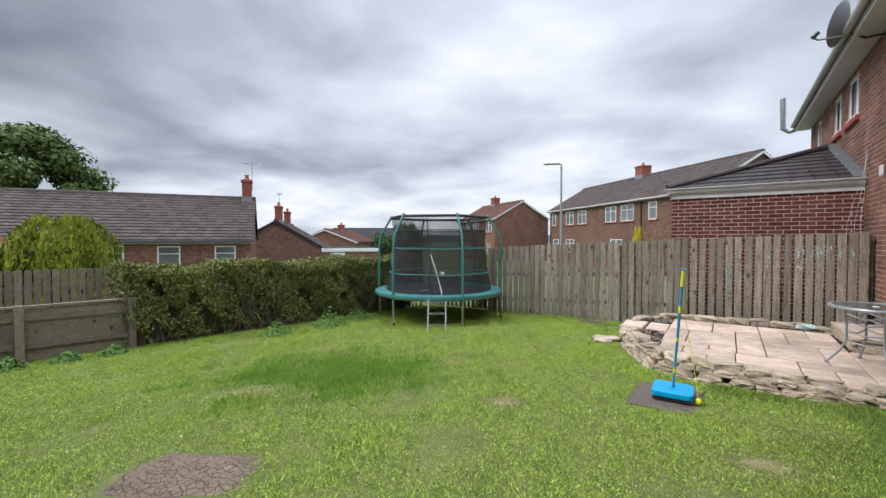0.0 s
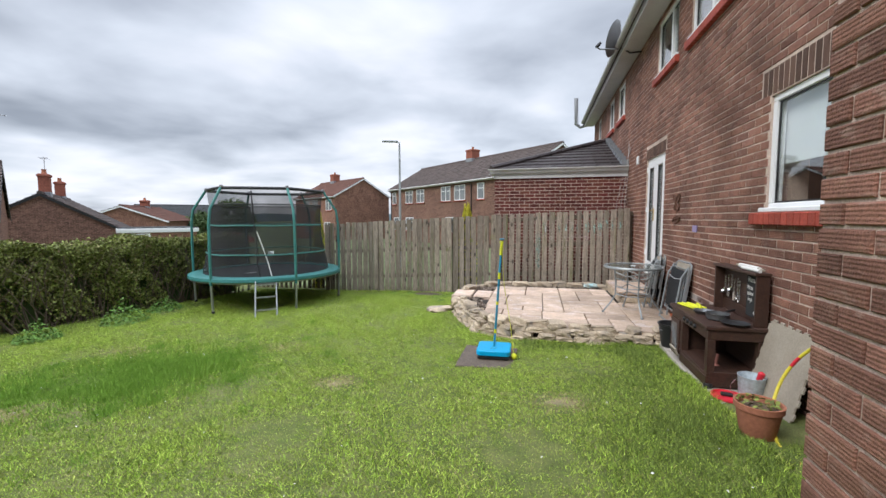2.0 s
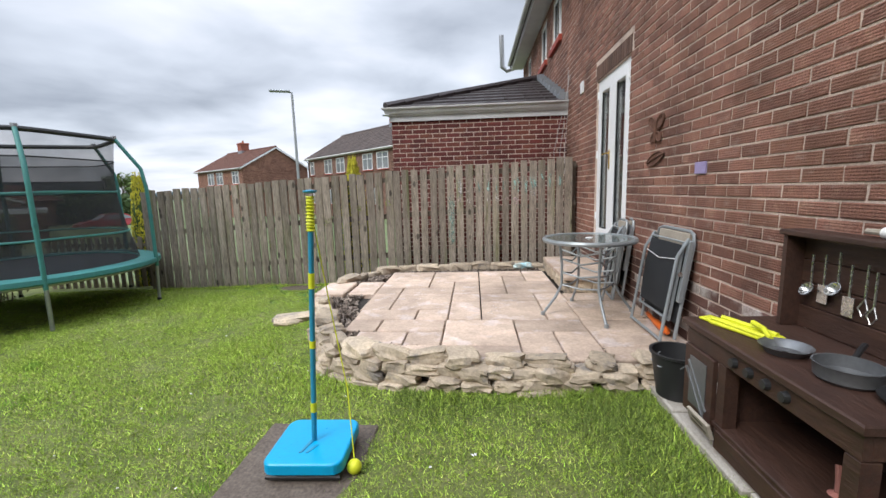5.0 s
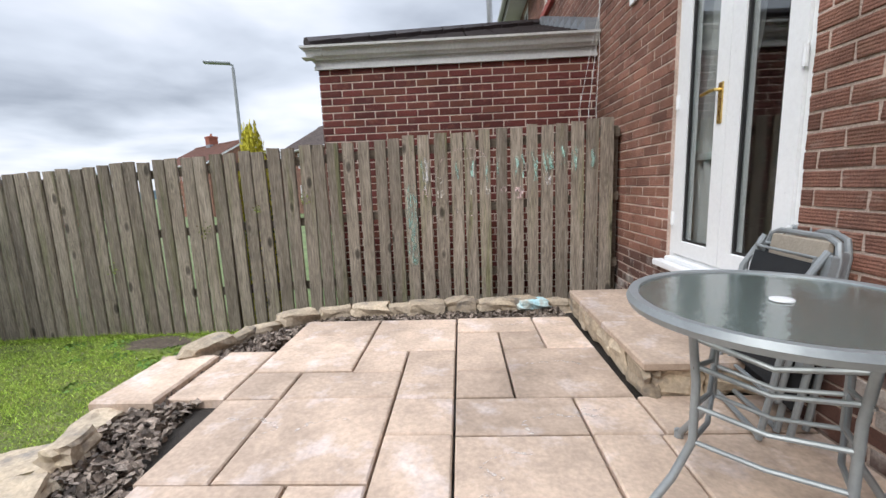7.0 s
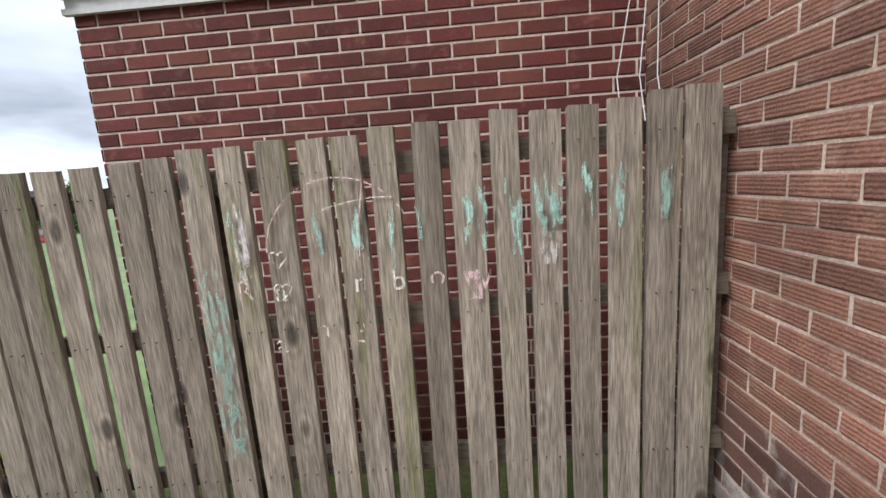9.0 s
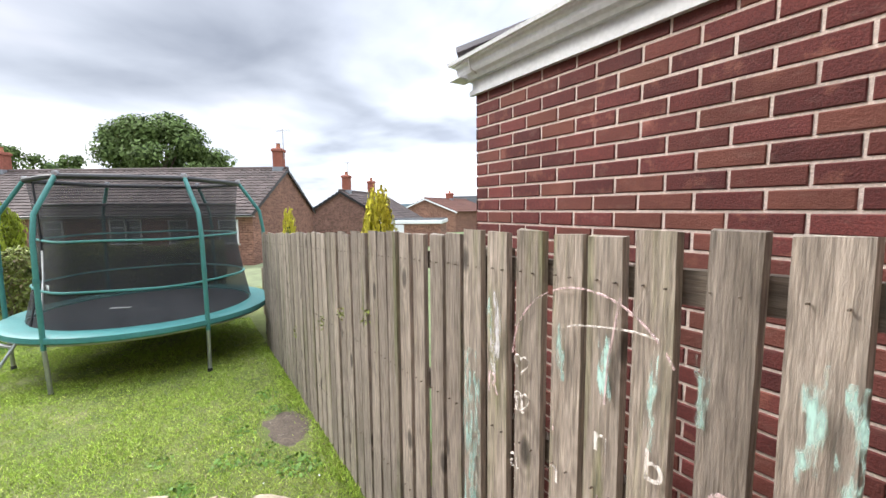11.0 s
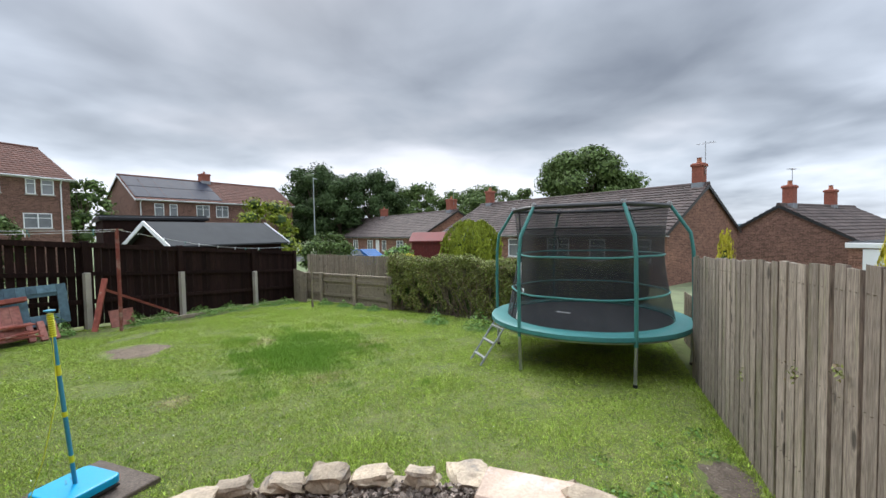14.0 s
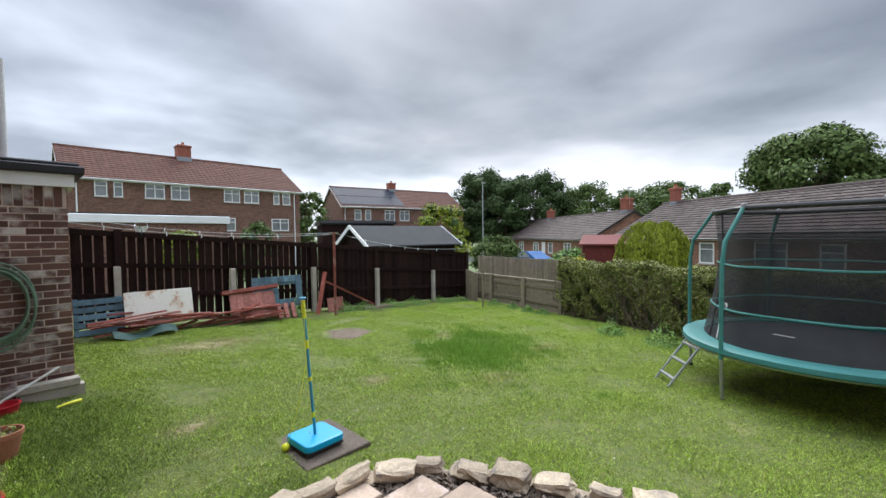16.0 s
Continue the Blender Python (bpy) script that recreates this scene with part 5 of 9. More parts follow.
for a, b in zip(DPOSTS, DPOSTS[1:]):
    for off in (-0.06, -0.62, -1.15):
        part("fence_rail", Shape().beam((a - 0.056, -0.012, dark_top(a) + off), (b + 0.056, -0.012, dark_top(b) + off), 0.05, 0.08 if off < -0.1 else 0.10), M_DARKWOOD, dark)
for i, px in enumerate(DPOSTS[1:-1]):
    zt = (1.42, 1.26, 1.17, 1.01, 0.81)[i]
    single("concrete_spur", Shape().slab(px - 0.01, px + 0.085, DY + 0.055, DY + 0.145, float(ground_z(px, DY)) - 0.1, zt, 0.01).box(px + 0.03, px + 0.045, DY + 0.146, DY + 0.156, zt - 0.12, zt - 0.1), M_CONC,
           "grey concrete spur bolted to a dark fence post", "fence spur", group="concrete spurs of the dark fence")

# ---- low board fence and the hedge along the garden's side ----
low = thing("low_fence", "low weathered board fence with a capping rail", "fence")
a, b = Vector((-9.45, -1.2, 0)), Vector((-8.5, 2.75, 0))
d = (b - a).normalized()
for zt, zb in ((0.60, 0.34), (0.33, 0.07), (0.06, -0.2)):
    for s0 in (0, 1, 2):
        p, q = a.lerp(b, s0 / 3), a.lerp(b, (s0 + 1) / 3 - 0.004)
        part("plank", Shape().beam((p.x, p.y, (zt + zb) / 2 - 0.02), (q.x, q.y, (zt + zb) / 2), 0.022, zt - zb - 0.004), M_GREYWOOD, low)
for t in (0.02, 0.3, 0.65, 0.985):
    p = a.lerp(b, t)
    part("post", Shape().slab(p.x + 0.02, p.x + 0.11, p.y - 0.05, p.y + 0.05, -0.5, 0.66, 0.008), M_GREYWOOD, low)
part("capping_rail", Shape().beam((a.x, a.y, 0.62), (b.x, b.y, 0.63), 0.10, 0.03), M_GREYWOOD, low)
for z in (0.45, 0.02):
    part("rail", Shape().beam((a.x + 0.035, a.y, z), (b.x + 0.035, b.y, z), 0.03, 0.08), M_GREYWOOD, low)
for i in range(4):
    p = Vector((-9.3 + 0.05 * i, -1.15 + 0.16 * i, 0))
    part("upright", Shape().slab(p.x + 0.09, p.x + 0.11, p.y, p.y + 0.13, -0.35, 0.75 - 0.03 * i, 0.005), M_GREYWOOD, low)

slat = thing("slatted_fence", "taller pale slatted fence behind the low fence", "fence")
p0, p1 = Vector((-10.6, -1.7, 0)), Vector((-9.35, 3.2, 0))
nsl = 44
for i in range(nsl):
    p = p0.lerp(p1, i / nsl)
    part("slat", Shape().slab(-0.01, 0.01, -0.045, 0.045, -0.5, 1.13, 0.004, Matrix.Translation(p) @ Matrix.Rotation(radians(-14), 4, "Z")), M_GREYWOOD, slat)
for z in (0.1, 0.8):
    part("rail", Shape().beam(p0 + Vector((-0.03, 0, z)), p1 + Vector((-0.03, 0, z)), 0.03, 0.08), M_GREYWOOD, slat)
for t in (0.0, 0.25, 0.5, 0.75, 1.0):
    p = p0.lerp(p1, t)
    part("post", Shape().slab(p.x - 0.12, p.x - 0.045, p.y - 0.04, p.y + 0.04, -0.5, 1.1, 0.006), M_DARKWOOD, slat)

hedge = thing("hedge", "clipped privet hedge, leafy on top and bare and twiggy below", "hedge", Matrix.Translation((-7.8, 4.9, -0.2)))
rh = np.random.default_rng(31)


def hedge_leaves(n):
    y = rh.uniform(2.6, 8.7, n)
    face = bound_x(y)
    kind = rh.random(n)
    z = np.empty(n)
    x = np.empty(n)
    nrm = np.zeros((n, 3))
    topz = 1.13 + 0.05 * np.sin(y * 3.1) + 0.03 * np.sin(y * 7.7 + 1)
    top = kind < 0.34
    z[top] = topz[top] + rh.normal(0, 0.035, top.sum())
    x[top] = face[top] - rh.uniform(0, 0.75, top.sum())
    nrm[top] = (0, 0, 1)
    fr = (~top) & (kind < 0.9)
    u = rh.power(1.7, fr.sum())
    z[fr] = -0.22 + (topz[fr] + 0.22) * u
    bul = 0.09 * np.sin(y[fr] * 2.3) + 0.06 * np.sin(y[fr] * 5 + z[fr] * 4)
    x[fr] = face[fr] + bul * 0.8 - np.abs(rh.normal(0, 0.16, fr.sum())) + 0.09
    nrm[fr] = (1, 0, 0.35)
    bk = ~(top | fr)
    z[bk] = rh.uniform(-0.2, 1.1, bk.sum())
    x[bk] = face[bk] - 0.78 + rh.normal(0, 0.05, bk.sum())
    nrm[bk] = (-1, 0, 0.3)
    # the near end face
    e = rh.random(n) < 0.05
    y[e] = 2.62 + rh.normal(0, 0.04, e.sum())
    x[e] = -8.5 - rh.uniform(0, 0.75, e.sum())
    z[e] = rh.uniform(-0.2, 1.13, e.sum())
    nrm[e] = (0, -1, 0.2)
    keep = (noise_field(np.column_stack([x * 0, y, z]), 3.1) + rh.normal(0, 0.16, n) + 0.45 * np.clip(z, 0, 1) > 0.02) | (z > 0.98)
    return np.column_stack([x + 7.8, y - 4.9, z + 0.2])[keep], nrm[keep]


def noise_field(p, f):
    return 0.5 * np.sin(p[:, 1] * f * 1.9 + np.sin(p[:, 2] * f * 2.3)) * np.cos(p[:, 2] * f * 2.1 + np.sin(p[:, 1] * f * 1.3 + 2)) + 0.25 * np.sin(p[:, 1] * f * 5.1 + p[:, 2] * 9)


c, nn = hedge_leaves(96000)
part("leaves", leaf_cloud("hedge_leaves", c, nn, 0.046, rh, 0.9), M_LEAF, hedge, kind="stuff")
tw = Shape()
for i in range(420):
    y = rh.uniform(2.65, 8.6)
    x = bound_x(y) - rh.uniform(-0.06, 0.45)
    pts = [(x + 7.8, y - 4.9, 0)]
    for j in range(3):
        pts.append((pts[-1][0] + rh.normal(0, 0.08), pts[-1][1] + rh.normal(0, 0.16), 0.36 * (j + 1) + 0.1))
    tw.tube(pts, [0.009, 0.007, 0.005, 0.003], 5, cap=False)
part("twig_mass", tw, M_TWIG, hedge, kind="stuff")
# dark block inside the hedge, its colour standing in for shade between leaves
part("core", Shape().poly([(-8.5 + 7.8 - 0.62, 2.8 - 4.9), (-8.5 + 7.8 - 0.2, 2.8 - 4.9), (-7.25 + 7.8 - 0.2, 7.1 - 4.9), (-6.9 + 7.8 - 0.2, 8.6 - 4.9), (-6.9 + 7.8 - 0.6, 8.6 - 4.9), (-7.25 + 7.8 - 0.6, 7.1 - 4.9)], 0.05, 1.2), M_LEAF_DARK_AND_SHADE, hedge, kind="stuff")


def weed_clump(x, y, r, h, n, seed, size=0.042, mt=None, name="weed", label="leafy green weeds at the edge of the lawn"):
    g = np.random.default_rng(seed)
    a, rad = g.uniform(0, 6.28, n), r * np.sqrt(g.random(n))
    z = g.random(n) * h * (1.15 - rad / r)
    c = np.column_stack([rad * np.cos(a), rad * np.sin(a), z])
    nn = np.column_stack([np.cos(a) * 0.5, np.sin(a) * 0.5, np.ones(n)])
    return single(name, leaf_cloud(name, c, nn, size, g, 0.5), mt or M_LEAF_WEED, label, "weeds", Matrix.Translation((x, y, float(ground_z(x, y)) - 0.01)), group="weeds", kind="stuff")


for i, (x, y, r, h) in enumerate([(-7.05, 4.55, 0.28, 0.3), (-6.75, 5.6, 0.35, 0.42), (-8.15, 2.35, 0.2, 0.2), (-8.3, 1.8, 0.2, 0.2), (-8.45, 1.2, 0.2, 0.22), (-8.7, 0.4, 0.25, 0.2), (-6.9, 6.5, 0.3, 0.3),
                                     (-3.1, -1.1, 0.25, 0.4), (-5.0, -1.15, 0.35, 0.22), (-5.9, -1.15, 0.4, 0.25), (-6.8, -1.15, 0.45, 0.22), (-7.8, -1.1, 0.45, 0.2), (-4.4, -1.1, 0.3, 0.3), (-8.6, -1.0, 0.4, 0.18)]):
    weed_clump(x, y, r, h, 700, 50 + i)
# low weeds in the worn corner by the fence
for i, (x, y, r, h) in enumerate([(-2.45, 8.45, 0.16, 0.05), (-2.75, 8.35, 0.14, 0.05), (-2.0, 8.55, 0.18, 0.06), (-1.75, 8.75, 0.16, 0.09), (-2.05, 8.3, 0.15, 0.05), (-1.85, 8.0, 0.13, 0.04), (-2.7, 8.75, 0.15, 0.08), (-2.3, 7.9, 0.14, 0.04), (-3.1, 8.7, 0.16, 0.07)]):
    weed_clump(x, y, r, h, 130, 90 + i, 0.035, label="low broad-leaved weeds by the fence")
# sprigs of a climber pushing between the fence boards
for i, (x, z, r) in enumerate([(-0.96, 1.2, 0.05), (-1.92, 0.93, 0.05), (-2.85, 0.58, 0.06), (-1.4, 1.1, 0.04)]):
    g = np.random.default_rng(120 + i)
    cc = np.column_stack([g.normal(0, r * 0.5, 26), -np.abs(g.normal(0, 0.02, 26)), g.normal(0, r * 0.6, 26)])
    single("climber_sprig", leaf_cloud("climber_sprig", cc, np.tile([0, -1.0, 0.5], (26, 1)), 0.022, g, 0.8), M_LEAF, "sprig of a green climber between fence boards", "plant", Matrix.Translation((x, 9.0, z)), group="climber sprigs", kind="stuff")

# ---- trampoline ----
TC = Vector((-5.5, 7.69, 0))
tramp = thing("trampoline", "round trampoline with teal pad and tall black safety net", "trampoline", Matrix.Translation((TC.x, TC.y, -0.10)))
RIM, RZT = 1.43, 0.60
A0 = radians(-35)
pad = Shape().turned([(RIM - 0.24, RZT + 0.006), (RIM - 0.24, RZT + 0.03), (RIM - 0.04, RZT + 0.04), (RIM + 0.02, RZT + 0.02), (RIM + 0.026, RZT - 0.03), (RIM + 0.015, RZT - 0.045), (RIM + 0.012, RZT - 0.0), (RIM - 0.24, RZT + 0.006)], 64, closed=False)
part("pad", pad, M_TEALPAD, tramp, "teal vinyl edge pad", True)
part("mat", Shape().turned([(0.001, RZT - 0.03), (RIM - 0.25, RZT + 0.0), (RIM - 0.25, RZT + 0.012), (0.001, RZT - 0.018)], 48, closed=False), M_MAT, tramp, "black jumping mat", True)
ringf = Shape().tube([((RIM - 0.02) * math.cos(a), (RIM - 0.02) * math.sin(a), RZT - 0.05) for a in np.linspace(0, 2 * math.pi, 61)], 0.022, 8)
part("ring_frame", ringf, M_GALV, tramp, "", True)
spr = Shape()
for k in range(60):
    a = 2 * math.pi * k / 60
    spr.tube([((RIM - 0.25) * math.cos(a), (RIM - 0.25) * math.sin(a), RZT - 0.005), ((RIM - 0.04) * math.cos(a), (RIM - 0.04) * math.sin(a), RZT - 0.04)], 0.008, 5)
part("springs", spr, M_GALV, tramp, kind="stuff")
TOPZ, TOPR, BEND = 2.27, 1.13, 1.86
tops = []
for k in range(6):
    a = A0 + k * math.pi / 3
    c, s = math.cos(a), math.sin(a)
    R = RIM + 0.005
    leg = part("leg", Shape().tube([(R * c * 0.985, R * s * 0.985, 0.012), (R * c, R * s, RZT - 0.05)], 0.021, 10), M_GALV, tramp, "galvanised leg", True)
    part("foot_cap", Shape().turned([(0.028, 0.0), (0.028, 0.03), (0.022, 0.04)], 10, Matrix.Translation((R * c * 0.985, R * s * 0.985, 0))), M_BLACK, leg)
    pole = part("pole", Shape().tube([(R * c, R * s, RZT - 0.10), (R * c, R * s, 1.1), (R * c * 0.995, R * s * 0.995, 1.60), (R * c * 0.97, R * s * 0.97, BEND), (TOPR * c, TOPR * s, TOPZ)], 0.024, 10), M_TEAL, tramp, "teal foam-sleeved net pole", True)
    part("cap", Shape().turned([(0.03, -0.02), (0.034, 0.0), (0.03, 0.03), (0.012, 0.036)], 10, Matrix.Translation((TOPR * c, TOPR * s, TOPZ))), M_GALV, pole, "", True)
    part("joint", Shape().turned([(0.028, 0), (0.028, 0.05)], 10, Matrix.Translation((R * c, R * s, 1.18))), M_TEALPAD, pole)
    tops.append((TOPR * c, TOPR * s, TOPZ))


def net_ring(z):
    """Points of the net's outline at a height, pulled in between the poles."""
    t = (z - RZT) / (TOPZ - RZT)
    base = RIM - 0.21 + 0.02 * math.sin(t * 5)
    top = TOPR - 0.0
    res = []
    for i in range(72):
        a = A0 + 2 * math.pi * i / 72
        f = (i % 12) / 12
        sag = (1 - math.cos(math.pi / 6)) * 0.75 * math.sin(math.pi * f) ** 1.2
        r = base * (1 - t) + top * t - 0.10 * math.sin(math.pi * t)
        r *= 1 - sag * (0.15 + 0.85 * t)
        res.append((r * math.cos(a), r * math.sin(a), z))
    return res


zs = [RZT + 0.015 + (TOPZ - 0.32 - RZT) * k / 10 for k in range(11)]
nv = [p for z in zs for p in net_ring(z)]
nf = [(j * 72 + i, j * 72 + (i + 1) % 72, (j + 1) * 72 + (i + 1) % 72, (j + 1) * 72 + i) for j in range(10) for i in range(72)]
part("net", Shape().add(nv, nf), M_NET, tramp, "black safety net", True)
zs2 = [TOPZ - 0.30 - 0.005, TOPZ - 0.15, TOPZ - 0.03]
nv2 = [p for z in zs2 for p in net_ring(z)]
part("upper_net", Shape().add(nv2, [(j * 72 + i, j * 72 + (i + 1) % 72, (j + 1) * 72 + (i + 1) % 72, (j + 1) * 72 + i) for j in range(2) for i in range(72)]), M_NETLIGHT, tramp, "thin upper net", True)
hem = Shape().tube([*net_ring(TOPZ - 0.02), net_ring(TOPZ - 0.02)[0]], 0.03, 8)
part("top_hem", hem, M_BLACK, tramp, "black padded top hem", True)
part("seam", Shape().tube([*net_ring(TOPZ - 0.31), net_ring(TOPZ - 0.31)[0]], 0.009, 5), M_BLACK, tramp)
for z in (1.02, 1.56):
    ring = net_ring(z)
    ring = [(p[0] * 1.004, p[1] * 1.004, p[2] + 0.004 * math.sin(i * 0.52)) for i, p in enumerate(ring)]
    part("strap", Shape().tube([*ring, ring[0]], [0.013] * 73, 6), M_TEAL, tramp, "teal webbing strap")
# the zipped entrance with its pale toggle
za = A0 - math.pi / 6
def npt(a, z, out=0.012):
    t = (z - RZT) / (TOPZ - RZT)
    r = (RIM - 0.21) * (1 - t) + TOPR * t - 0.10 * math.sin(math.pi * t)
    r *= 1 - 0.1 * (0.15 + 0.85 * t)
    return ((r + out) * math.cos(a), (r + out) * math.sin(a), z)
part("zip", Shape().tube([npt(za - 0.05, 2.2), npt(za - 0.02, 1.6), npt(za + 0.02, 1.3), npt(za + 0.03, 0.9), npt(za + 0.08, 0.64)], 0.011, 5), M_BLACK, tramp, "black zip of the entrance")
part("zip", Shape().tube([npt(za + 0.02, 1.45), npt(za + 0.12, 1.15), npt(za + 0.2, 0.85), npt(za + 0.24, 0.64)], 0.010, 5), M_CHALK, tramp, "pale edge of the entrance")
part("tag", Shape().box(-0.05, 0.05, -0.004, 0.004, -0.03, 0.03, Matrix.Translation(npt(za + 0.24, 1.06, 0.02)) @ Matrix.Rotation(za + math.pi / 2, 4, "Z")), M_UPVC, tramp, "white care label")
part("logo", Shape().box(-0.12, 0.12, -0.035, 0.035, 0, 0.002, Matrix.Translation((-0.15, -0.35, RZT - 0.002)) @ Matrix.Rotation(1.2, 4, "Z")), M_CHALK, tramp, "pale printed mark on the mat")

lad = thing("trampoline_ladder", "small grey steel ladder leaning on the trampoline", "ladder")
for a, b in (((-4.60, 6.08), (-4.84, 6.42)), ((-4.34, 6.30), (-4.58, 6.64))):
    part("rail", Shape().tube([(*a, float(ground_z(*a)) - 0.005), (*b, 0.50)], 0.014, 8), M_GREYMETAL, lad, "", True)
for t in (0.18, 0.52, 0.86):
    p = Vector((-4.60, 6.08, -0.07)).lerp(Vector((-4.84, 6.42, 0.5)), t)
    q = Vector((-4.34, 6.30, -0.07)).lerp(Vector((-4.58, 6.64, 0.5)), t)
    part("rung", Shape().beam(p, q, 0.045, 0.02), M_GALV, lad)

# ---- neighbouring houses ----
def dwelling(name, label, p0, p1, depth, base, eave, ridge, wall_mt, roof_mt, windows, chimneys=(), courses=12, gable_over=0.25, group="", door=(), panels=None, pipe=None):
    """A pitched-roof house: local x along its front from p0 to p1, y into the house, z up from the world's zero."""
    u = Vector((p1[0] - p0[0], p1[1] - p0[1]))
    L = u.length
    m = Matrix.Translation((p0[0], p0[1], 0)) @ Matrix.Rotation(math.atan2(u.y, u.x), 4, "Z")
    h = thing(name, label, "house", m, group)
    mid = depth / 2
    s = Shape().box(0, L, 0, depth, base, eave)
    s.add([(0, 0, eave), (0, depth, eave), (0, mid, ridge - 0.06), (L, 0, eave), (L, depth, eave), (L, mid, ridge - 0.06)], [(0, 2, 1), (3, 4, 5)])
    part("wall", s, wall_mt, h)
    o, g = 0.28, gable_over
    drop = (ridge - eave) / mid * o
    for sgn in (0, 1):
        def line(t, sgn=sgn):
            y = -o + (mid + o) * t if not sgn else depth + o - (mid + o) * t
            z = eave - drop + (ridge - eave + drop) * t + 0.03
            a, b = Vector((-g, y, z)), Vector((L + g, y, z))
            return (a, b) if not sgn else (b, a)
        rf_ = part("roof", tiles(line, courses), roof_mt, h)
    part("ridge_tiles", Shape().tube([(-g, mid, ridge + 0.03), (L + g, mid, ridge + 0.03)], 0.12, 8), roof_mt, h)
    eb = Shape().box(-g, L + g, -o - 0.02, -o + 0.02, eave - drop - 0.09, eave - drop + 0.02).box(-g, L + g, -o, 0, eave - drop - 0.10, eave - drop - 0.08)
    part("fascia", eb, M_UPVC if "bungalow" in name or "brick_house" in name else M_GUTTER, h)
    part("gutter", Shape().tube([(-g, -o - 0.06, eave - drop - 0.02), (L + g, -o - 0.06, eave - drop - 0.02)], 0.05, 6), M_BLACK if "bungalow" in name else M_GUTTER, h)
    for x in (-g + 0.01, L + g - 0.01):
        part("barge_board", Shape().beam((x, -o, eave - drop - 0.05), (x, mid, ridge - 0.06), 0.03, 0.14).beam((x, depth + o, eave - drop - 0.05), (x, mid, ridge - 0.06), 0.03, 0.14), M_UPVC if "bungalow" not in name else M_BLACK, h)
    for (x, z, w, hh, bars) in windows:
        wd = part("window", Shape().box(x, x + w, -0.004, 0.05, z, z + hh), M_FARPANE, h)
        f = 0.055
        fr = Shape().box(x - f, x + w + f, -0.05, 0.0, z - f, z).box(x - f, x + w + f, -0.05, 0.0, z + hh, z + hh + f).box(x - f, x, -0.05, 0, z, z + hh).box(x + w, x + w + f, -0.05, 0, z, z + hh)
        for b in range(1, bars):
            xx = x + w * b / bars
            fr.box(xx - 0.03, xx + 0.03, -0.045, 0, z, z + hh)
        fr.box(x, x + w, -0.04, 0, z + hh * 0.68, z + hh * 0.68 + 0.04)
        part("frame", fr, M_UPVC, wd)
        part("sill", Shape().box(x - 0.12, x + w + 0.12, -0.1, -0.005, z - f - 0.07, z - f), M_REDPAINT if "terrace" in name else M_CONC, wd)
    for (x, z, w, hh) in door:
        part("door", Shape().slab(x, x + w, -0.04, 0.0, z, z + hh, 0.01).slab(x + 0.12, x + w - 0.12, -0.055, -0.04, z + hh * 0.55, z + hh * 0.9, 0.01), M_UPVC, h)
    for (x, y, top, w) in chimneys:
        ch = part("chimney", Shape().slab(x - w / 2, x + w / 2, y - w / 2, y + w / 2, ridge - 0.7, top, 0.02).slab(x - w / 2 - 0.05, x + w / 2 + 0.05, y - w / 2 - 0.05, y + w / 2 + 0.05, top - 0.18, top - 0.04, 0.02), M_CHIM, h, "red brick chimney stack")
        part("chimney_pot", Shape().turned([(0.13, top), (0.11, top + 0.1), (0.10, top + 0.22), (0.13, top + 0.26)], 10, Matrix.Translation((x, y, 0))), M_TERRA, ch)
        part("flashing", Shape().box(x - w / 2 - 0.02, x + w / 2 + 0.02, y - w / 2 - 0.02, y + w / 2 + 0.02, ridge - 0.3, ridge + 0.12), M_LEAD, ch)
    if name == "bungalow":
        x, y, top, w = chimneys[0]
        ae = Shape().tube([(x + w / 2 + 0.03, y, top - 0.6), (x + w / 2 + 0.03, y, top + 1.0)], 0.018, 6).tube([(x + w / 2 - 0.35, y, top + 0.92), (x + w / 2 + 0.45, y, top + 0.92)], 0.012, 5)
        for q in range(6):
            ae.tube([(x + w / 2 - 0.3 + 0.14 * q, y - 0.2, top + 0.92), (x + w / 2 - 0.3 + 0.14 * q, y + 0.2, top + 0.92)], 0.008, 5)
        part("aerial", ae, M_GALV, h, "grey television aerial on a pole")
    if panels:
        x0, x1, t0, t1 = panels
        for i in range(2):
            for j in range(6):
                a, b = x0 + (x1 - x0) * j / 6 + 0.02, x0 + (x1 - x0) * (j + 1) / 6 - 0.02
                ts = [t0 + (t1 - t0) * i / 2 + 0.01, t0 + (t1 - t0) * (i + 1) / 2 - 0.01]
                q = [(xx, -o + (mid + o) * t, eave - drop + (ridge - eave + drop) * t + 0.12) for t in ts for xx in (a, b)]
                part("solar_panel", Shape().add(q + [(x_, y_, z_ - 0.05) for x_, y_, z_ in q], [(0, 1, 3, 2), (4, 6, 7, 5), (0, 4, 5, 1), (2, 3, 7, 6)]), M_SOLAR, h)
    for x in (pipe or ()):
        part("downpipe", Shape().tube([(x, -0.25, eave - drop - 0.1), (x, -0.07, eave - 0.5), (x, -0.07, base + 0.1)], 0.04, 6), M_UPVC if "brick_house" in name else M_BLACK, h)
    return h


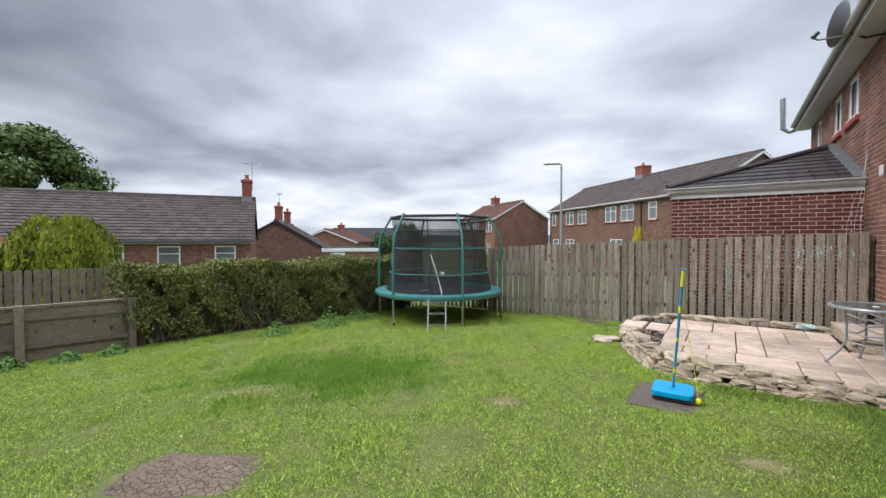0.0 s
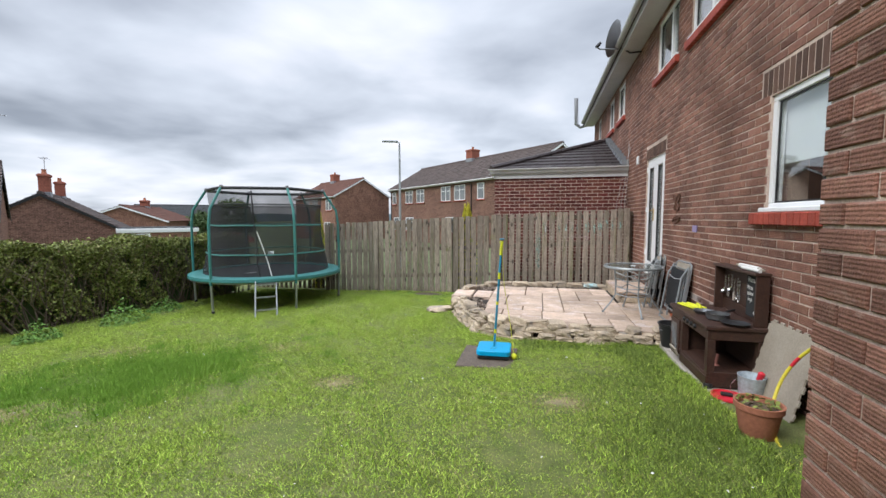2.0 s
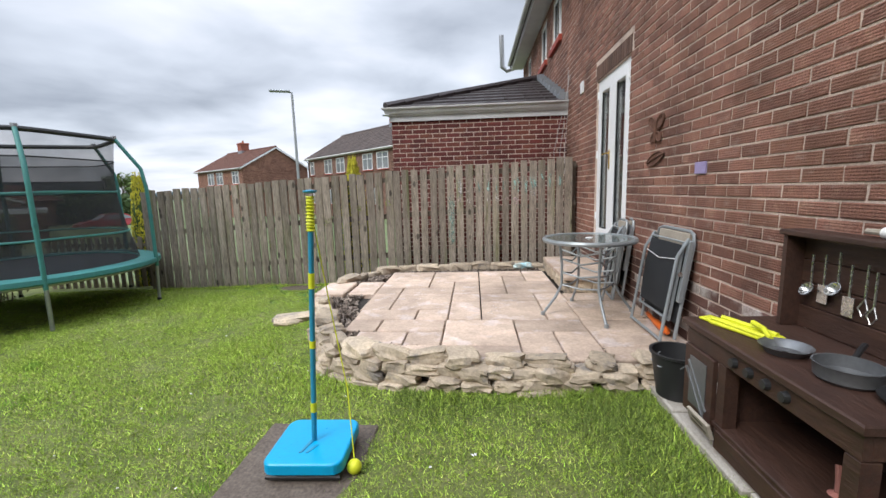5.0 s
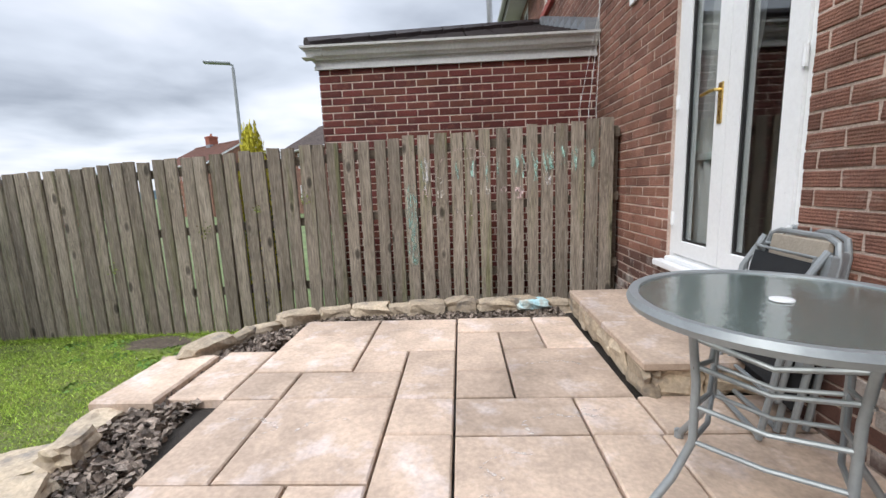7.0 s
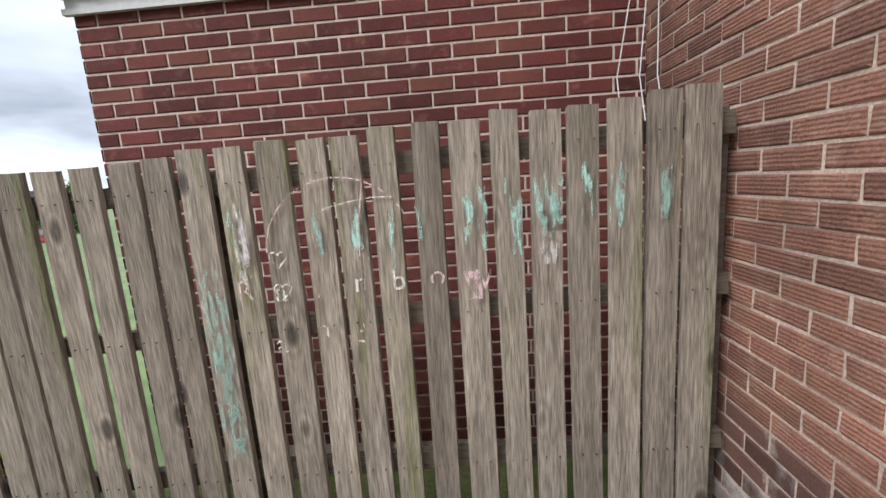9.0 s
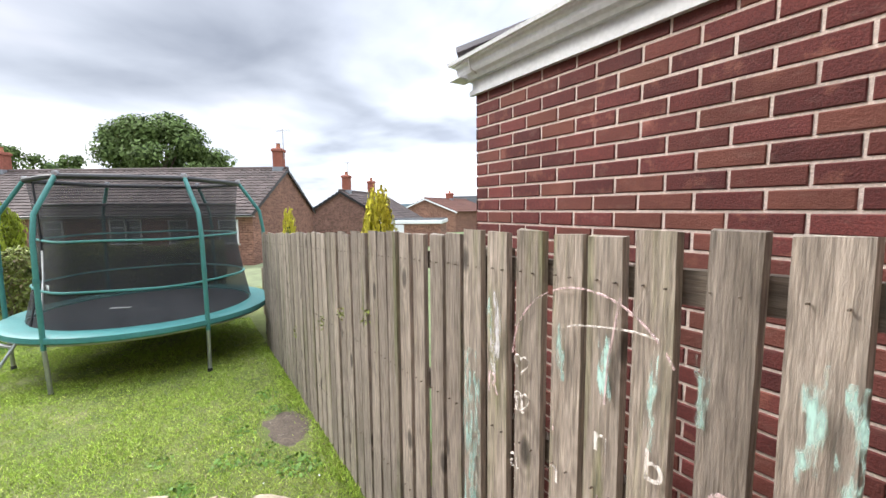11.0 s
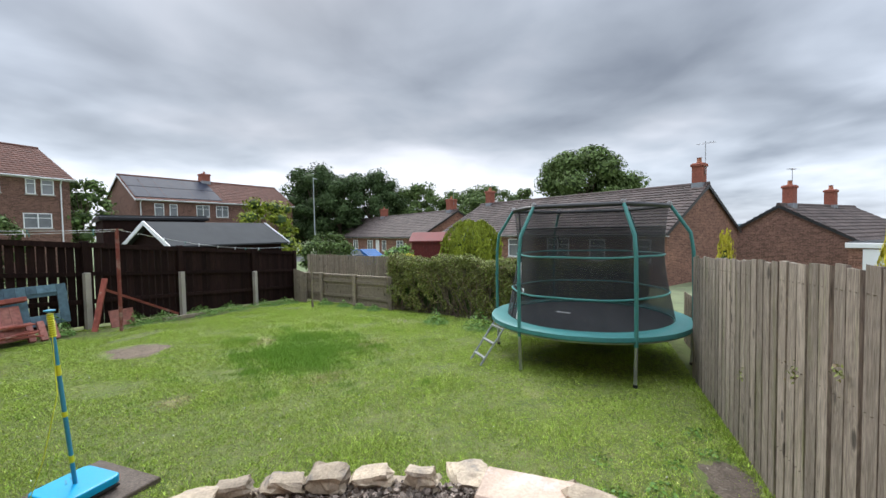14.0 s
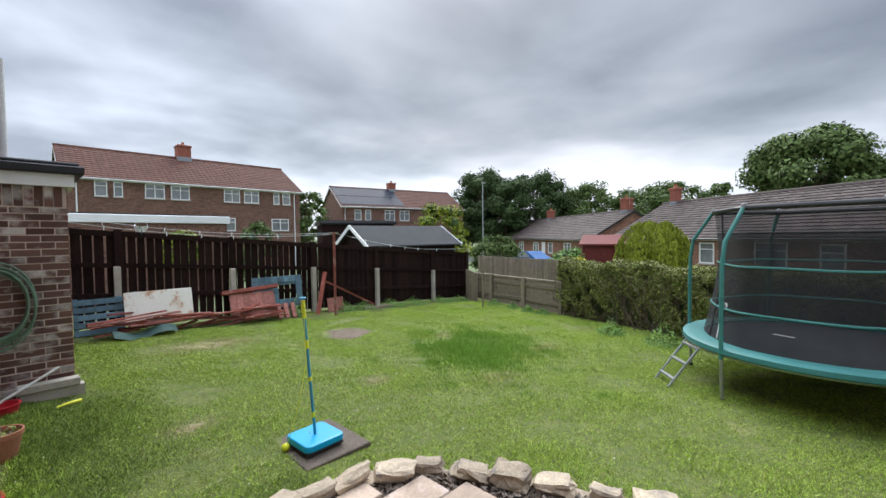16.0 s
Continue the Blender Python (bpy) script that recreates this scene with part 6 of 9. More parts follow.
def tiles(line, n):
    """Courses of roof tiles with a step between courses and a roll on each tile."""
    a0, b0 = line(0)
    L = (b0 - a0).length
    cols = int(L / 0.34)
    s = Shape()
    for k in range(n):
        a, b = line(k / n)
        c, d = line((k + 1) / n)
        for j in range(cols):
            f0, f1 = j / cols, (j + 1) / cols
            fm = f0 + (f1 - f0) * 0.35
            p = [a.lerp(b, f0) + Vector((0, 0, 0.045)), a.lerp(b, fm) + Vector((0, 0, 0.075)), a.lerp(b, f1) + Vector((0, 0, 0.045))]
            q = [c.lerp(d, f0) + Vector((0, 0, 0.0)), c.lerp(d, fm) + Vector((0, 0, 0.03)), c.lerp(d, f1) + Vector((0, 0, 0.0))]
            lo = [v - Vector((0, 0, 0.06)) for v in p]
            s.add(p + q + lo, [(0, 1, 4, 3), (1, 2, 5, 4), (6, 7, 1, 0), (7, 8, 2, 1)])
    return s


M_CHIM = material("chimney_brick", (0.30, 0.105, 0.07), (0.23, 0.08, 0.055), 2, 0.25, 14, 0.85, bump=0.3)

dwelling("bungalow", "low brick bungalow with a dark tiled roof and red chimneys", (-27.0, -3.0), (-18.49, 10.6), 8.3, -1.2, 1.72, 3.9, M_FARBRICK, M_TILE,
         [(14.6, 0.35, 0.75, 0.95, 1), (12.4, 0.35, 0.75, 0.95, 1), (9.8, 0.35, 1.3, 1.0, 2), (6.9, 0.35, 0.75, 0.95, 1), (4.0, 0.35, 1.3, 1.0, 2), (1.2, 0.35, 0.75, 0.95, 1)],
         [(15.72, 4.1, 4.98, 0.48), (1.0, 4.1, 4.95, 0.5)], 16, 0.12, "row of bungalows", pipe=(10.6,))
dwelling("bungalow", "brown brick bungalow gable with a red chimney", (-24.7, 20.0), (-32.2, 26.6), 7.0, -1.2, 0.95, 3.0, M_FARBRICK2, M_TILE,
         [(2.0, -0.2, 1.0, 0.9, 1)], [(0.9, 3.4, 4.15, 0.5), (6.5, 3.5, 4.1, 0.5)], 12, 0.12, "row of bungalows")
dwelling("bungalow", "far brick bungalow with dark roof, beyond a parked car", (-47.5, -27.5), (-32.5, -7.0), 8.0, -1.0, 1.55, 3.85, M_FARBRICK, M_TILE,
         [(20.5, 0.0, 1.3, 1.0, 2), (17.0, 0.0, 0.9, 1.0, 1), (13.0, 0.0, 1.4, 1.0, 2), (8.5, 0.0, 1.4, 1.0, 2)], [(24.4, 4.0, 5.0, 0.75), (9.0, 4.0, 4.9, 0.75)], 14, 0.12, "row of bungalows", door=((15.3, -0.9, 0.9, 2.0),))
dwelling("terrace_house", "two-storey brown brick terrace with dark tiled roof", (-15.6, 42.3), (-1.2, 28.9), 8.0, -1.0, 4.72, 7.05, M_FARBRICK2, M_TILE,
         [(0.5, 3.1, 0.7, 1.15, 1), (3.4, 3.1, 1.3, 1.15, 2), (5.6, 3.1, 1.3, 1.15, 2), (9.9, 3.1, 1.3, 1.15, 2), (11.9, 3.1, 1.4, 1.15, 2), (15.0, 3.1, 0.7, 1.15, 1), (17.5, 3.1, 1.3, 1.15, 2), (3.4, 0.4, 1.4, 1.2, 2), (0.8, 0.4, 1.0, 1.2, 1), (10.6, 0.4, 1.4, 1.2, 2)],
         [(9.2, 4.0, 8.0, 0.9)], 14, 0.2, "", pipe=(0.15, 14.2))
dwelling("terrace_house", "two-storey brick house with a red tiled roof", (-29.5, 45.9), (-21.2, 40.3), 7.0, -1.5, 4.05, 6.0, M_FARBRICK, M_TILE_RED,
         [(2.6, 2.5, 1.3, 1.1, 2), (4.6, 2.5, 1.3, 1.1, 2), (8.0, 2.5, 1.2, 1.1, 2), (2.6, 0.0, 1.3, 1.1, 2), (7.6, 0.0, 1.2, 1.1, 2)], [(3.6, 3.5, 6.95, 0.85)], 12, 0.15)
dwelling("brick_house", "long two-storey brick semi with red tiled roof", (-0.92, -27.0), (-16.57, -27.0), 8.0, -0.7, 6.1, 8.5, M_FARBRICK2, M_TILE_RED,
         [(1.54, 4.86, 0.55, 0.9, 1), (2.53, 4.86, 0.38, 0.9, 1), (4.25, 4.86, 1.05, 0.9, 2), (5.8, 4.86, 1.07, 0.9, 2), (9.37, 4.86, 1.08, 0.9, 2), (10.9, 4.86, 1.07, 0.9, 2), (13.3, 4.86, 0.4, 0.9, 1), (14.1, 4.86, 0.58, 0.9, 1), (9.46, 2.6, 0.6, 0.9, 1), (13.1, 2.6, 1.4, 0.9, 2), (4.0, 2.4, 1.2, 1.1, 2)],
         [(7.6, 4.0, 9.6, 0.95)], 14, 0.2, pipe=(0.6, 15.1))
dwelling("brick_house", "two-storey brick house with solar panels on a dark roof", (-24.3, -32.2), (-40.6, -28.4), 7.6, -0.8, 5.55, 7.95, M_FARBRICK2, M_TILE_RED,
         [(1.5, 3.9, 0.7, 1.1, 1), (2.8, 3.9, 0.6, 1.1, 1), (5.3, 3.9, 1.2, 1.1, 2), (7.3, 3.9, 1.2, 1.1, 2), (11.4, 3.9, 1.4, 1.1, 2), (5.4, 1.2, 1.3, 1.1, 2)], [(8.0, 3.8, 8.9, 0.9)], 12, 0.2, panels=(-0.1, 8.0, 0.06, 0.95), pipe=(0.3,))
dwelling("terrace_house", "far brick house with an orange tiled roof", (-46.0, 37.5), (-40.0, 28.0), 7.0, -2.0, 1.4, 2.75, M_FARBRICK, M_TILE_RED, [(2.0, 0.2, 1.3, 0.9, 2), (6.0, 0.2, 1.3, 0.9, 2)], [(5.0, 3.5, 3.5, 0.7)], 8, 0.15)
dwelling("terrace_house", "far grey-roofed brick house at the edge of the estate", (-48.5, 40.0), (-41.0, 46.0), 7.0, -2.0, 1.75, 3.3, M_FARBRICK2, M_FELT, [(1.5, 0.6, 1.0, 0.7, 2), (5.5, 0.6, 1.0, 0.7, 2)], [], 8, 0.15)


def low_building(name, label, p0, p1, depth, base, top, wall_mt, edge_mt, category, edge=0.3):
    """A flat-roofed building with a deep edge board."""
    u = Vector((p1[0] - p0[0], p1[1] - p0[1]))
    L = u.length
    b = thing(name, label, category, Matrix.Translation((p0[0], p0[1], 0)) @ Matrix.Rotation(math.atan2(u.y, u.x), 4, "Z"))
    part("wall", Shape().box(0, L, 0, depth, base, top - edge), wall_mt, b)
    part("edge_board", Shape().slab(-0.1, L + 0.1, -0.1, depth + 0.1, top - edge, top, 0.02), edge_mt, b)
    part("roof", Shape().box(-0.05, L + 0.05, -0.05, depth + 0.05, top, top + 0.05), M_FELT, b)
    return b


g = low_building("garage", "brick garage with a deep white roof edge", (2.5, -12), (-5.36, -12), 3.5, -0.7, 2.88, M_FARBRICK2, M_UPVC, "garage", 0.32)
low_building("garden_shed", "flat-roofed black timber shed", (-7.0, -6.6), (-9.6, -5.4), 2.4, -0.7, 2.5, M_DARKWOOD, M_BLACKPAINT, "shed", 0.12)
w = low_building("garage", "low flat-roofed building with white doors and fascia", (-23.6, 18.9), (-21.2, 22.0), 4.0, -1.2, 1.0, M_FARBRICK, M_UPVC, "garage", 0.25)
part("door", Shape().slab(0.5, 1.5, -0.05, 0, -1.0, 0.7, 0.01), M_UPVC, w)

rsd = thing("garden_shed", "dark red painted timber shed with a low felt roof", "shed", Matrix.Translation((-14.3, 0.6, 0)) @ Matrix.Rotation(radians(105), 4, "Z"))
part("wall", Shape().box(0, 1.6, 0, 1.8, -1.0, 1.45), M_REDSHED, rsd)
for k in range(13):
    for y_ in (-0.015, 1.8):
        part("board", Shape().slab(k * 0.123 + 0.004, k * 0.123 + 0.117, y_, y_ + 0.015, -0.9, 1.44, 0.003), M_REDSHED, rsd)
part("roof", Shape().add([(-0.12, -0.12, 1.42), (1.72, -0.12, 1.42), (1.72, 0.9, 1.78), (-0.12, 0.9, 1.78), (1.72, 1.92, 1.42), (-0.12, 1.92, 1.42), (-0.12, -0.12, 1.48), (1.72, -0.12, 1.48), (1.72, 0.9, 1.84), (-0.12, 0.9, 1.84), (1.72, 1.92, 1.48), (-0.12, 1.92, 1.48)],
                           [(3, 2, 1, 0), (2, 3, 5, 4), (6, 7, 8, 9), (9, 8, 10, 11), (0, 1, 7, 6), (4, 5, 11, 10), (1, 2, 8, 7), (2, 4, 10, 8), (3, 0, 6, 9), (5, 3, 9, 11)]), M_REDSHED, rsd)

# black shed with white barge boards behind the dark fence
bs = thing("garden_shed", "black timber shed with grey felt roof and white barge boards", "shed", Matrix.Translation((-7.3, -3.9, 0)) @ Matrix.Rotation(radians(173), 4, "Z"))
SL, SW, SE, SR = 3.9, 2.3, 1.62, 2.24
part("wall", Shape().box(0, SL, 0, SW, -0.6, SE).add([(0, 0, SE), (0, SW, SE), (0, SW / 2, SR), (SL, 0, SE), (SL, SW, SE), (SL, SW / 2, SR)], [(0, 2, 1), (3, 4, 5)]), M_DARKWOOD, bs)
for y0, y1 in ((-0.2, SW / 2), (SW + 0.2, SW / 2)):
    z0 = SE - 0.11
    q = [(-0.2, y0, z0), (SL + 0.2, y0, z0), (SL + 0.2, y1, SR + 0.02), (-0.2, y1, SR + 0.02)]
    part("roof", Shape().add(q + [(x_, y_, z_ + 0.05) for x_, y_, z_ in q], [(0, 1, 2, 3), (7, 6, 5, 4), (0, 4, 5, 1), (1, 5, 6, 2), (3, 7, 4, 0)]), M_FELT, bs)
    for xx in (-0.22, SL + 0.22):
        part("barge_board", Shape().beam((xx, y0, z0 + 0.0), (xx, y1, SR + 0.03), 0.025, 0.13), M_UPVC, bs, "white barge board")


# ---- street lamps ----
def street_lamp(x, y, base, top, heading, mt, label):
    s = thing("street_lamp", label, "street lamp", Matrix.Translation((x, y, base)) @ Matrix.Rotation(heading, 4, "Z"))
    h = top - base
    part("post", Shape().tube([(0, 0, 0), (0, 0, 1.2), (0, 0, 1.21), (0, 0, h - 0.1)], [0.08, 0.08, 0.055, 0.04], 10), mt, s, "", True)
    part("arm", Shape().tube([(0, 0, h - 0.12), (0, 0, h - 0.02), (0.08, 0, h), (0.25, 0, h + 0.01)], 0.03, 8), mt, s, "", True)
    part("head", Shape().slab(0.05, 0.75, -0.09, 0.09, h - 0.01, h + 0.06, 0.02), mt, s, "flat lamp head")
    return s


street_lamp(-5.97, 17.46, -0.7, 4.9, radians(200), M_LAMPPOST, "grey steel street lamp with a flat head")
street_lamp(-28.65, -15.6, -0.8, 6.75, radians(200), M_LAMPPOST, "tall grey street lamp before dark trees")


# ---- trees and shrubs ----
def tree(x, y, base, h, r, seed, leaf_mt, leaf=0.30, n=7000, trunk=0.25, low=0.3, label="broad leafy tree with an uneven crown", name="tree", squash=0.75):
    """A trunk that tapers and forks, and a crown of leaf clumps with gaps."""
    g = np.random.default_rng(seed)
    t = thing(name, label, "tree", Matrix.Translation((x, y, base)))
    tr = Shape().tube([(0, 0, -0.3), (0.02 * h, 0, h * 0.2), (0, 0.02 * h, h * 0.45), (0, 0, h * 0.8)], [trunk, trunk * 0.75, trunk * 0.5, trunk * 0.12], 8)
    cl = []
    for k in range(64):
        u = g.random()
        zz = h * (low + (0.97 - low) * u)
        env = r * math.sqrt(max(0.05, 1 - ((u - 0.42) / 0.62) ** 2))
        a, rr = g.uniform(0, 6.28), env * math.sqrt(g.uniform(0.25, 1))
        cl.append((rr * math.cos(a), rr * math.sin(a), zz, r * g.uniform(0.15, 0.34)))
        if k % 3 == 0:
            tr.tube([(0, 0, zz * 0.55), (rr * 0.5 * math.cos(a), rr * 0.5 * math.sin(a), zz * 0.8), (rr * math.cos(a), rr * math.sin(a), zz)], [trunk * 0.35, trunk * 0.2, 0.02], 5)
    part("trunk", tr, M_TWIG, t)
    cl = np.array(cl)
    pick = g.integers(0, len(cl), n)
    d = g.normal(0, 1, (n, 3))
    d /= np.linalg.norm(d, axis=1)[:, None]
    rad = cl[pick, 3:4] * g.uniform(0.55, 1.22, (n, 1))
    c = cl[pick, :3] + d * rad * np.array([1, 1, squash])
    part("crown", leaf_cloud("crown", c, d + np.array([0, 0, 0.4]), leaf, g, 0.5), leaf_mt, t, kind="stuff")
    # dark lumps within the clumps paint the shade seen through the crown's gaps
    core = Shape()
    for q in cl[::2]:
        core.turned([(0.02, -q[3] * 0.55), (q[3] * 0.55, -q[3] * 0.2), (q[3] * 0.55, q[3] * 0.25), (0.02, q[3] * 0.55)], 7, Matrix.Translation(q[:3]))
    part("inner_foliage", core, M_LEAF_DARK_AND_SHADE, t, kind="stuff")
    return t


for i, (x, y, h, r, mt, n) in enumerate([(-42.5, 6.6, 10.6, 4.6, M_LEAF_TREE, 26000), (-46.0, -29.0, 12.2, 4.9, M_LEAF_DARK_AND_SHADE, 14000), (-50.5, -23.0, 11.6, 4.8, M_LEAF_DARK_AND_SHADE, 14000), (-55.0, -17.5, 10.0, 4.5, M_LEAF_TREE, 9000),
                                          (-60.5, -12.5, 9.4, 4.6, M_LEAF_TREE, 9000), (-57.0, -7.0, 9.2, 4.2, M_LEAF_TREE, 9000), (-46.5, -25.5, 10.5, 4.0, M_LEAF_DARK_AND_SHADE, 9000), (-66.0, -3.5, 10.0, 2.2, M_LEAF_TREE, 3000), (-62.0, 14.0, 6.5, 4.0, M_LEAF_TREE, 5000), (-50.0, -32.0, 11.0, 5.0, M_LEAF_DARK_AND_SHADE, 9000)]):
    tree(x, y, -1.2, h, r, 200 + i, mt, 0.30, int(n * 1.8), 0.35, 0.22)
tree(-16.3, -9.0, -0.7, 4.4, 1.7, 231, M_LEAF_CON, 0.16, 5000, 0.1, 0.2, "young yellow-green leafy tree")
tree(-15.1, -4.1, -0.7, 2.55, 1.2, 232, M_LEAF_TREE, 0.13, 5000, 0.08, 0.15, "rounded dark green shrub beyond the hedge", "shrub")
tree(-12.9, 0.6, -0.7, 2.0, 0.9, 233, M_LEAF_WEED, 0.11, 4000, 0.06, 0.1, "light green garden shrub with yellow tips", "shrub")
tree(-12.6, 1.2, -0.7, 1.75, 0.5, 234, M_LEAF_YEL, 0.09, 2000, 0.04, 0.3, "small yellow-tipped shrub beside the sheds", "shrub")
tree(-6.3, -11.1, -0.7, 3.3, 0.8, 235, M_LEAF_TREE, 0.12, 3500, 0.06, 0.2, "dark clipped shrub behind the dark fence", "shrub")
tree(-3.2, -10.8, -0.7, 3.0, 0.7, 236, M_LEAF_CON, 0.12, 1800, 0.05, 0.5, "light green climbing shrub on a wall", "shrub")
tree(-21.2, -38.0, -0.8, 7.4, 2.2, 237, M_LEAF_TREE, 0.3, 4000, 0.15, 0.3)
tree(-18.0, -28.5, -0.8, 7.0, 2.0, 238, M_LEAF_TREE, 0.3, 3000, 0.15, 0.3)
tree(-38.0, 42.0, -2.0, 4.0, 4.0, 239, M_LEAF_DARK_AND_SHADE, 0.35, 6000, 0.2, 0.1)
tree(-43.0, 51.0, -2.0, 6.2, 3.0, 240, M_LEAF_TREE, 0.35, 4000, 0.2, 0.2)


def conifer(x, y, base, h, r, seed, mt, label, n=6000, leaf=0.09, taper=0.35, power=0.5):
    """An upright conifer of feathery sprays: a fat column with a ragged top."""
    g = np.random.default_rng(seed)
    t = thing("conifer", label, "conifer", Matrix.Translation((x, y, base)))
    part("trunk", Shape().tube([(0, 0, -0.2), (0, 0, h * 0.85)], [0.06 * r + 0.02, 0.01], 6), M_TWIG, t)
    u = g.random(n)
    a = g.uniform(0, 6.28, n)
    env = r * np.minimum(1.0, (1.05 - u) / taper) ** power * (1 + 0.10 * np.sin(a * 7 + u * 5) + 0.07 * np.sin(a * 13 + 2))
    rr = env * (1 - np.abs(g.normal(0, 0.10, n)))
    z = h * u * (1 + 0.02 * np.sin(a * 5 + 1)) + g.normal(0, 0.03, n)
    c = np.column_stack([rr * np.cos(a), rr * np.sin(a), z])
    nn = np.column_stack([np.cos(a), np.sin(a), 0.1 + 0 * a])
    v = leaf_cloud("sprays", c, nn, leaf, g, 0.5)
    co = np.empty(len(v.vertices) * 3, np.float32)
    v.vertices.foreach_get("co", co)
    co = co.reshape(-1, 4, 3)
    mid = co.mean(1, keepdims=True)
    co = (co - mid) * np.array([0.7, 0.7, 1.7]) + mid
    v.vertices.foreach_set("co", co.astype(np.float32).ravel())
    part("sprays", v, mt, t, kind="stuff")
    # dark inner body: shade behind the sprays, put in as colour
    part("inner_foliage", Shape().turned([(r * 0.6, 0.0), (r * 0.66, h * 0.35), (r * (0.62 if power < 0.8 else 0.12), h * 0.75), (0.01, h * (0.92 if power < 0.8 else 0.8))], 12), M_LEAF_DARK_AND_SHADE, t, kind="stuff")
    return t


conifer(-14.6, 3.1, -0.9, 3.1, 1.15, 301, M_LEAF_CON, "fat golden-green clipped conifer beyond the hedge", 16000, 0.10, 0.3)
conifer(-1.56, 9.33, -0.2, 2.06, 0.21, 302, M_LEAF_YEL, "small golden conifer just behind the fence", 9000, 0.03, 0.45, 0.65)
conifer(-5.35, 9.48, -0.3, 2.03, 0.2, 303, M_LEAF_YEL, "slim golden conifer behind the picket fence", 2500, 0.045, 0.8)


# ---- parked cars ----
def car(x, y, base, heading, paint, label):
    c = thing("car", label, "car", Matrix.Translation((x, y, base)) @ Matrix.Rotation(heading, 4, "Z"))
    prof = [(-2.0, 0.35), (-2.05, 0.75), (-1.6, 0.9), (-0.9, 0.98), (-0.3, 1.42), (0.9, 1.45), (1.7, 1.05), (2.0, 0.95), (2.05, 0.4)]
    n = len(prof)
    v = [(px, sy * (0.82 if pz < 1.0 else 0.66), pz) for sy in (-1, 1) for px, pz in prof]
    part("body", Shape().add(v, [tuple(range(n)), tuple(range(n, 2 * n))[::-1]] + [(i, n + i, n + (i + 1) % n, (i + 1) % n) for i in range(n)]), paint, c, "", False)
    for sy in (-1, 1):
        part("side_window", Shape().add([(-0.75, sy * 0.80, 1.02), (1.45, sy * 0.80, 1.06), (0.85, sy * 0.69, 1.38), (-0.25, sy * 0.69, 1.36)], [(0, 1, 2, 3)] if sy < 0 else [(3, 2, 1, 0)]), M_FARPANE, c)
        for px in (-1.25, 1.25):
            wh = part("wheel", Shape().turned([(0.3, -0.1), (0.32, -0.06), (0.32, 0.06), (0.3, 0.1)], 16, Matrix.Translation((px, sy * 0.76, 0.32)) @ Matrix.Rotation(radians(90), 4, "X")), M_BLACK, c)
            part("rim", Shape().turned([(0.2, -0.105), (0.2, 0.105)], 12, Matrix.Translation((px, sy * 0.76, 0.32)) @ Matrix.Rotation(radians(90), 4, "X")), M_STEEL, wh)
    part("windscreen", Shape().add([(-0.92, -0.70, 1.0), (-0.92, 0.70, 1.0), (-0.34, 0.6, 1.40), (-0.34, -0.6, 1.40)], [(3, 2, 1, 0)]), M_FARPANE, c)
    return c


car(-24.2, -8.2, -0.72, radians(70), M_CARBLUE, "blue parked car by the bungalows")
car(-28.5, 33.2, -1.25, radians(60), M_CARRED, "red parked car beyond the gardens")
tagged(part("road", Shape().box(-4, 4, -30, 30, -0.745, -0.735, Matrix.Translation((-21.5, -6, 0)) @ Matrix.Rotation(radians(-30), 4, "Z")), M_ASPHALT, None, "grey asphalt estate road"), category="road", kind="structure")

# ---- on the patio: table, folded chairs ----
def garden_table():
    t = thing("garden_table", "round garden table with rippled glass top and grey steel legs", "table", Matrix.Translation((1.34, 6.476, PZ + 0.002)))
    R, H = 0.385, 0.678
    p = part("glass_top", Shape().turned([(0.03, H - 0.008), (R - 0.02, H - 0.008), (R - 0.02, H), (0.03, H)], 48, closed=False), M_TABLEGLASS, t, "rippled grey-green glass")
    p.visible_shadow = False
    part("rim", Shape().turned([(R - 0.03, H - 0.025), (R + 0.005, H - 0.028), (R + 0.012, H - 0.01), (R + 0.004, H + 0.007), (R - 0.022, H + 0.005), (R - 0.03, H - 0.025)], 48, closed=False), M_GREYMETAL, t, "grey rim", True)
    part("parasol_ring", Shape().turned([(0.030, H + 0.002), (0.030, H + 0.006), (0.014, H + 0.008)], 16), M_UPVC, t, "white parasol hole cap")
    for k in range(4):
        a = radians(6 + 90 * k)
        c, s = math.cos(a), math.sin(a)
        pts = [((R - 0.06) * c, (R - 0.06) * s, H - 0.02), (0.255 * c, 0.255 * s, H - 0.06), (0.235 * c, 0.235 * s, 0.45), (0.235 * c, 0.235 * s, 0.27), (0.29 * c, 0.29 * s, 0.16), (0.40 * c, 0.40 * s, 0.012)]
        leg = part("leg", Shape().tube(pts, 0.012, 10), M_GREYMETAL, t, "", True)
        part("foot", Shape().turned([(0.018, 0), (0.018, 0.03)], 8, Matrix.Translation((0.40 * c, 0.40 * s, 0))), M_GREYMETAL, leg)
        b = radians(6 + 90 * (k + 1))
        for z in (0.58, 0.50, 0.38, 0.27):
            q0, q1 = Vector((0.237 * c, 0.237 * s, z)), Vector((0.237 * math.cos(b), 0.237 * math.sin(b), z))
            md = (q0 + q1) / 2 * 0.92
            part("stretcher", Shape().tube([q0, q0.lerp(md, 0.5), md, md.lerp(q1, 0.5), q1], 0.008, 8), M_GREYMETAL, t, "", True)
        part("bolt", Shape().turned([(0.009, 0), (0.006, 0.008)], 8, Matrix.Translation((0.25 * c, 0.25 * s, 0.5)) @ Matrix.Rotation(radians(90), 4, "Y")), M_STEEL, t)
    return t


garden_table()


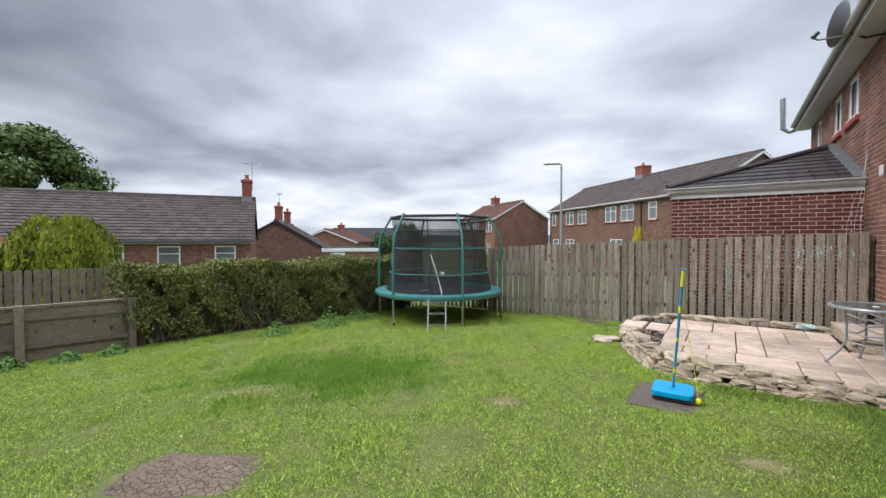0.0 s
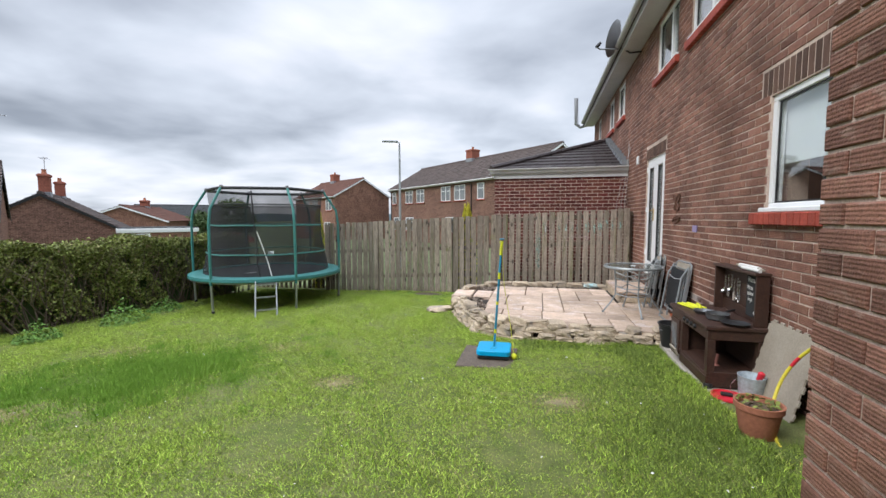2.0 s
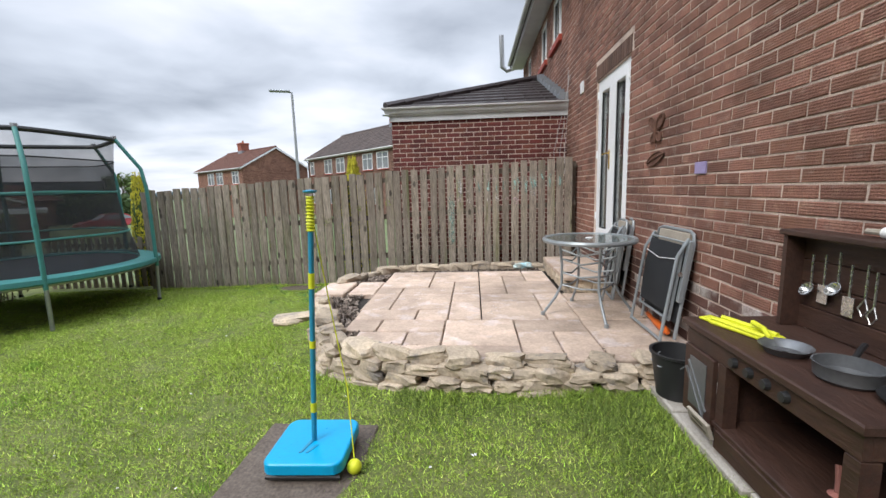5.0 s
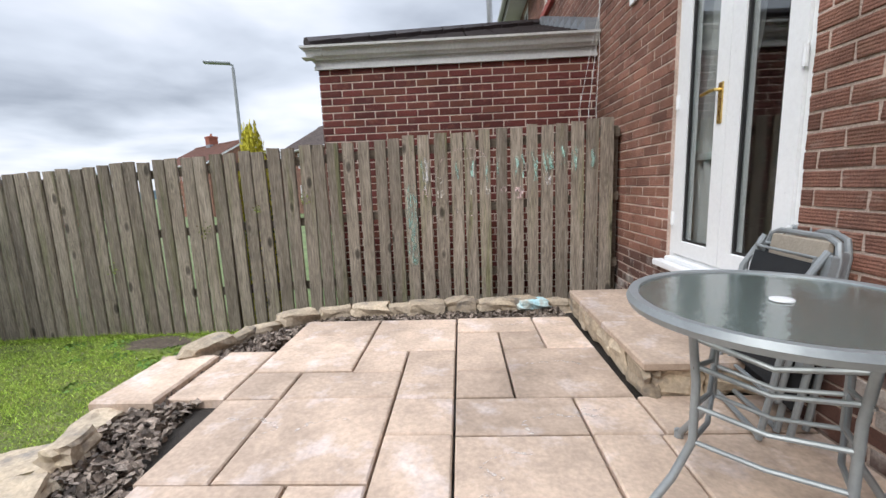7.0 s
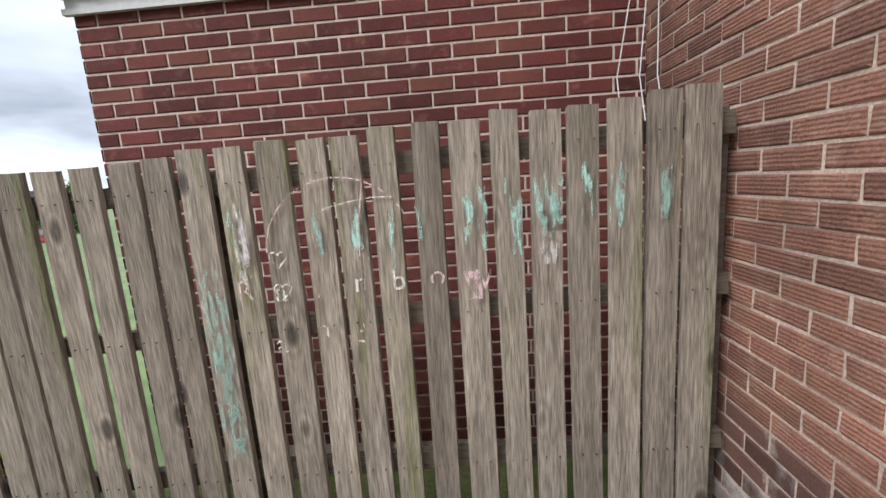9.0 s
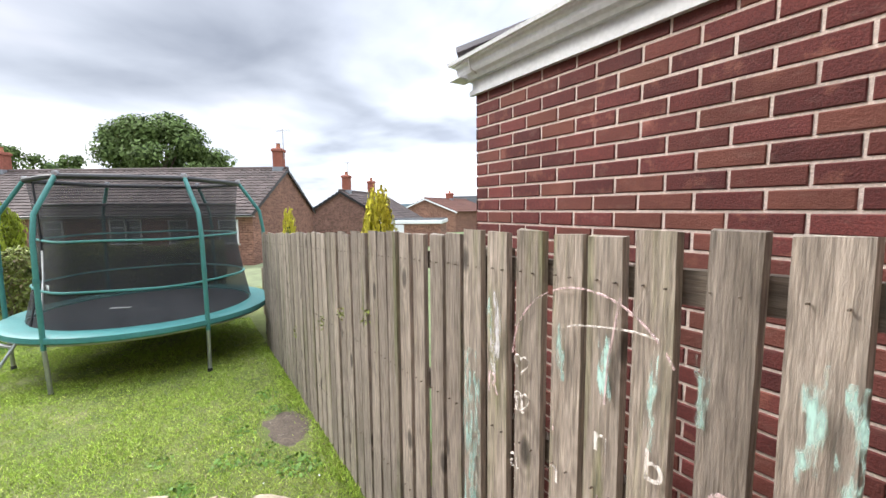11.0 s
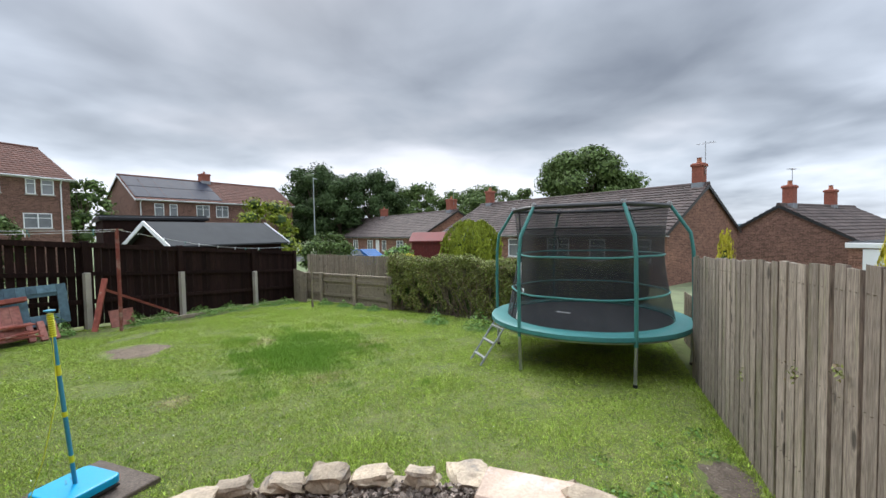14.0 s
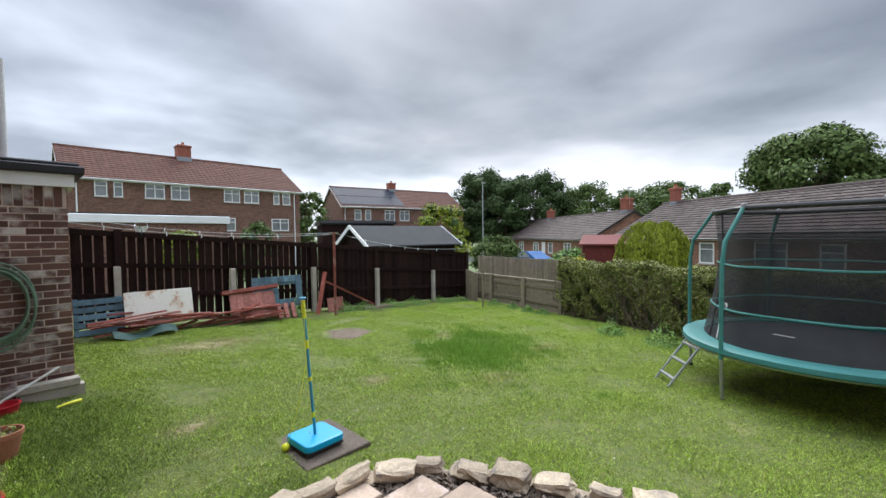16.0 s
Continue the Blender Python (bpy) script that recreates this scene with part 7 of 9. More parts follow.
def folded_chair(m, label, w=0.50):
    """A folding recliner closed flat and stood on end: two tube frames, sling seat and back, arms."""
    c = thing("folding_chair", label, "chair", m, "folded chairs by the wall")
    H = 0.80
    part("back_frame", Shape().tube([(0.0, 0, 0.03), (0.0, 0, H - 0.08), (0.0, 0.02, H - 0.02), (0.0, 0.08, H), (0.0, w - 0.08, H), (0.0, w - 0.02, H - 0.02), (0.0, w, H - 0.08), (0.0, w, 0.03)], 0.0125, 8), M_GREYMETAL, c, "", True)
    part("seat_frame", Shape().tube([(-0.05, 0.03, 0.16), (-0.05, 0.03, 0.72), (-0.05, w - 0.03, 0.72), (-0.05, w - 0.03, 0.16), (-0.05, 0.03, 0.16)], 0.0115, 8), M_GREYMETAL, c, "", True)
    part("leg_frame", Shape().tube([(-0.09, 0.015, 0.0), (-0.085, 0.015, 0.62), (-0.03, 0.015, 0.75)], 0.0125, 8), M_GREYMETAL, c, "", True)
    part("leg_frame", Shape().tube([(-0.09, w - 0.015, 0.0), (-0.085, w - 0.015, 0.62), (-0.03, w - 0.015, 0.75)], 0.0125, 8), M_GREYMETAL, c, "", True)
    part("foot_bar", Shape().tube([(-0.09, 0.015, 0.012), (-0.09, w - 0.015, 0.012)], 0.0115, 8), M_GREYMETAL, c, "", True)
    sl = Shape()
    nz = 8
    v = [(-0.058 - 0.012 * math.sin(math.pi * j / nz), y, 0.20 + 0.5 * j / nz) for j in range(nz + 1) for y in (0.035, w - 0.035)]
    v += [(x + 0.004, y, z) for x, y, z in v]
    n = 2 * (nz + 1)
    sl.add(v, [(2 * j + 1, 2 * j, 2 * j + 2, 2 * j + 3) for j in range(nz)] + [(n + 2 * j, n + 2 * j + 1, n + 2 * j + 3, n + 2 * j + 2) for j in range(nz)])
    part("seat_sling", sl, M_SLING, c, "black sling fabric", True)
    part("back_sling", Shape().slab(-0.008, -0.002, 0.012, w - 0.012, 0.14, H - 0.16, 0.002), M_SLING, c, "black sling fabric")
    part("headrest", Shape().slab(-0.012, 0.006, 0.05, w - 0.05, H - 0.14, H - 0.015, 0.006), M_FOAM, c, "beige padded headrest")
    part("strap", Shape().tube([(-0.075, 0.03, 0.60), (-0.085, w / 2, 0.57), (-0.075, w - 0.03, 0.60)], 0.003, 5), M_UPVC, c, "thin white cord")
    for y in (0.0, w):
        part("armrest", Shape().slab(-0.035, -0.012, y - 0.02, y + 0.02, 0.30, 0.74, 0.006), M_GREYMETAL, c, "grey plastic armrest")
        part("hinge", Shape().turned([(0.018, -0.008), (0.018, 0.008)], 10, Matrix.Translation((-0.05, y, 0.5)) @ Matrix.Rotation(radians(90), 4, "X")), M_STEEL, c)
    return c


folded_chair(Matrix.Translation((1.74, 5.74, PZ + 0.004)) @ Matrix.Rotation(radians(8), 4, "Y"), "folded grey garden recliner with black sling leaning on the wall", 0.56)
folded_chair(Matrix.Translation((1.77, 6.86, PZ + 0.004)) @ Matrix.Rotation(radians(7), 4, "Y") @ Matrix.Rotation(radians(-6), 4, "Z"), "folded grey garden recliner behind the glass table", 0.46)
folded_chair(Matrix.Translation((1.66, 6.80, PZ + 0.004)) @ Matrix.Rotation(radians(9), 4, "Y") @ Matrix.Rotation(radians(-10), 4, "Z"), "second folded garden recliner under the table edge", 0.46)
single("toy_bat", Shape().tube([(1.82, 6.37, PZ + 0.03), (1.79, 6.19, PZ + 0.03), (1.78, 6.11, PZ + 0.035), (1.76, 5.89, PZ + 0.04), (1.75, 5.85, PZ + 0.04)], [0.018, 0.016, 0.028, 0.028, 0.012], 10), M_ORANGE, "orange plastic toy sword on the patio", "toy", smooth=True)

# ---- play kitchen by the wall ----
KB = 0.17
kit = thing("play_kitchen", "dark brown stained wooden mud kitchen with chalkboard", "play kitchen", Matrix.Translation((1.40, 3.97, KB)) @ Matrix.Diagonal((1, 0.93, 1, 1)))
D, Wd, CH = 0.43, 1.0, 0.53
part("worktop", Shape().slab(-0.02, D, -0.02, Wd + 0.02, CH - 0.035, CH, 0.006), M_KITCHEN, kit)
part("front_rail", Shape().slab(0.0, 0.025, 0.0, Wd, CH - 0.12, CH - 0.036, 0.004), M_KITCHEN, kit)
part("side_rail", Shape().slab(0.026, D, 0.0, 0.022, CH - 0.12, CH - 0.036, 0.004), M_KITCHEN, kit)
for x, y in ((0.0, 0.0), (0.0, 0.66), (D - 0.06, 0.0), (D - 0.06, Wd - 0.06)):
    part("leg", Shape().slab(x + 0.003, x + 0.06, y + 0.003, y + 0.06, 0, CH - 0.121, 0.005), M_KITCHEN, kit)
part("lower_shelf", Shape().slab(0.0, D, 0.0, Wd, 0.10, 0.125, 0.004), M_KITCHEN, kit)
part("plinth", Shape().slab(-0.004, 0.022, 0.0, 0.7, 0.012, 0.10, 0.004), M_KITCHEN, kit)
part("plinth_side", Shape().slab(0.023, D, -0.004, 0.02, 0.012, 0.14, 0.004), M_KITCHEN, kit)
part("back_panel", Shape().box(D - 0.018, D - 0.004, 0.0, Wd, 0.13, CH - 0.04), M_KITCHEN, kit)
dk = part("cupboard_door", Shape().slab(-0.008, 0.012, 0.74, Wd - 0.005, 0.06, CH - 0.125, 0.004), M_KITCHEN, kit)
part("cupboard_side", Shape().box(0.013, D, 0.725, 0.738, 0.126, CH - 0.04), M_KITCHEN, kit)
part("oven_bars", Shape().beam((-0.012, 0.78, 0.14), (-0.012, 0.95, 0.33), 0.01, 0.014).beam((-0.012, 0.80, 0.10), (-0.012, 0.97, 0.29), 0.01, 0.014).slab(-0.012, -0.009, 0.79, 0.94, 0.12, 0.36, 0.001), M_PAN, dk, "grey metal trim")
for k in range(4):
    part("knob", Shape().turned([(0.022, 0), (0.018, 0.02)], 12, Matrix.Translation((0.0, 0.30 + 0.1 * k, CH - 0.075)) @ Matrix.Rotation(radians(-90), 4, "Y")), M_BLACK, kit, "black turning knob")
HT = 0.95
hut = part("hutch_side", Shape().slab(D - 0.085, D + 0.01, 0.03, 0.055, CH, HT, 0.004), M_KITCHEN, kit)
part("hutch_side", Shape().slab(D - 0.085, D + 0.01, 0.875, 0.90, CH, HT, 0.004), M_KITCHEN, kit)
part("hutch_top", Shape().slab(D - 0.10, D + 0.015, 0.02, 0.91, HT, HT + 0.025, 0.004), M_KITCHEN, kit)
for k in range(4):
    part("hutch_board", Shape().slab(D - 0.008, D + 0.008, 0.056, 0.874, CH + 0.002 + 0.104 * k, CH + 0.102 + 0.104 * k, 0.003), M_KITCHEN, kit)
part("chalkboard", Shape().slab(D - 0.018, D - 0.009, 0.09, 0.36, CH + 0.04, HT - 0.03, 0.002), M_CHALKBOARD, kit, "black chalkboard with a white menu")


def lettering(name, text, size, m, mt, parent=None, label="", bold=0.0):
    """Flat raised letters from the built-in font, as a mesh."""
    cu = bpy.data.curves.new(name, "FONT")
    cu.body, cu.size, cu.extrude, cu.offset = text, size, 0.0006, bold
    tmp = bpy.data.objects.new(name, cu)
    me = bpy.data.meshes.new_from_object(tmp)
    bpy.data.objects.remove(tmp)
    me.materials.clear()
    me.materials.append(mt)
    ob = new(name, me)
    if parent:
        ob.parent = parent
    ob.matrix_basis = m
    return tagged(ob, label)


def on_wall_x(x, y, z):
    """Letters on a face towards -x: they read along -y."""
    return Matrix(((0, 0, -1, x), (-1, 0, 0, y), (0, 1, 0, z), (0, 0, 0, 1)))


for txt, dz, sz, dy in (("Menu", 0.33, 0.062, 0.34), ("Pizza", 0.265, 0.05, 0.35), ("cakes", 0.215, 0.05, 0.345), ("Fryl", 0.16, 0.05, 0.33), ("Cu", 0.055, 0.055, 0.22)):
    lettering("writing", txt, sz, on_wall_x(D - 0.0195, dy, CH + 0.04 + dz - 0.03), M_CHALK, kit, "white chalk writing", 0.0005)


def utensil(m, kind, label):
    s = thing("kitchen_utensil", label, "utensil", m, "utensils hung on the play kitchen")
    part("handle", Shape().tube([(0, 0, 0), (0, 0, -0.13)], 0.0045, 6), M_STEEL, s, "", True)
    if kind == "ladle":
        part("bowl", Shape().turned([(0.005, -0.028), (0.022, -0.02), (0.032, 0.0), (0.029, 0.0), (0.019, -0.016), (0.004, -0.022)], 14, Matrix.Translation((-0.02, 0, -0.15)) @ Matrix.Rotation(radians(-55), 4, "Y"), closed=False), M_STEEL, s, "", True)
    elif kind == "slice":
        part("blade", Shape().slab(-0.004, 0.0, -0.025, 0.025, -0.21, -0.13, 0.001), M_STEEL, s)
    else:
        part("blade", Shape().tube([(0, 0, -0.13), (-0.005, 0.02, -0.17), (-0.005, 0.0, -0.20), (-0.005, -0.02, -0.17), (0, 0, -0.13)], 0.003, 5), M_STEEL, s)
    return s


for i, (y, z, kd) in enumerate(((0.80, 0.87, "ladle"), (0.73, 0.88, "slice"), (0.66, 0.90, "ladle"), (0.60, 0.86, "slice"), (0.53, 0.87, "whisk"), (0.49, 0.85, "whisk"))):
    utensil(Matrix.Translation((1.40 + D - 0.022, 3.97 + 0.93 * y, KB + z)), kd, {"ladle": "steel ladle hung on the play kitchen", "slice": "steel fish slice hung on the play kitchen", "whisk": "blue-grey wire whisk hung on the play kitchen"}[kd])

pan = thing("saucepan", "grey metal saucepan on the play kitchen worktop", "saucepan", Matrix.Translation((1.56, 4.22, KB + CH + 0.001)))
part("body", Shape().turned([(0.075, 0), (0.088, 0.012), (0.092, 0.055), (0.095, 0.058), (0.089, 0.058), (0.085, 0.015), (0.01, 0.008)], 24, closed=False), M_PAN, pan, "", True)
part("handle", Shape().tube([(0.07, 0.06, 0.048), (0.14, 0.12, 0.055), (0.2, 0.17, 0.055)], 0.010, 8), M_BLACK, pan, "", True)
fp = thing("frying_pan", "dark frying pan on the play kitchen worktop", "frying pan", Matrix.Translation((1.62, 4.03, KB + CH + 0.001)))
part("body", Shape().turned([(0.08, 0), (0.105, 0.022), (0.108, 0.024), (0.10, 0.022), (0.078, 0.004), (0.01, 0.004)], 24, closed=False), M_BLACK, fp, "", True)
fp2 = thing("frying_pan", "green-handled pan on the play kitchen worktop", "frying pan", Matrix.Translation((1.53, 4.45, KB + CH + 0.001)))
part("body", Shape().turned([(0.06, 0), (0.085, 0.03), (0.088, 0.032), (0.08, 0.028), (0.058, 0.004), (0.01, 0.004)], 24, closed=False), M_PAN, fp2, "", True)
part("handle", Shape().tube([(0.0, 0.08, 0.028), (0.02, 0.15, 0.045), (0.02, 0.22, 0.05)], 0.011, 8), M_YELLOW, fp2, "yellow-green handle", True)
single("toy_shovel", Shape().slab(-0.05, 0.05, -0.17, 0.10, 0.0, 0.018, 0.006).slab(-0.035, 0.035, 0.10, 0.17, 0.001, 0.016, 0.005).tube([(-0.04, -0.15, 0.02), (-0.03, 0.1, 0.024)], 0.012, 6).tube([(0.03, -0.15, 0.02), (0.03, 0.1, 0.024)], 0.012, 6), M_YELLOW,
       "bright yellow plastic gloves and scoop on the worktop", "toy", Matrix.Translation((1.52, 4.72, KB + CH + 0.001)) @ Matrix.Rotation(radians(20), 4, "Z"), smooth=False)
rp = thing("rolling_pin", "wooden rolling pin on top of the play kitchen", "rolling pin", Matrix.Translation((1.80, 4.25, KB + HT + 0.047)))
part("roller", Shape().tube([(0, -0.16, 0), (0, 0.16, 0)], 0.021, 12), M_CHALK, rp, "", True)
for s in (-1, 1):
    part("handle", Shape().tube([(0, s * 0.16, 0), (0, s * 0.18, 0), (0, s * 0.23, 0)], [0.008, 0.012, 0.010], 8), M_FOAM, rp, "", True)
single("rolling_pin", Shape().tube([(1.765, 4.00, KB + HT + 0.04), (1.765, 4.30, KB + HT + 0.04)], 0.014, 10), M_CHALK, "thin pale wooden rod on top of the play kitchen", "rod", smooth=True)
sg = thing("wooden_sign", "small pale wooden sign with burnt writing by the play kitchen", "sign", Matrix.Translation((1.375, 4.60, KB + 0.06)) @ Matrix.Rotation(radians(-18), 4, "Y"))
part("plate", Shape().slab(-0.008, 0.008, 0, 0.17, 0, 0.075, 0.003), M_FOAM, sg)
part("writing", Shape().box(-0.0095, -0.0085, 0.04, 0.13, 0.045, 0.058).box(-0.0095, -0.0085, 0.025, 0.145, 0.018, 0.03), M_KITCHEN, sg, "brown burnt lettering")
toy = thing("toy_figure_stand", "pink plastic toy stand on the lower shelf", "toy", Matrix.Translation((1.56, 4.2, KB + 0.126)))
part("stem", Shape().tube([(0, 0, 0), (0, 0, 0.04), (0.02, 0.03, 0.09)], 0.012, 8), M_PINKWOOD, toy, "", True)
part("foot", Shape().turned([(0.03, 0), (0.01, 0.012)], 12), M_PINKWOOD, toy)

# ---- round the play kitchen ----
bk = thing("bucket", "black plastic bucket standing on the path", "bucket", Matrix.Translation((1.47, 5.13, 0.168)))
part("body", Shape().turned([(0.095, 0), (0.1, 0.004), (0.135, 0.245), (0.146, 0.25), (0.146, 0.262), (0.13, 0.262), (0.094, 0.01), (0.005, 0.01)], 28, closed=False), M_BLACK, bk, "", True)
part("handle", Shape().tube([(0.0, -0.14, 0.25), (-0.04, -0.12, 0.21), (-0.12, -0.05, 0.19), (-0.12, 0.05, 0.19), (-0.04, 0.12, 0.21), (0.0, 0.14, 0.25)], 0.004, 6), M_GREYMETAL, bk, "", True)
pl = thing("tin_pail", "small pale blue tin pail with a red scoop in it", "pail", Matrix.Translation((1.655, 3.80, 0.168)))
part("body", Shape().turned([(0.075, 0), (0.078, 0.004), (0.092, 0.19), (0.096, 0.195), (0.090, 0.195), (0.073, 0.01), (0.004, 0.01)], 28, closed=False), M_PALEBLUE, pl, "", True)
part("scoop", Shape().tube([(0.02, -0.03, 0.10), (0.03, -0.045, 0.17), (0.04, -0.06, 0.235), (0.042, -0.063, 0.245)], [0.012, 0.02, 0.024, 0.012], 10), M_RED, pl, "red plastic scoop handle", True)
part("handle", Shape().tube([(-0.09, 0.0, 0.18), (-0.13, 0.03, 0.10), (-0.12, 0.05, 0.04), (-0.08, 0.07, 0.01)], 0.003, 5), M_STEEL, pl, "bent wire handle")
tp_ = thing("toy_pan", "flat red plastic toy pan lying on the path", "toy pan", Matrix.Translation((1.50, 3.80, 0.169)) @ Matrix.Rotation(radians(-50), 4, "Z"))
part("disc", Shape().turned([(0.115, 0), (0.122, 0.008), (0.12, 0.02), (0.11, 0.022), (0.105, 0.01), (0.005, 0.01)], 32, closed=False), M_RED, tp_, "", True)
part("handle", Shape().slab(0.11, 0.25, -0.022, 0.022, 0.004, 0.024, 0.007), M_RED, tp_)
part("grip", Shape().slab(-0.05, 0.03, -0.015, 0.015, 0.012, 0.04, 0.006, Matrix.Rotation(radians(40), 4, "Z")), M_BLACK, tp_, "black grip")
single("toy_beaker", Shape().turned([(0.03, 0), (0.034, 0.01), (0.034, 0.03), (0.03, 0.04)], 14), M_BLACK, "small black plastic toy beaker on the path", "toy", Matrix.Translation((1.42, 3.98, 0.169)), smooth=True)


def plant_pot(x, y, z, r, h, seed, label, plants=True):
    p = thing("plant_pot", label, "plant pot", Matrix.Translation((x, y, z)), "terracotta pots by the wall")
    part("pot", Shape().turned([(r * 0.66, 0), (r * 0.68, 0.004), (r * 0.92, h - 0.045), (r * 0.93, h - 0.04), (r, h - 0.038), (r * 1.02, h), (r * 0.93, h), (r * 0.86, h - 0.05), (r * 0.6, h - 0.05)], 32, closed=False), M_TERRA, p, "", True)
    part("soil", Shape().turned([(0.004, h - 0.03), (r * 0.87, h - 0.042)], 20, closed=False), M_SOIL, p)
    if plants:
        g = np.random.default_rng(seed)
        n = 70
        a, rr = g.uniform(0, 6.28, n), r * 0.85 * np.sqrt(g.random(n))
        c = np.column_stack([rr * np.cos(a), rr * np.sin(a), h - 0.02 + g.uniform(0, 0.035, n)])
        part("plant", leaf_cloud("plant", c, np.tile([0, 0, 1.0], (n, 1)), 0.034, g, 0.7), M_LEAF, p, "small strawberry leaves", kind="stuff")
    return p


plant_pot(1.41, 3.16, 0.172, 0.135, 0.24, 5, "terracotta pot with strawberry leaves beside the path")
bb = STONES[4].copy()
bb.materials.clear()
bb.materials.append(M_BRICK_NP)
bb_ob = new("broken_brick", bb)
bb_ob.matrix_world = Matrix.Translation((1.72, 2.98, 0.235)) @ Matrix.Rotation(0.5, 4, "Z") @ Matrix.Diagonal((0.10, 0.14, 0.10, 1))
tagged(bb_ob, "broken lump of red brick lying by the wall", "brick")

# foam play mat leaning on the wall, with a toothed edge
fm = Shape()
w_, h_, th = 0.58, 0.60, 0.012
fm.box(0, th, 0, w_, 0, h_)
for k in range(6):
    ty, tz = (k + 0.25) * w_ / 6, (k + 0.25) * h_ / 6
    for a_, b_, c_, d_ in ((ty, ty + 0.05, -0.018, 0), (ty, ty + 0.05, h_, h_ + 0.018), (-0.018, 0, tz, tz + 0.05), (w_, w_ + 0.018, tz, tz + 0.05)):
        fm.slab(0.001, th - 0.001, a_, b_, c_, d_, 0.002)
single("foam_mat", fm, M_FOAM, "dusty beige foam floor tile with toothed edges leaning on the wall", "foam tile", Matrix.Translation((1.70, 3.38, 0.19)) @ Matrix.Rotation(radians(14), 4, "Y"))

# ---- on the house wall ----
wp_ = thing("waste_pipe", "white plastic waste pipe with a black elbow on the wall", "pipe")
part("pipe", Shape().tube([(1.80, 3.17, 1.035), (1.80, 2.95, 1.015), (1.80, 2.0, 0.95)], 0.021, 12), M_UPVC, wp_, "", True)
part("elbow", Shape().tube([(FACE + 0.01, 3.27, 1.05), (1.83, 3.265, 1.048), (1.805, 3.24, 1.044), (1.80, 3.16, 1.034)], [0.026, 0.027, 0.028, 0.027], 12), M_BLACK, wp_, "black rubber elbow", True)
part("cement_patch", Shape().slab(FACE - 0.004, FACE + 0.004, 3.17, 3.37, 0.98, 1.15, 0.003), M_CONC, wp_, "rough cement round the pipe")
hoop = thing("hula_hoop", "yellow hula hoop with red stripes leaning on the wall", "hula hoop", Matrix.Translation((1.625, 2.94, 0.54)) @ Matrix.Rotation(radians(24), 4, "Y"))
hpts_ = [Vector((0, 0.385 * math.cos(2 * math.pi * k / 60), 0.385 * math.sin(2 * math.pi * k / 60))) for k in range(61)]
part("ring", Shape().tube(hpts_, 0.0105, 8), M_YHOSE, hoop, "", True)
for k in range(6):
    part("stripe", Shape().tube(hpts_[k * 10 + 2:k * 10 + 5], 0.0111, 8), M_RED, hoop, "red foil stripe", True)

ab = thing("air_brick", "red air brick with small holes low in the wall", "air brick", Matrix.Translation((FACE - 0.004, 3.20, 0.62)))
part("plate", Shape().slab(-0.004, 0.02, 0, 0.215, 0, 0.065, 0.002), M_BRICK_NP, ab)
# no holes are cut: small black plates paint the shade inside them
hole_darks = Shape()
for i in range(9):
    for j in range(2):
        hole_darks.box(-0.0055, -0.0045, 0.015 + 0.022 * i, 0.028 + 0.022 * i, 0.012 + 0.026 * j, 0.028 + 0.026 * j)
part("holes", hole_darks, M_BLACK, ab, kind="stuff")
single("wall_plaque", Shape().slab(FACE - 0.012, FACE - 0.001, 5.70, 5.83, 1.42, 1.50, 0.003), M_PALETTE_LILAC, "small lilac plaque on the brick wall", "plaque")
single("vent_cover", Shape().slab(FACE - 0.02, FACE - 0.001, 8.80, 8.94, 2.62, 2.78, 0.006).box(FACE - 0.022, FACE - 0.0195, 8.82, 8.92, 2.66, 2.67).box(FACE - 0.022, FACE - 0.0195, 8.82, 8.92, 2.71, 2.72), M_UPVC, "square white plastic vent on the wall", "vent")

bf = thing("wall_butterfly", "rusty metal butterfly ornament on the brick wall", "wall ornament", Matrix.Translation((FACE - 0.012, 6.47, 1.80)))
for s in (-1, 1):
    for sz, dz, an in ((0.16, 0.05, 35), (0.11, -0.07, -35)):
        pts = []
        for k in range(17):
            a = 2 * math.pi * k / 16
            u_, v_ = sz * 0.5 * (1 + math.cos(a)), sz * 0.28 * math.sin(a)
            pts.append((0, s * (u_ * math.cos(radians(an)) - v_ * math.sin(radians(an))), u_ * math.sin(radians(an)) + v_ * math.cos(radians(an)) + dz * 0.3))
        plate = Shape().add([(0.002, y_, z_) for _x, y_, z_ in pts[:16]] + [(0.008, y_, z_) for _x, y_, z_ in pts[:16]], [tuple(range(16)), tuple(range(16, 32))[::-1]] + [(q, (q + 1) % 16, 16 + (q + 1) % 16, 16 + q) for q in range(16)])
        wing = part("wing", plate, M_RUST, bf)
        part("rim", Shape().tube(pts, 0.008, 6).tube([pts[0], pts[5], pts[8]], 0.005, 5).tube([pts[12], pts[8]], 0.005, 5), M_RUST, wing, "", True)
part("body", Shape().tube([(-0.005, 0, -0.1), (-0.008, 0, 0.0), (-0.005, 0, 0.08)], [0.007, 0.016, 0.009], 8), M_RUST, bf, "", True)
lf = thing("wall_leaf", "rusty metal leaf ornament on the brick wall", "wall ornament", Matrix.Translation((FACE - 0.012, 6.47, 1.57)) @ Matrix.Rotation(radians(-12), 4, "X"))
lp = [(0, 0.15 * math.cos(2 * math.pi * q / 20), 0.045 * math.sin(2 * math.pi * q / 20)) for q in range(21)]
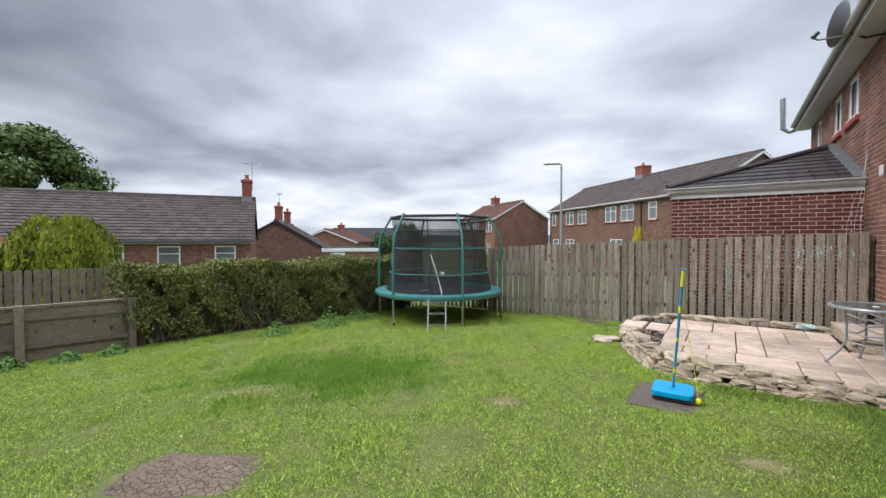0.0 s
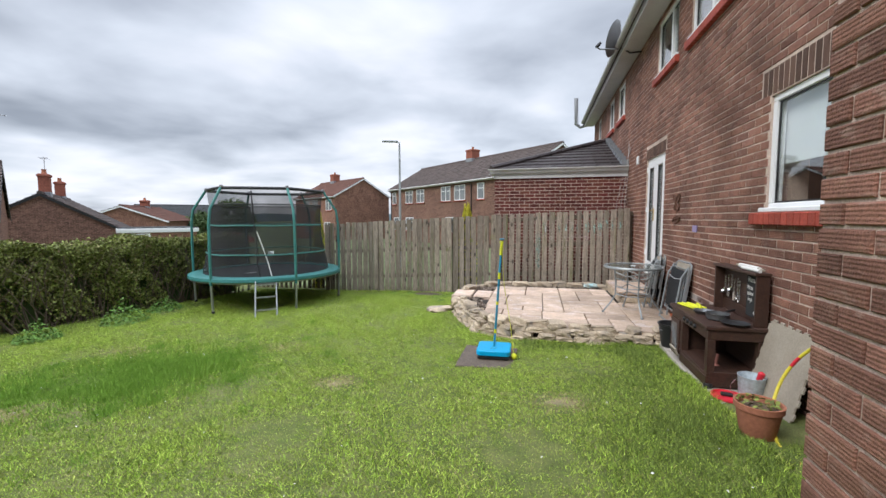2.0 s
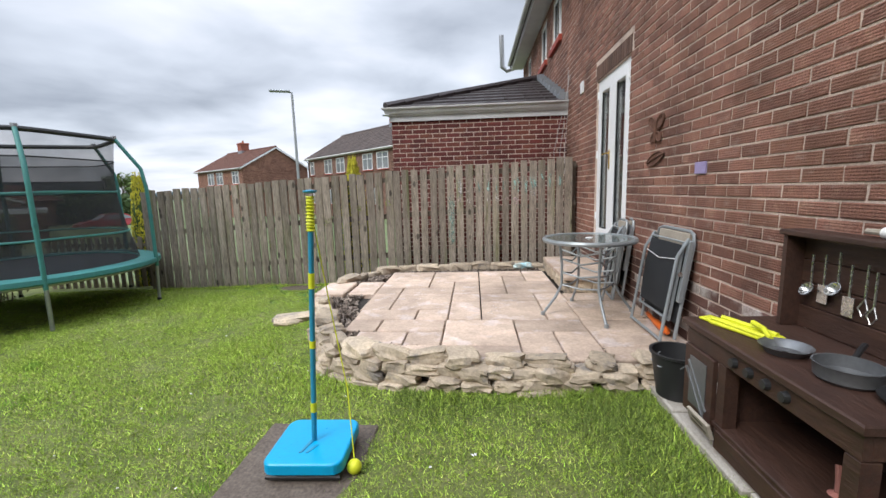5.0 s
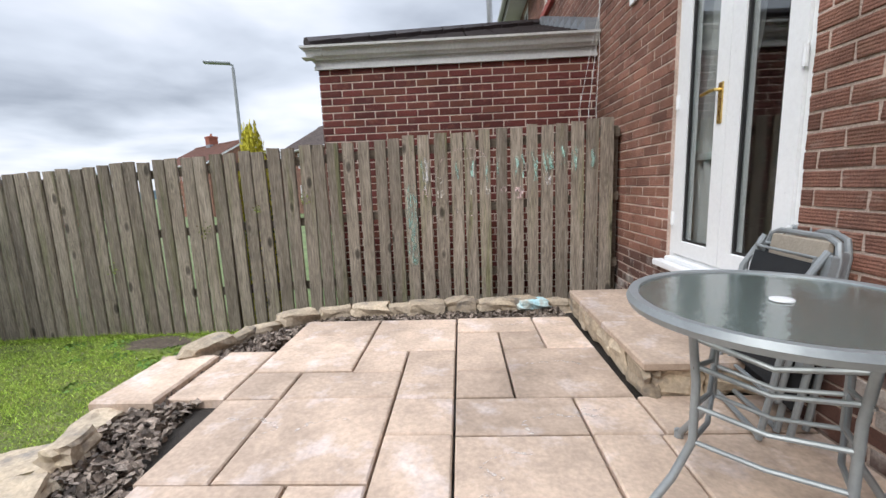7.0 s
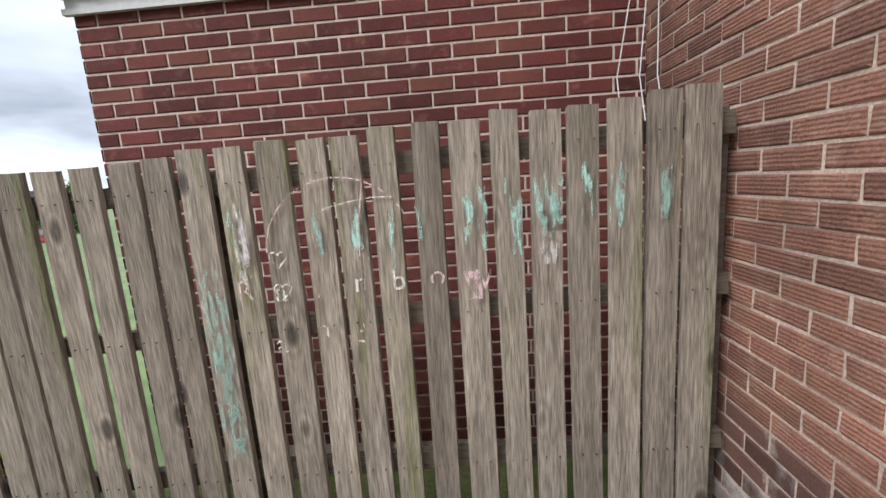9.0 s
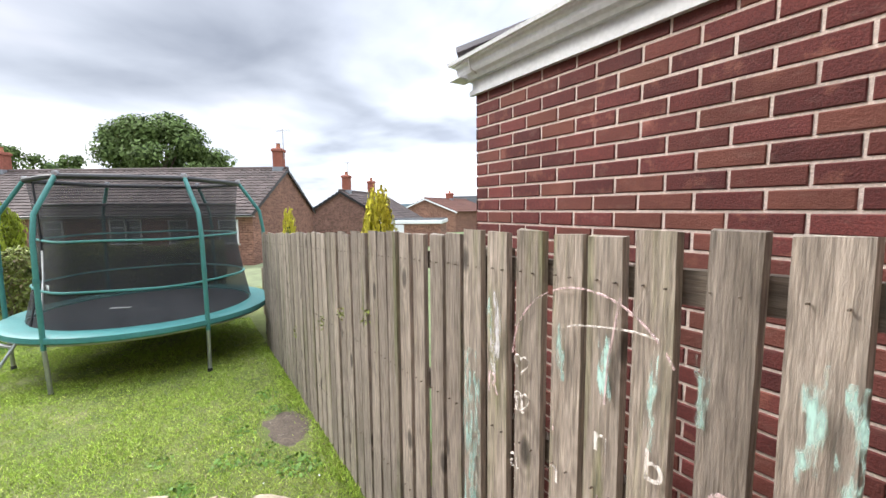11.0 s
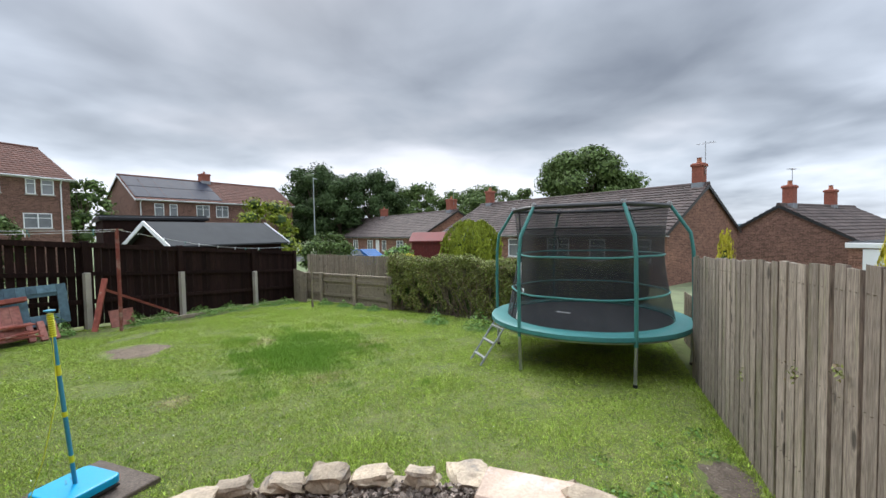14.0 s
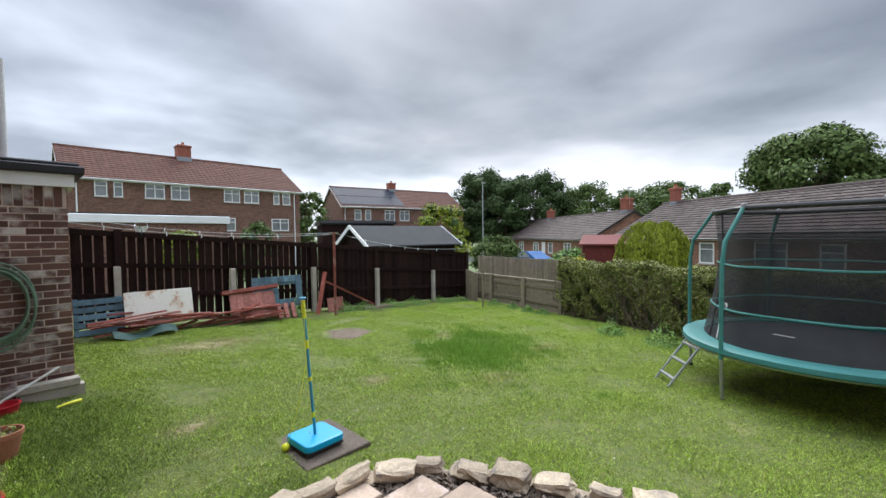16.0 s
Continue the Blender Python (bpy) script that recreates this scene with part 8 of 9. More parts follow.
blade = part("blade", Shape().add([(0.002, y_, z_) for _x, y_, z_ in lp[:20]] + [(0.008, y_, z_) for _x, y_, z_ in lp[:20]], [tuple(range(20)), tuple(range(20, 40))[::-1]] + [(q, (q + 1) % 20, 20 + (q + 1) % 20, 20 + q) for q in range(20)]), M_RUST, lf)
part("rim", Shape().tube(lp, 0.007, 6), M_RUST, blade, "", True)
part("rib", Shape().tube([(-0.003, -0.18, 0), (-0.005, 0, 0.004), (-0.003, 0.15, 0)], 0.006, 6), M_RUST, blade, "", True)

dish = thing("satellite_dish", "dark grey satellite dish on a bracket under the eaves", "satellite dish", Matrix.Translation((FACE, 8.9, 4.75)))
dm = Matrix.Translation((-0.42, 0.12, 0.32)) @ Euler((radians(72), 0, radians(-118))).to_matrix().to_4x4() @ Matrix.Diagonal((1, 1.15, 1, 1))
part("reflector", Shape().turned([(0.01, 0.0), (0.12, 0.012), (0.22, 0.045), (0.29, 0.08), (0.295, 0.083), (0.22, 0.055), (0.12, 0.022), (0.01, 0.01)], 28, dm, closed=False), M_GREYMETAL, dish, "", True)
part("bracket", Shape().tube([(0.0, 0, 0), (-0.2, 0.02, 0.0), (-0.36, 0.08, 0.14), (-0.40, 0.11, 0.3)], 0.018, 8), M_BLACK, dish, "", True)
part("arm", Shape().tube([(-0.40, 0.10, 0.12), (-0.75, -0.02, 0.10), (-0.82, -0.05, 0.14)], 0.014, 8), M_GREYMETAL, dish, "", True)
part("receiver", Shape().tube([(-0.82, -0.05, 0.14), (-0.75, -0.02, 0.22)], [0.035, 0.028], 10), M_BLACK, dish, "", True)
single("flue_pipe", Shape().tube([(1.62, Y1 + 0.25, 4.9), (1.42, Y1 + 0.3, 4.85), (1.28, Y1 + 0.3, 4.95), (1.26, Y1 + 0.3, 5.85)], 0.07, 10), M_GALV, "tall grey flue pipe at the far end of the eaves", "flue", smooth=True)
cb = thing("aerial_cable", "thin pale cables hanging down the corner of the wall", "cable")
for d_ in (0.0, 0.07, 0.16):
    part("cable", Shape().tube([(FACE - 0.02, 9.7 - d_, 3.2 - d_), (FACE - 0.05 - d_ * 0.5, 9.55, 2.5), (FACE - 0.12 - d_, 9.4, 1.9), (FACE - 0.16 - d_, 9.2, 1.55)], 0.0025, 5), M_GUTTER, cb)
# ---- swing ball set on its paving slab ----
SB = 0.098
single("paving_slab", Shape().slab(-0.80, -0.20, 4.22, 4.90, -0.02, SB, 0.008), M_GROUT2, "dark worn paving slab let into the lawn", "paving slab")
sw = thing("swingball_set", "bright blue swingball base with a blue and yellow pole", "swingball set", Matrix.Translation((-0.44, 4.60, SB + 0.001)) @ Matrix.Rotation(radians(2), 4, "Z"))
bm = bmesh.new()
bmesh.ops.create_cube(bm, size=1.0)
bmesh.ops.scale(bm, vec=(0.36, 0.36, 0.05), verts=bm.verts)
bmesh.ops.bevel(bm, geom=[e_ for e_ in bm.edges if abs(e_.verts[0].co.z - e_.verts[1].co.z) > 0.01], offset=0.05, segments=5, affect="EDGES", profile=0.5)
bmesh.ops.bevel(bm, geom=[e_ for e_ in bm.edges if e_.verts[0].co.z > 0.02 and e_.verts[1].co.z > 0.02], offset=0.012, segments=3, affect="EDGES", profile=0.5)
bmesh.ops.translate(bm, vec=(0, 0, 0.075), verts=bm.verts)
part("base_lid", bm, M_BLUE, sw, "bright blue moulded lid")
part("base_tray", Shape().slab(-0.168, 0.168, -0.168, 0.168, 0.0, 0.05, 0.02), M_BLACK, sw, "black tray")
part("moulding", Shape().beam((0.0, 0.02, 0.101), (-0.03, -0.10, 0.101), 0.014, 0.004).beam((0.03, -0.04, 0.101), (0.0, -0.10, 0.101), 0.012, 0.004), M_POLEBLUE, sw)
lean = Vector((0.075, -0.02, 1.17))
def pl_at(t):
    return tuple(Vector((0, 0, 0.095)) + lean * t)
part("pole", Shape().tube([pl_at(0), pl_at(0.86)], 0.0125, 10), M_POLEBLUE, sw, "blue plastic pole", True)
for a_, b_ in ((0.13, 0.17), (0.40, 0.43), (0.64, 0.70)):
    part("sleeve", Shape().tube([pl_at(a_), pl_at(b_)], 0.0145, 10), M_YELLOW, sw, "yellow sleeve", True)
part("spiral", Shape().tube([pl_at(0.86 + 0.13 * k / 30) for k in range(31)], [0.017 + 0.004 * math.sin(k * 2.2) for k in range(31)], 10), M_YELLOW, sw, "yellow spiral head", True)
part("cap", Shape().turned([(0.02, 0), (0.03, 0.006), (0.03, 0.012), (0.01, 0.016)], 12, Matrix.Translation(pl_at(1.0))), M_POLEBLUE, sw)
part("cord", Shape().tube([pl_at(0.95), (0.10, 0.06, 0.75), (0.17, 0.02, 0.35), (0.215, -0.09, 0.035)], 0.003, 5), M_YELLOW, sw, "yellow cord")
ballc = Matrix.Translation((0.215, -0.10, 0.033))
part("ball", Shape().turned([(0.033 * math.sin(math.pi * k / 10) + 0.0005, -0.033 * math.cos(math.pi * k / 10)) for k in range(11)], 16, ballc), M_YELLOW, sw, "worn tennis ball", True)

# ---- by the outhouse ----
single("concrete_block", Shape().slab(0.80, 1.30, 1.78, 1.90, float(ground_z(1, 1.8)) - 0.02, 0.33, 0.008).slab(0.84, 1.32, 1.79, 1.93, 0.331, 0.41, 0.008), M_CONC, "grey concrete blocks stacked by the outhouse wall", "concrete block")
tub = thing("toy_tub", "red plastic toy tub by the outhouse wall", "tub", Matrix.Translation((1.42, 2.1, 0.17)))
part("body", Shape().turned([(0.10, 0), (0.13, 0.15), (0.14, 0.16), (0.12, 0.16), (0.09, 0.01), (0.01, 0.01)], 20, closed=False), M_RED, tub, "", True)
single("broom_handle", Shape().tube([(1.45, 2.02, 0.32), (1.0, 1.93, 0.56)], 0.013, 8), M_CHALK, "pale wooden pole leaning on the concrete block", "pole", smooth=True)
single("toy_bat", Shape().tube([(1.05, 2.28, float(ground_z(1.05, 2.28)) + 0.035), (0.98, 2.24, float(ground_z(1, 2.24)) + 0.035), (0.86, 2.18, float(ground_z(0.86, 2.18)) + 0.03)], [0.008, 0.012, 0.02], 8), M_YELLOW, "bright yellow plastic bat lying on the grass", "toy", smooth=True)
hose = thing("hose_coil", "coiled pale green garden hose hung on the outhouse wall", "hose", Matrix.Translation((1.45, OY + 0.03, 1.25)))
for k in range(7):
    r_ = 0.24 + 0.025 * (k % 3)
    pts = [(r_ * math.cos(2 * math.pi * q / 28 + k) + 0.02 * math.sin(k * 2), 0.012 * k, (r_ * 1.45) * math.sin(2 * math.pi * q / 28 + k) - 0.04 * (k % 2)) for q in range(29)]
    part("coil", Shape().tube(pts, 0.011, 6), M_HOSE, hose, "", True)
part("hook", Shape().tube([(0, -0.03, 0.33), (0, 0.09, 0.33), (0, 0.10, 0.37)], 0.008, 6), M_GALV, hose)
single("soil_pipe", Shape().tube([(1.35, 0.9, OZ + 0.26), (1.35, 0.9, OZ + 1.5)], 0.05, 10), M_GUTTER, "grey waste pipe above the outhouse roof", "pipe", smooth=True)

# ---- discarded timber along the dark fence ----
gz_ = lambda x, y: float(ground_z(x, y))
def leaning(x0, x1, y, tilt, z):
    """A frame for a panel whose foot line runs along x at (x0, y), leaning back to -y."""
    return Matrix.Translation((x0, y, z)) @ Matrix.Rotation(radians(tilt), 4, "X")


wb = single("enamel_panel", Shape().slab(-1.03, 0, -0.02, 0.02, 0, 0.56, 0.008), M_RUSTWHITE, "white enamel panel with rust stains leaning on scrap wood", "panel", leaning(0.02, 0, -0.92, 14, 0.42))
bp = thing("pallet", "blue-grey painted slatted panel leaning on the dark fence", "pallet", leaning(0.66, 0, -1.08, 12, 0.30))
for k in range(5):
    part("slat", Shape().slab(-0.66, 0, -0.012, 0.012, 0.01 + k * 0.125, 0.105 + k * 0.125, 0.004), M_BLUEWOOD, bp)
for x_ in (-0.62, -0.06):
    part("batten", Shape().slab(x_, x_ + 0.06, -0.04, -0.013, 0, 0.63, 0.004), M_BLUEWOOD, bp)
gd = thing("door_panel", "flaking pink-red boarded door leaning on the scrap pile", "door panel", leaning(-1.68, 0, -0.85, 22, 0.20))
for k in range(7):
    part("board", Shape().slab(-0.13 * (k + 1) + 0.003, -0.13 * k, -0.012, 0.012, 0, 0.58, 0.004), M_PINKWOOD, gd)
part("ledge", Shape().slab(-1.05, 0.1, -0.03, 0.06, 0.58, 0.66, 0.008, Matrix.Rotation(radians(3), 4, "Y")), M_REDWOOD, gd, "red capping plank")
bg_ = thing("gate_panel", "blue-grey boarded panel with a square gap", "panel", leaning(-2.2, 0, -1.12, 10, 0.33))
for k in range(8):
    z0_ = 0.0
    if k in (4, 5, 6):
        part("board", Shape().slab(-0.14 * (k + 1) + 0.004, -0.14 * k, -0.012, 0.012, 0.0, 0.18, 0.004), M_BLUEWOOD, bg_)
        part("board", Shape().slab(-0.14 * (k + 1) + 0.004, -0.14 * k, -0.012, 0.012, 0.56, 0.70, 0.004), M_BLUEWOOD, bg_)
    else:
        part("board", Shape().slab(-0.14 * (k + 1) + 0.004, -0.14 * k, -0.012, 0.012, 0.0, 0.70, 0.004), M_BLUEWOOD, bg_)
part("batten", Shape().slab(-1.14, 0, -0.035, -0.013, 0.50, 0.57, 0.004), M_BLUEWOOD, bg_)
rc = random.Random(3)
for k in range(36):
    cx, cy = rc.uniform(-2.4, 0.3), rc.uniform(-0.98, -0.62)
    ln, an = rc.uniform(0.4, 1.4), rc.uniform(-0.6, 0.6)
    z_ = gz_(cx, cy) + 0.03 + 0.030 * (k % 9)
    dx, dy = math.cos(an) * ln / 2, math.sin(an) * ln / 2 * 0.5
    single("scrap_plank", Shape().beam((max(cx - dx, -2.7), cy - dy, z_ + rc.uniform(-0.02, 0.10)), (min(cx + dx, 0.55), cy + dy, z_ + rc.uniform(-0.02, 0.10)), rc.uniform(0.04, 0.11), 0.022), M_REDWOOD if k % 4 else M_PINKWOOD,
           "faded red scrap plank in a heap by the fence", "plank", group="scrap planks")
for k in range(3):
    x_ = -2.62 - 0.16 * k
    sp = thing("sawn_post", "cut red post end leaning by the pile", "post", leaning(x_, 0, -0.88, 25, gz_(x_, -0.88)), "sawn posts")
    part("post", Shape().slab(-0.09, 0, -0.03, 0.03, 0, 0.34, 0.006), M_PINKWOOD, sp)
gs = Shape()
gp_ = [(-0.45 + 0.9 * k / 14, 0.1 * math.sin(k * 0.7) * 0.5, 0.07 + 0.05 * math.sin(k * 0.55)) for k in range(15)]
gs.add([(x_, y_ - 0.14, z_ - 0.03) for x_, y_, z_ in gp_] + [(x_, y_, z_ + 0.05) for x_, y_, z_ in gp_] + [(x_, y_ + 0.14, z_ - 0.05) for x_, y_, z_ in gp_],
       [(r_ * 15 + k, r_ * 15 + k + 1, (r_ + 1) * 15 + k + 1, (r_ + 1) * 15 + k) for r_ in range(2) for k in range(14)])
single("plastic_sheet", gs, M_GREENSHEET, "crumpled dark green plastic slide lying by the scrap", "plastic sheet", Matrix.Translation((-0.2, -0.62, gz_(-0.2, -0.62))) @ Matrix.Rotation(radians(6), 4, "Z"), smooth=True)
tr_ = thing("timber_brace", "red painted timber brace leaning on the dark fence", "timber", Matrix.Translation((-3.95, -1.08, gz_(-3.95, -1.08))))
part("upright", Shape().beam((0.36, 0.12, 0.0), (0.02, -0.1, 0.98), 0.09, 0.04), M_REDWOOD, tr_)
part("diagonal", Shape().beam((0.08, -0.05, 0.78), (-1.28, 0.1, 0.05), 0.09, 0.04), M_REDWOOD, tr_)
part("panel", Shape().slab(-0.42, 0.02, 0.03, 0.05, 0.0, 0.34, 0.006, Matrix.Rotation(radians(14), 4, "X")), M_PINKWOOD, tr_, "small pink board")
single("timber_kerb", Shape().beam((-4.9, -0.95, gz_(-4.9, -0.95) + 0.04), (-5.9, -1.0, gz_(-5.9, -1.0) + 0.04), 0.10, 0.07), M_GREYWOOD, "grey weathered timber lying in the grass", "timber")

# washing line with posts and pegs
wl_ = thing("washing_line_post", "rusty brown washing line post", "washing line post", Matrix.Translation((-3.83, -0.58, gz_(-3.83, -0.58))))
part("post", Shape().tube([(0, 0, -0.1), (0, 0, 1.95)], 0.03, 10), M_REDWOOD, wl_, "", True)
part("crossbar", Shape().beam((-0.1, 0, 1.93), (0.1, 0, 1.93), 0.04, 0.025), M_FOAM, wl_)
wp = thing("washing_line_post", "thin weathered wooden post by the low fence", "washing line post", Matrix.Translation((-8.0, 0.5, gz_(-8.0, 0.5))))
part("post", Shape().tube([(0, 0, -0.1), (0, 0, 1.3)], 0.028, 10), M_GREYWOOD, wp, "", True)
ln = thing("washing_line", "sagging washing lines with pegs along the dark fence", "washing line")
LINES = [((1.2, -1.2, 2.35), (-3.83, -0.58, 1.95 + gz_(-3.83, -0.58) - 0.02)), ((1.2, -1.0, 2.25), (-3.83, -0.58, 1.9 + gz_(-3.83, -0.58))), ((-3.83, -0.58, 1.93 + gz_(-3.83, -0.58)), (-9.0, -1.2, 1.45))]
for a_, b_ in LINES:
    a_, b_ = Vector(a_), Vector(b_)
    pts = [a_.lerp(b_, t / 16) - Vector((0, 0, 0.16 * math.sin(math.pi * t / 16))) for t in range(17)]
    part("line", Shape().tube(pts, 0.004, 5), M_GUTTER, ln)
    for k in range(9):
        p_ = pts[3 + (k * 7) % 12].lerp(pts[4 + (k * 7) % 12], (k * 0.37) % 1)
        part("peg", Shape().slab(p_.x - 0.006, p_.x + 0.006, p_.y - 0.005, p_.y + 0.005, p_.z - 0.05, p_.z + 0.02, 0.002), M_TEALPAD if k % 2 else M_UPVC, ln, "coloured peg")
pb = thing("peg_basket", "white peg basket hung on the washing line", "basket", Matrix.Translation((-0.28, -1.12, 2.02)))
part("body", Shape().turned([(0.07, 0), (0.11, 0.10), (0.10, 0.10), (0.06, 0.01), (0.01, 0.01)], 14, closed=False), M_UPVC, pb, "", True)
part("handle", Shape().tube([(-0.1, 0, 0.1), (-0.07, 0, 0.19), (0, 0, 0.22), (0.07, 0, 0.19), (0.1, 0, 0.1)], 0.005, 5), M_UPVC, pb)

# ---- chalk drawings on the fence and the slabs ----
def on_fence(x, z):
    return Matrix(((1, 0, 0, x), (0, 0, -1, FY - 0.034), (0, 1, 0, z), (0, 0, 0, 1)))


ck = thing("chalk_writing", "pale chalk letters and hearts drawn on the fence boards", "chalk drawing")
for ch_, x, z, mt in (("R", 0.105, 1.16, M_CHALKPINK), ("a", 0.245, 1.15, M_CHALKPALE), ("i", 0.395, 1.155, M_CHALKPINK), ("n", 0.535, 1.17, M_CHALKPALE), ("b", 0.67, 1.17, M_CHALKPALE), ("o", 0.805, 1.18, M_CHALKPINK), ("W", 0.92, 1.155, M_CHALKPINK), ("a", 0.222, 0.955, M_CHALKPALE), ("n", 0.378, 1.005, M_CHALKPALE), ("d", 0.515, 0.98, M_CHALKPINK)):
    lettering("letter", ch_, 0.105, on_fence(x, z), mt, ck)


def stroke(name, pts, mt, r=0.003):
    part(name, Shape().tube([(x, FY - 0.0335, z) for x, z in pts], r, 4), mt, ck)


for x, z in ((0.272, 1.305), (0.276, 1.188)):
    stroke("heart", [(x + 0.03 * math.sin(t) ** 3, z + 0.033 * (13 * math.cos(t) - 5 * math.cos(2 * t) - 2 * math.cos(3 * t) - math.cos(4 * t)) / 16) for t in np.linspace(0, 2 * math.pi, 24)], M_CHALKPALE)
stroke("arc", [(0.50 + 0.265 * math.cos(a), 1.32 + 0.255 * math.sin(a)) for a in np.linspace(0.5, 3.1, 22)], M_CHALKPINK, 0.003)
stroke("arc", [(0.428, 1.457), (0.47, 1.474), (0.517, 1.484), (0.58, 1.494), (0.638, 1.500), (0.70, 1.497)], M_CHALKPALE, 0.0025)
stroke("line", [(0.602, 1.571), (0.59, 1.50), (0.575, 1.42), (0.568, 1.30)], M_CHALKPINK, 0.003)
for x, z, w_, h_, mt in ((0.145, 1.34, 0.06, 0.34, M_CHALKWHITE), (0.120, 1.42, 0.03, 0.15, M_CHALKTEAL), (0.010, 0.90, 0.10, 0.75, M_CHALKFAINT), (0.010, 0.74, 0.07, 0.36, M_CHALKTEAL), (0.425, 1.40, 0.03, 0.18, M_CHALKFAINT), (0.565, 1.375, 0.04, 0.20, M_CHALKTEAL), (0.682, 1.36, 0.03, 0.24, M_CHALKTEAL),
                         (0.785, 1.42, 0.03, 0.16, M_CHALKFAINT), (0.955, 1.42, 0.04, 0.22, M_CHALKTEAL), (1.002, 1.40, 0.035, 0.22, M_CHALKTEAL), (1.095, 1.48, 0.035, 0.12, M_CHALKTEAL), (1.115, 1.38, 0.045, 0.22, M_CHALKTEAL), (1.200, 1.45, 0.045, 0.17, M_CHALKTEAL), (1.232, 1.45, 0.04, 0.20, M_CHALKTEAL), (1.262, 1.45, 0.03, 0.16, M_CHALKTEAL),
                         (1.230, 1.38, 0.10, 0.07, M_CHALKTEAL), (1.225, 1.30, 0.08, 0.14, M_CHALKWHITE), (1.352, 1.48, 0.035, 0.18, M_CHALKTEAL), (1.450, 1.44, 0.05, 0.20, M_CHALKTEAL), (1.476, 1.52, 0.03, 0.12, M_CHALKTEAL), (1.612, 1.44, 0.04, 0.2, M_CHALKFAINT), (0.965, 1.17, 0.05, 0.10, M_CHALKPINK)):
    part("chalk_smear", Shape().box(x - w_ / 2, x + w_ / 2, FY - 0.0332, FY - 0.0322, z - h_ / 2, z + h_ / 2), mt, ck)
cs = thing("chalk_marks", "faint white chalk scribbles on the patio slabs", "chalk drawing")
for x, y, r_, seed in ((0.85, 6.95, 0.16, 1), (0.95, 7.55, 0.14, 2), (0.7, 6.7, 0.2, 3), (-0.1, 6.95, 0.18, 4), (0.75, 8.28, 0.12, 5), (-0.6, 6.95, 0.2, 6), (0.65, 6.5, 0.18, 7), (1.05, 7.05, 0.1, 8)):
    g_ = random.Random(seed)
    a0_, da_, sq_ = g_.uniform(0, 6.28), g_.uniform(1.6, 3.4), g_.uniform(0.25, 0.6)
    pts = [(x + r_ * math.cos(a0_ + da_ * k / 20) + 0.012 * math.sin(k * 0.9), y + r_ * sq_ * math.sin(a0_ + da_ * k / 20) + 0.01 * math.sin(k * 1.3 + seed), PZ + 0.0022) for k in range(21)]
    v_ = [(px_ + dx__, py_ + dx__ * 0.6, pz_) for px_, py_, pz_ in pts for dx__ in (-0.008, 0.008)]
    part("scribble", Shape().add([(px_, py_, pz_ + 0.0025) for px_, py_, pz_ in v_], [(2 * k, 2 * k + 1, 2 * k + 3, 2 * k + 2) for k in range(20)]), M_CHALKSLAB, cs)
bme = STONES[2].copy()
bme.materials.clear()
bme.materials.append(M_CHALKBLUE)
bst = new("chalked_stone", bme)
bst.matrix_world = Matrix.Translation((1.02, 8.66, PZ + 0.03)) @ Matrix.Rotation(0.1, 4, "Z") @ Matrix.Diagonal((0.25, 0.13, 0.085, 1))
tagged(bst, "edging stone rubbed with pale blue chalk", "stone")

# ---- bare patches and grass ----
def patch(x, y, rx, ry, mt, label, ang=0.0, seed=0, lift=0.014, name="soil_patch"):
    """A thin uneven skin of soil or thatch lying on the lawn."""
    r = random.Random(seed)
    v, f, seg, rings_n = [], [], 28, 5
    for j in range(rings_n + 1):
        t = j / rings_n
        for k in range(seg):
            a = 2 * math.pi * k / seg
            wob = 1 + 0.5 * noise.noise((math.cos(a) * 1.5 + seed, math.sin(a) * 1.5, 0.3)) + 0.22 * noise.noise((math.cos(a) * 5, math.sin(a) * 5, seed))
            px, py = rx * t * wob * math.cos(a), ry * t * wob * math.sin(a)
            gx, gy = x + px * math.cos(ang) - py * math.sin(ang), y + px * math.sin(ang) + py * math.cos(ang)
            v.append((gx, gy, float(ground_z(gx, gy)) + 0.012 * math.sin(gx * 2.1 + 1) * math.sin(gy * 1.7) + (lift * (1 - t ** 4) - 0.004) + r.uniform(0, 0.004)))
    f = [(j * seg + k, j * seg + (k + 1) % seg, (j + 1) * seg + (k + 1) % seg, (j + 1) * seg + k) for j in range(rings_n) for k in range(seg)]
    return single(name, Shape().add(v, f), mt, label, "soil patch", smooth=True, kind="structure")


PATCHES = [(-3.0, 1.18, 0.48, 0.36, 0.6, 1.0), (-3.05, 1.38, 0.0, 0.0, 0, 0), (-2.35, 8.78, 0.3, 0.2, 0, 0.95), (-3.7, 0.1, 0.55, 0.14, 0.3, 0.9), (-4.28, 2.45, 0.42, 0.2, 0.7, 0.6), (-1.8, 3.62, 0.22, 0.16, 0.2, 0.7), (0.22, 3.5, 0.25, 0.16, 0.4, 0.5),
           (-0.8, 0.55, 0.85, 0.38, -0.15, 0.55), (-4.9, 4.2, 0.5, 0.2, 0.6, 0.35), (-3.1, 4.6, 0.4, 0.2, 0.5, 0.35)]
patch(-3.0, 1.18, 0.48, 0.36, M_SOIL, "bare cracked soil patch in the lawn", 0.6, 1, 0.02)
patch(-2.35, 8.78, 0.3, 0.2, M_EARTH, "bare soil at the foot of the fence", 0, 2)
for i, (x, y, rx, ry, ang, _) in enumerate(PATCHES[4:8]):
    patch(x, y, rx * 0.6, ry * 0.6, M_WORN, "worn straw-coloured patch in the lawn", ang, 5 + i, 0.006, "worn_patch")

gr = np.random.default_rng(77)
LUSH = (-4.05, 3.45, 1.02, 0.72, 0.62)


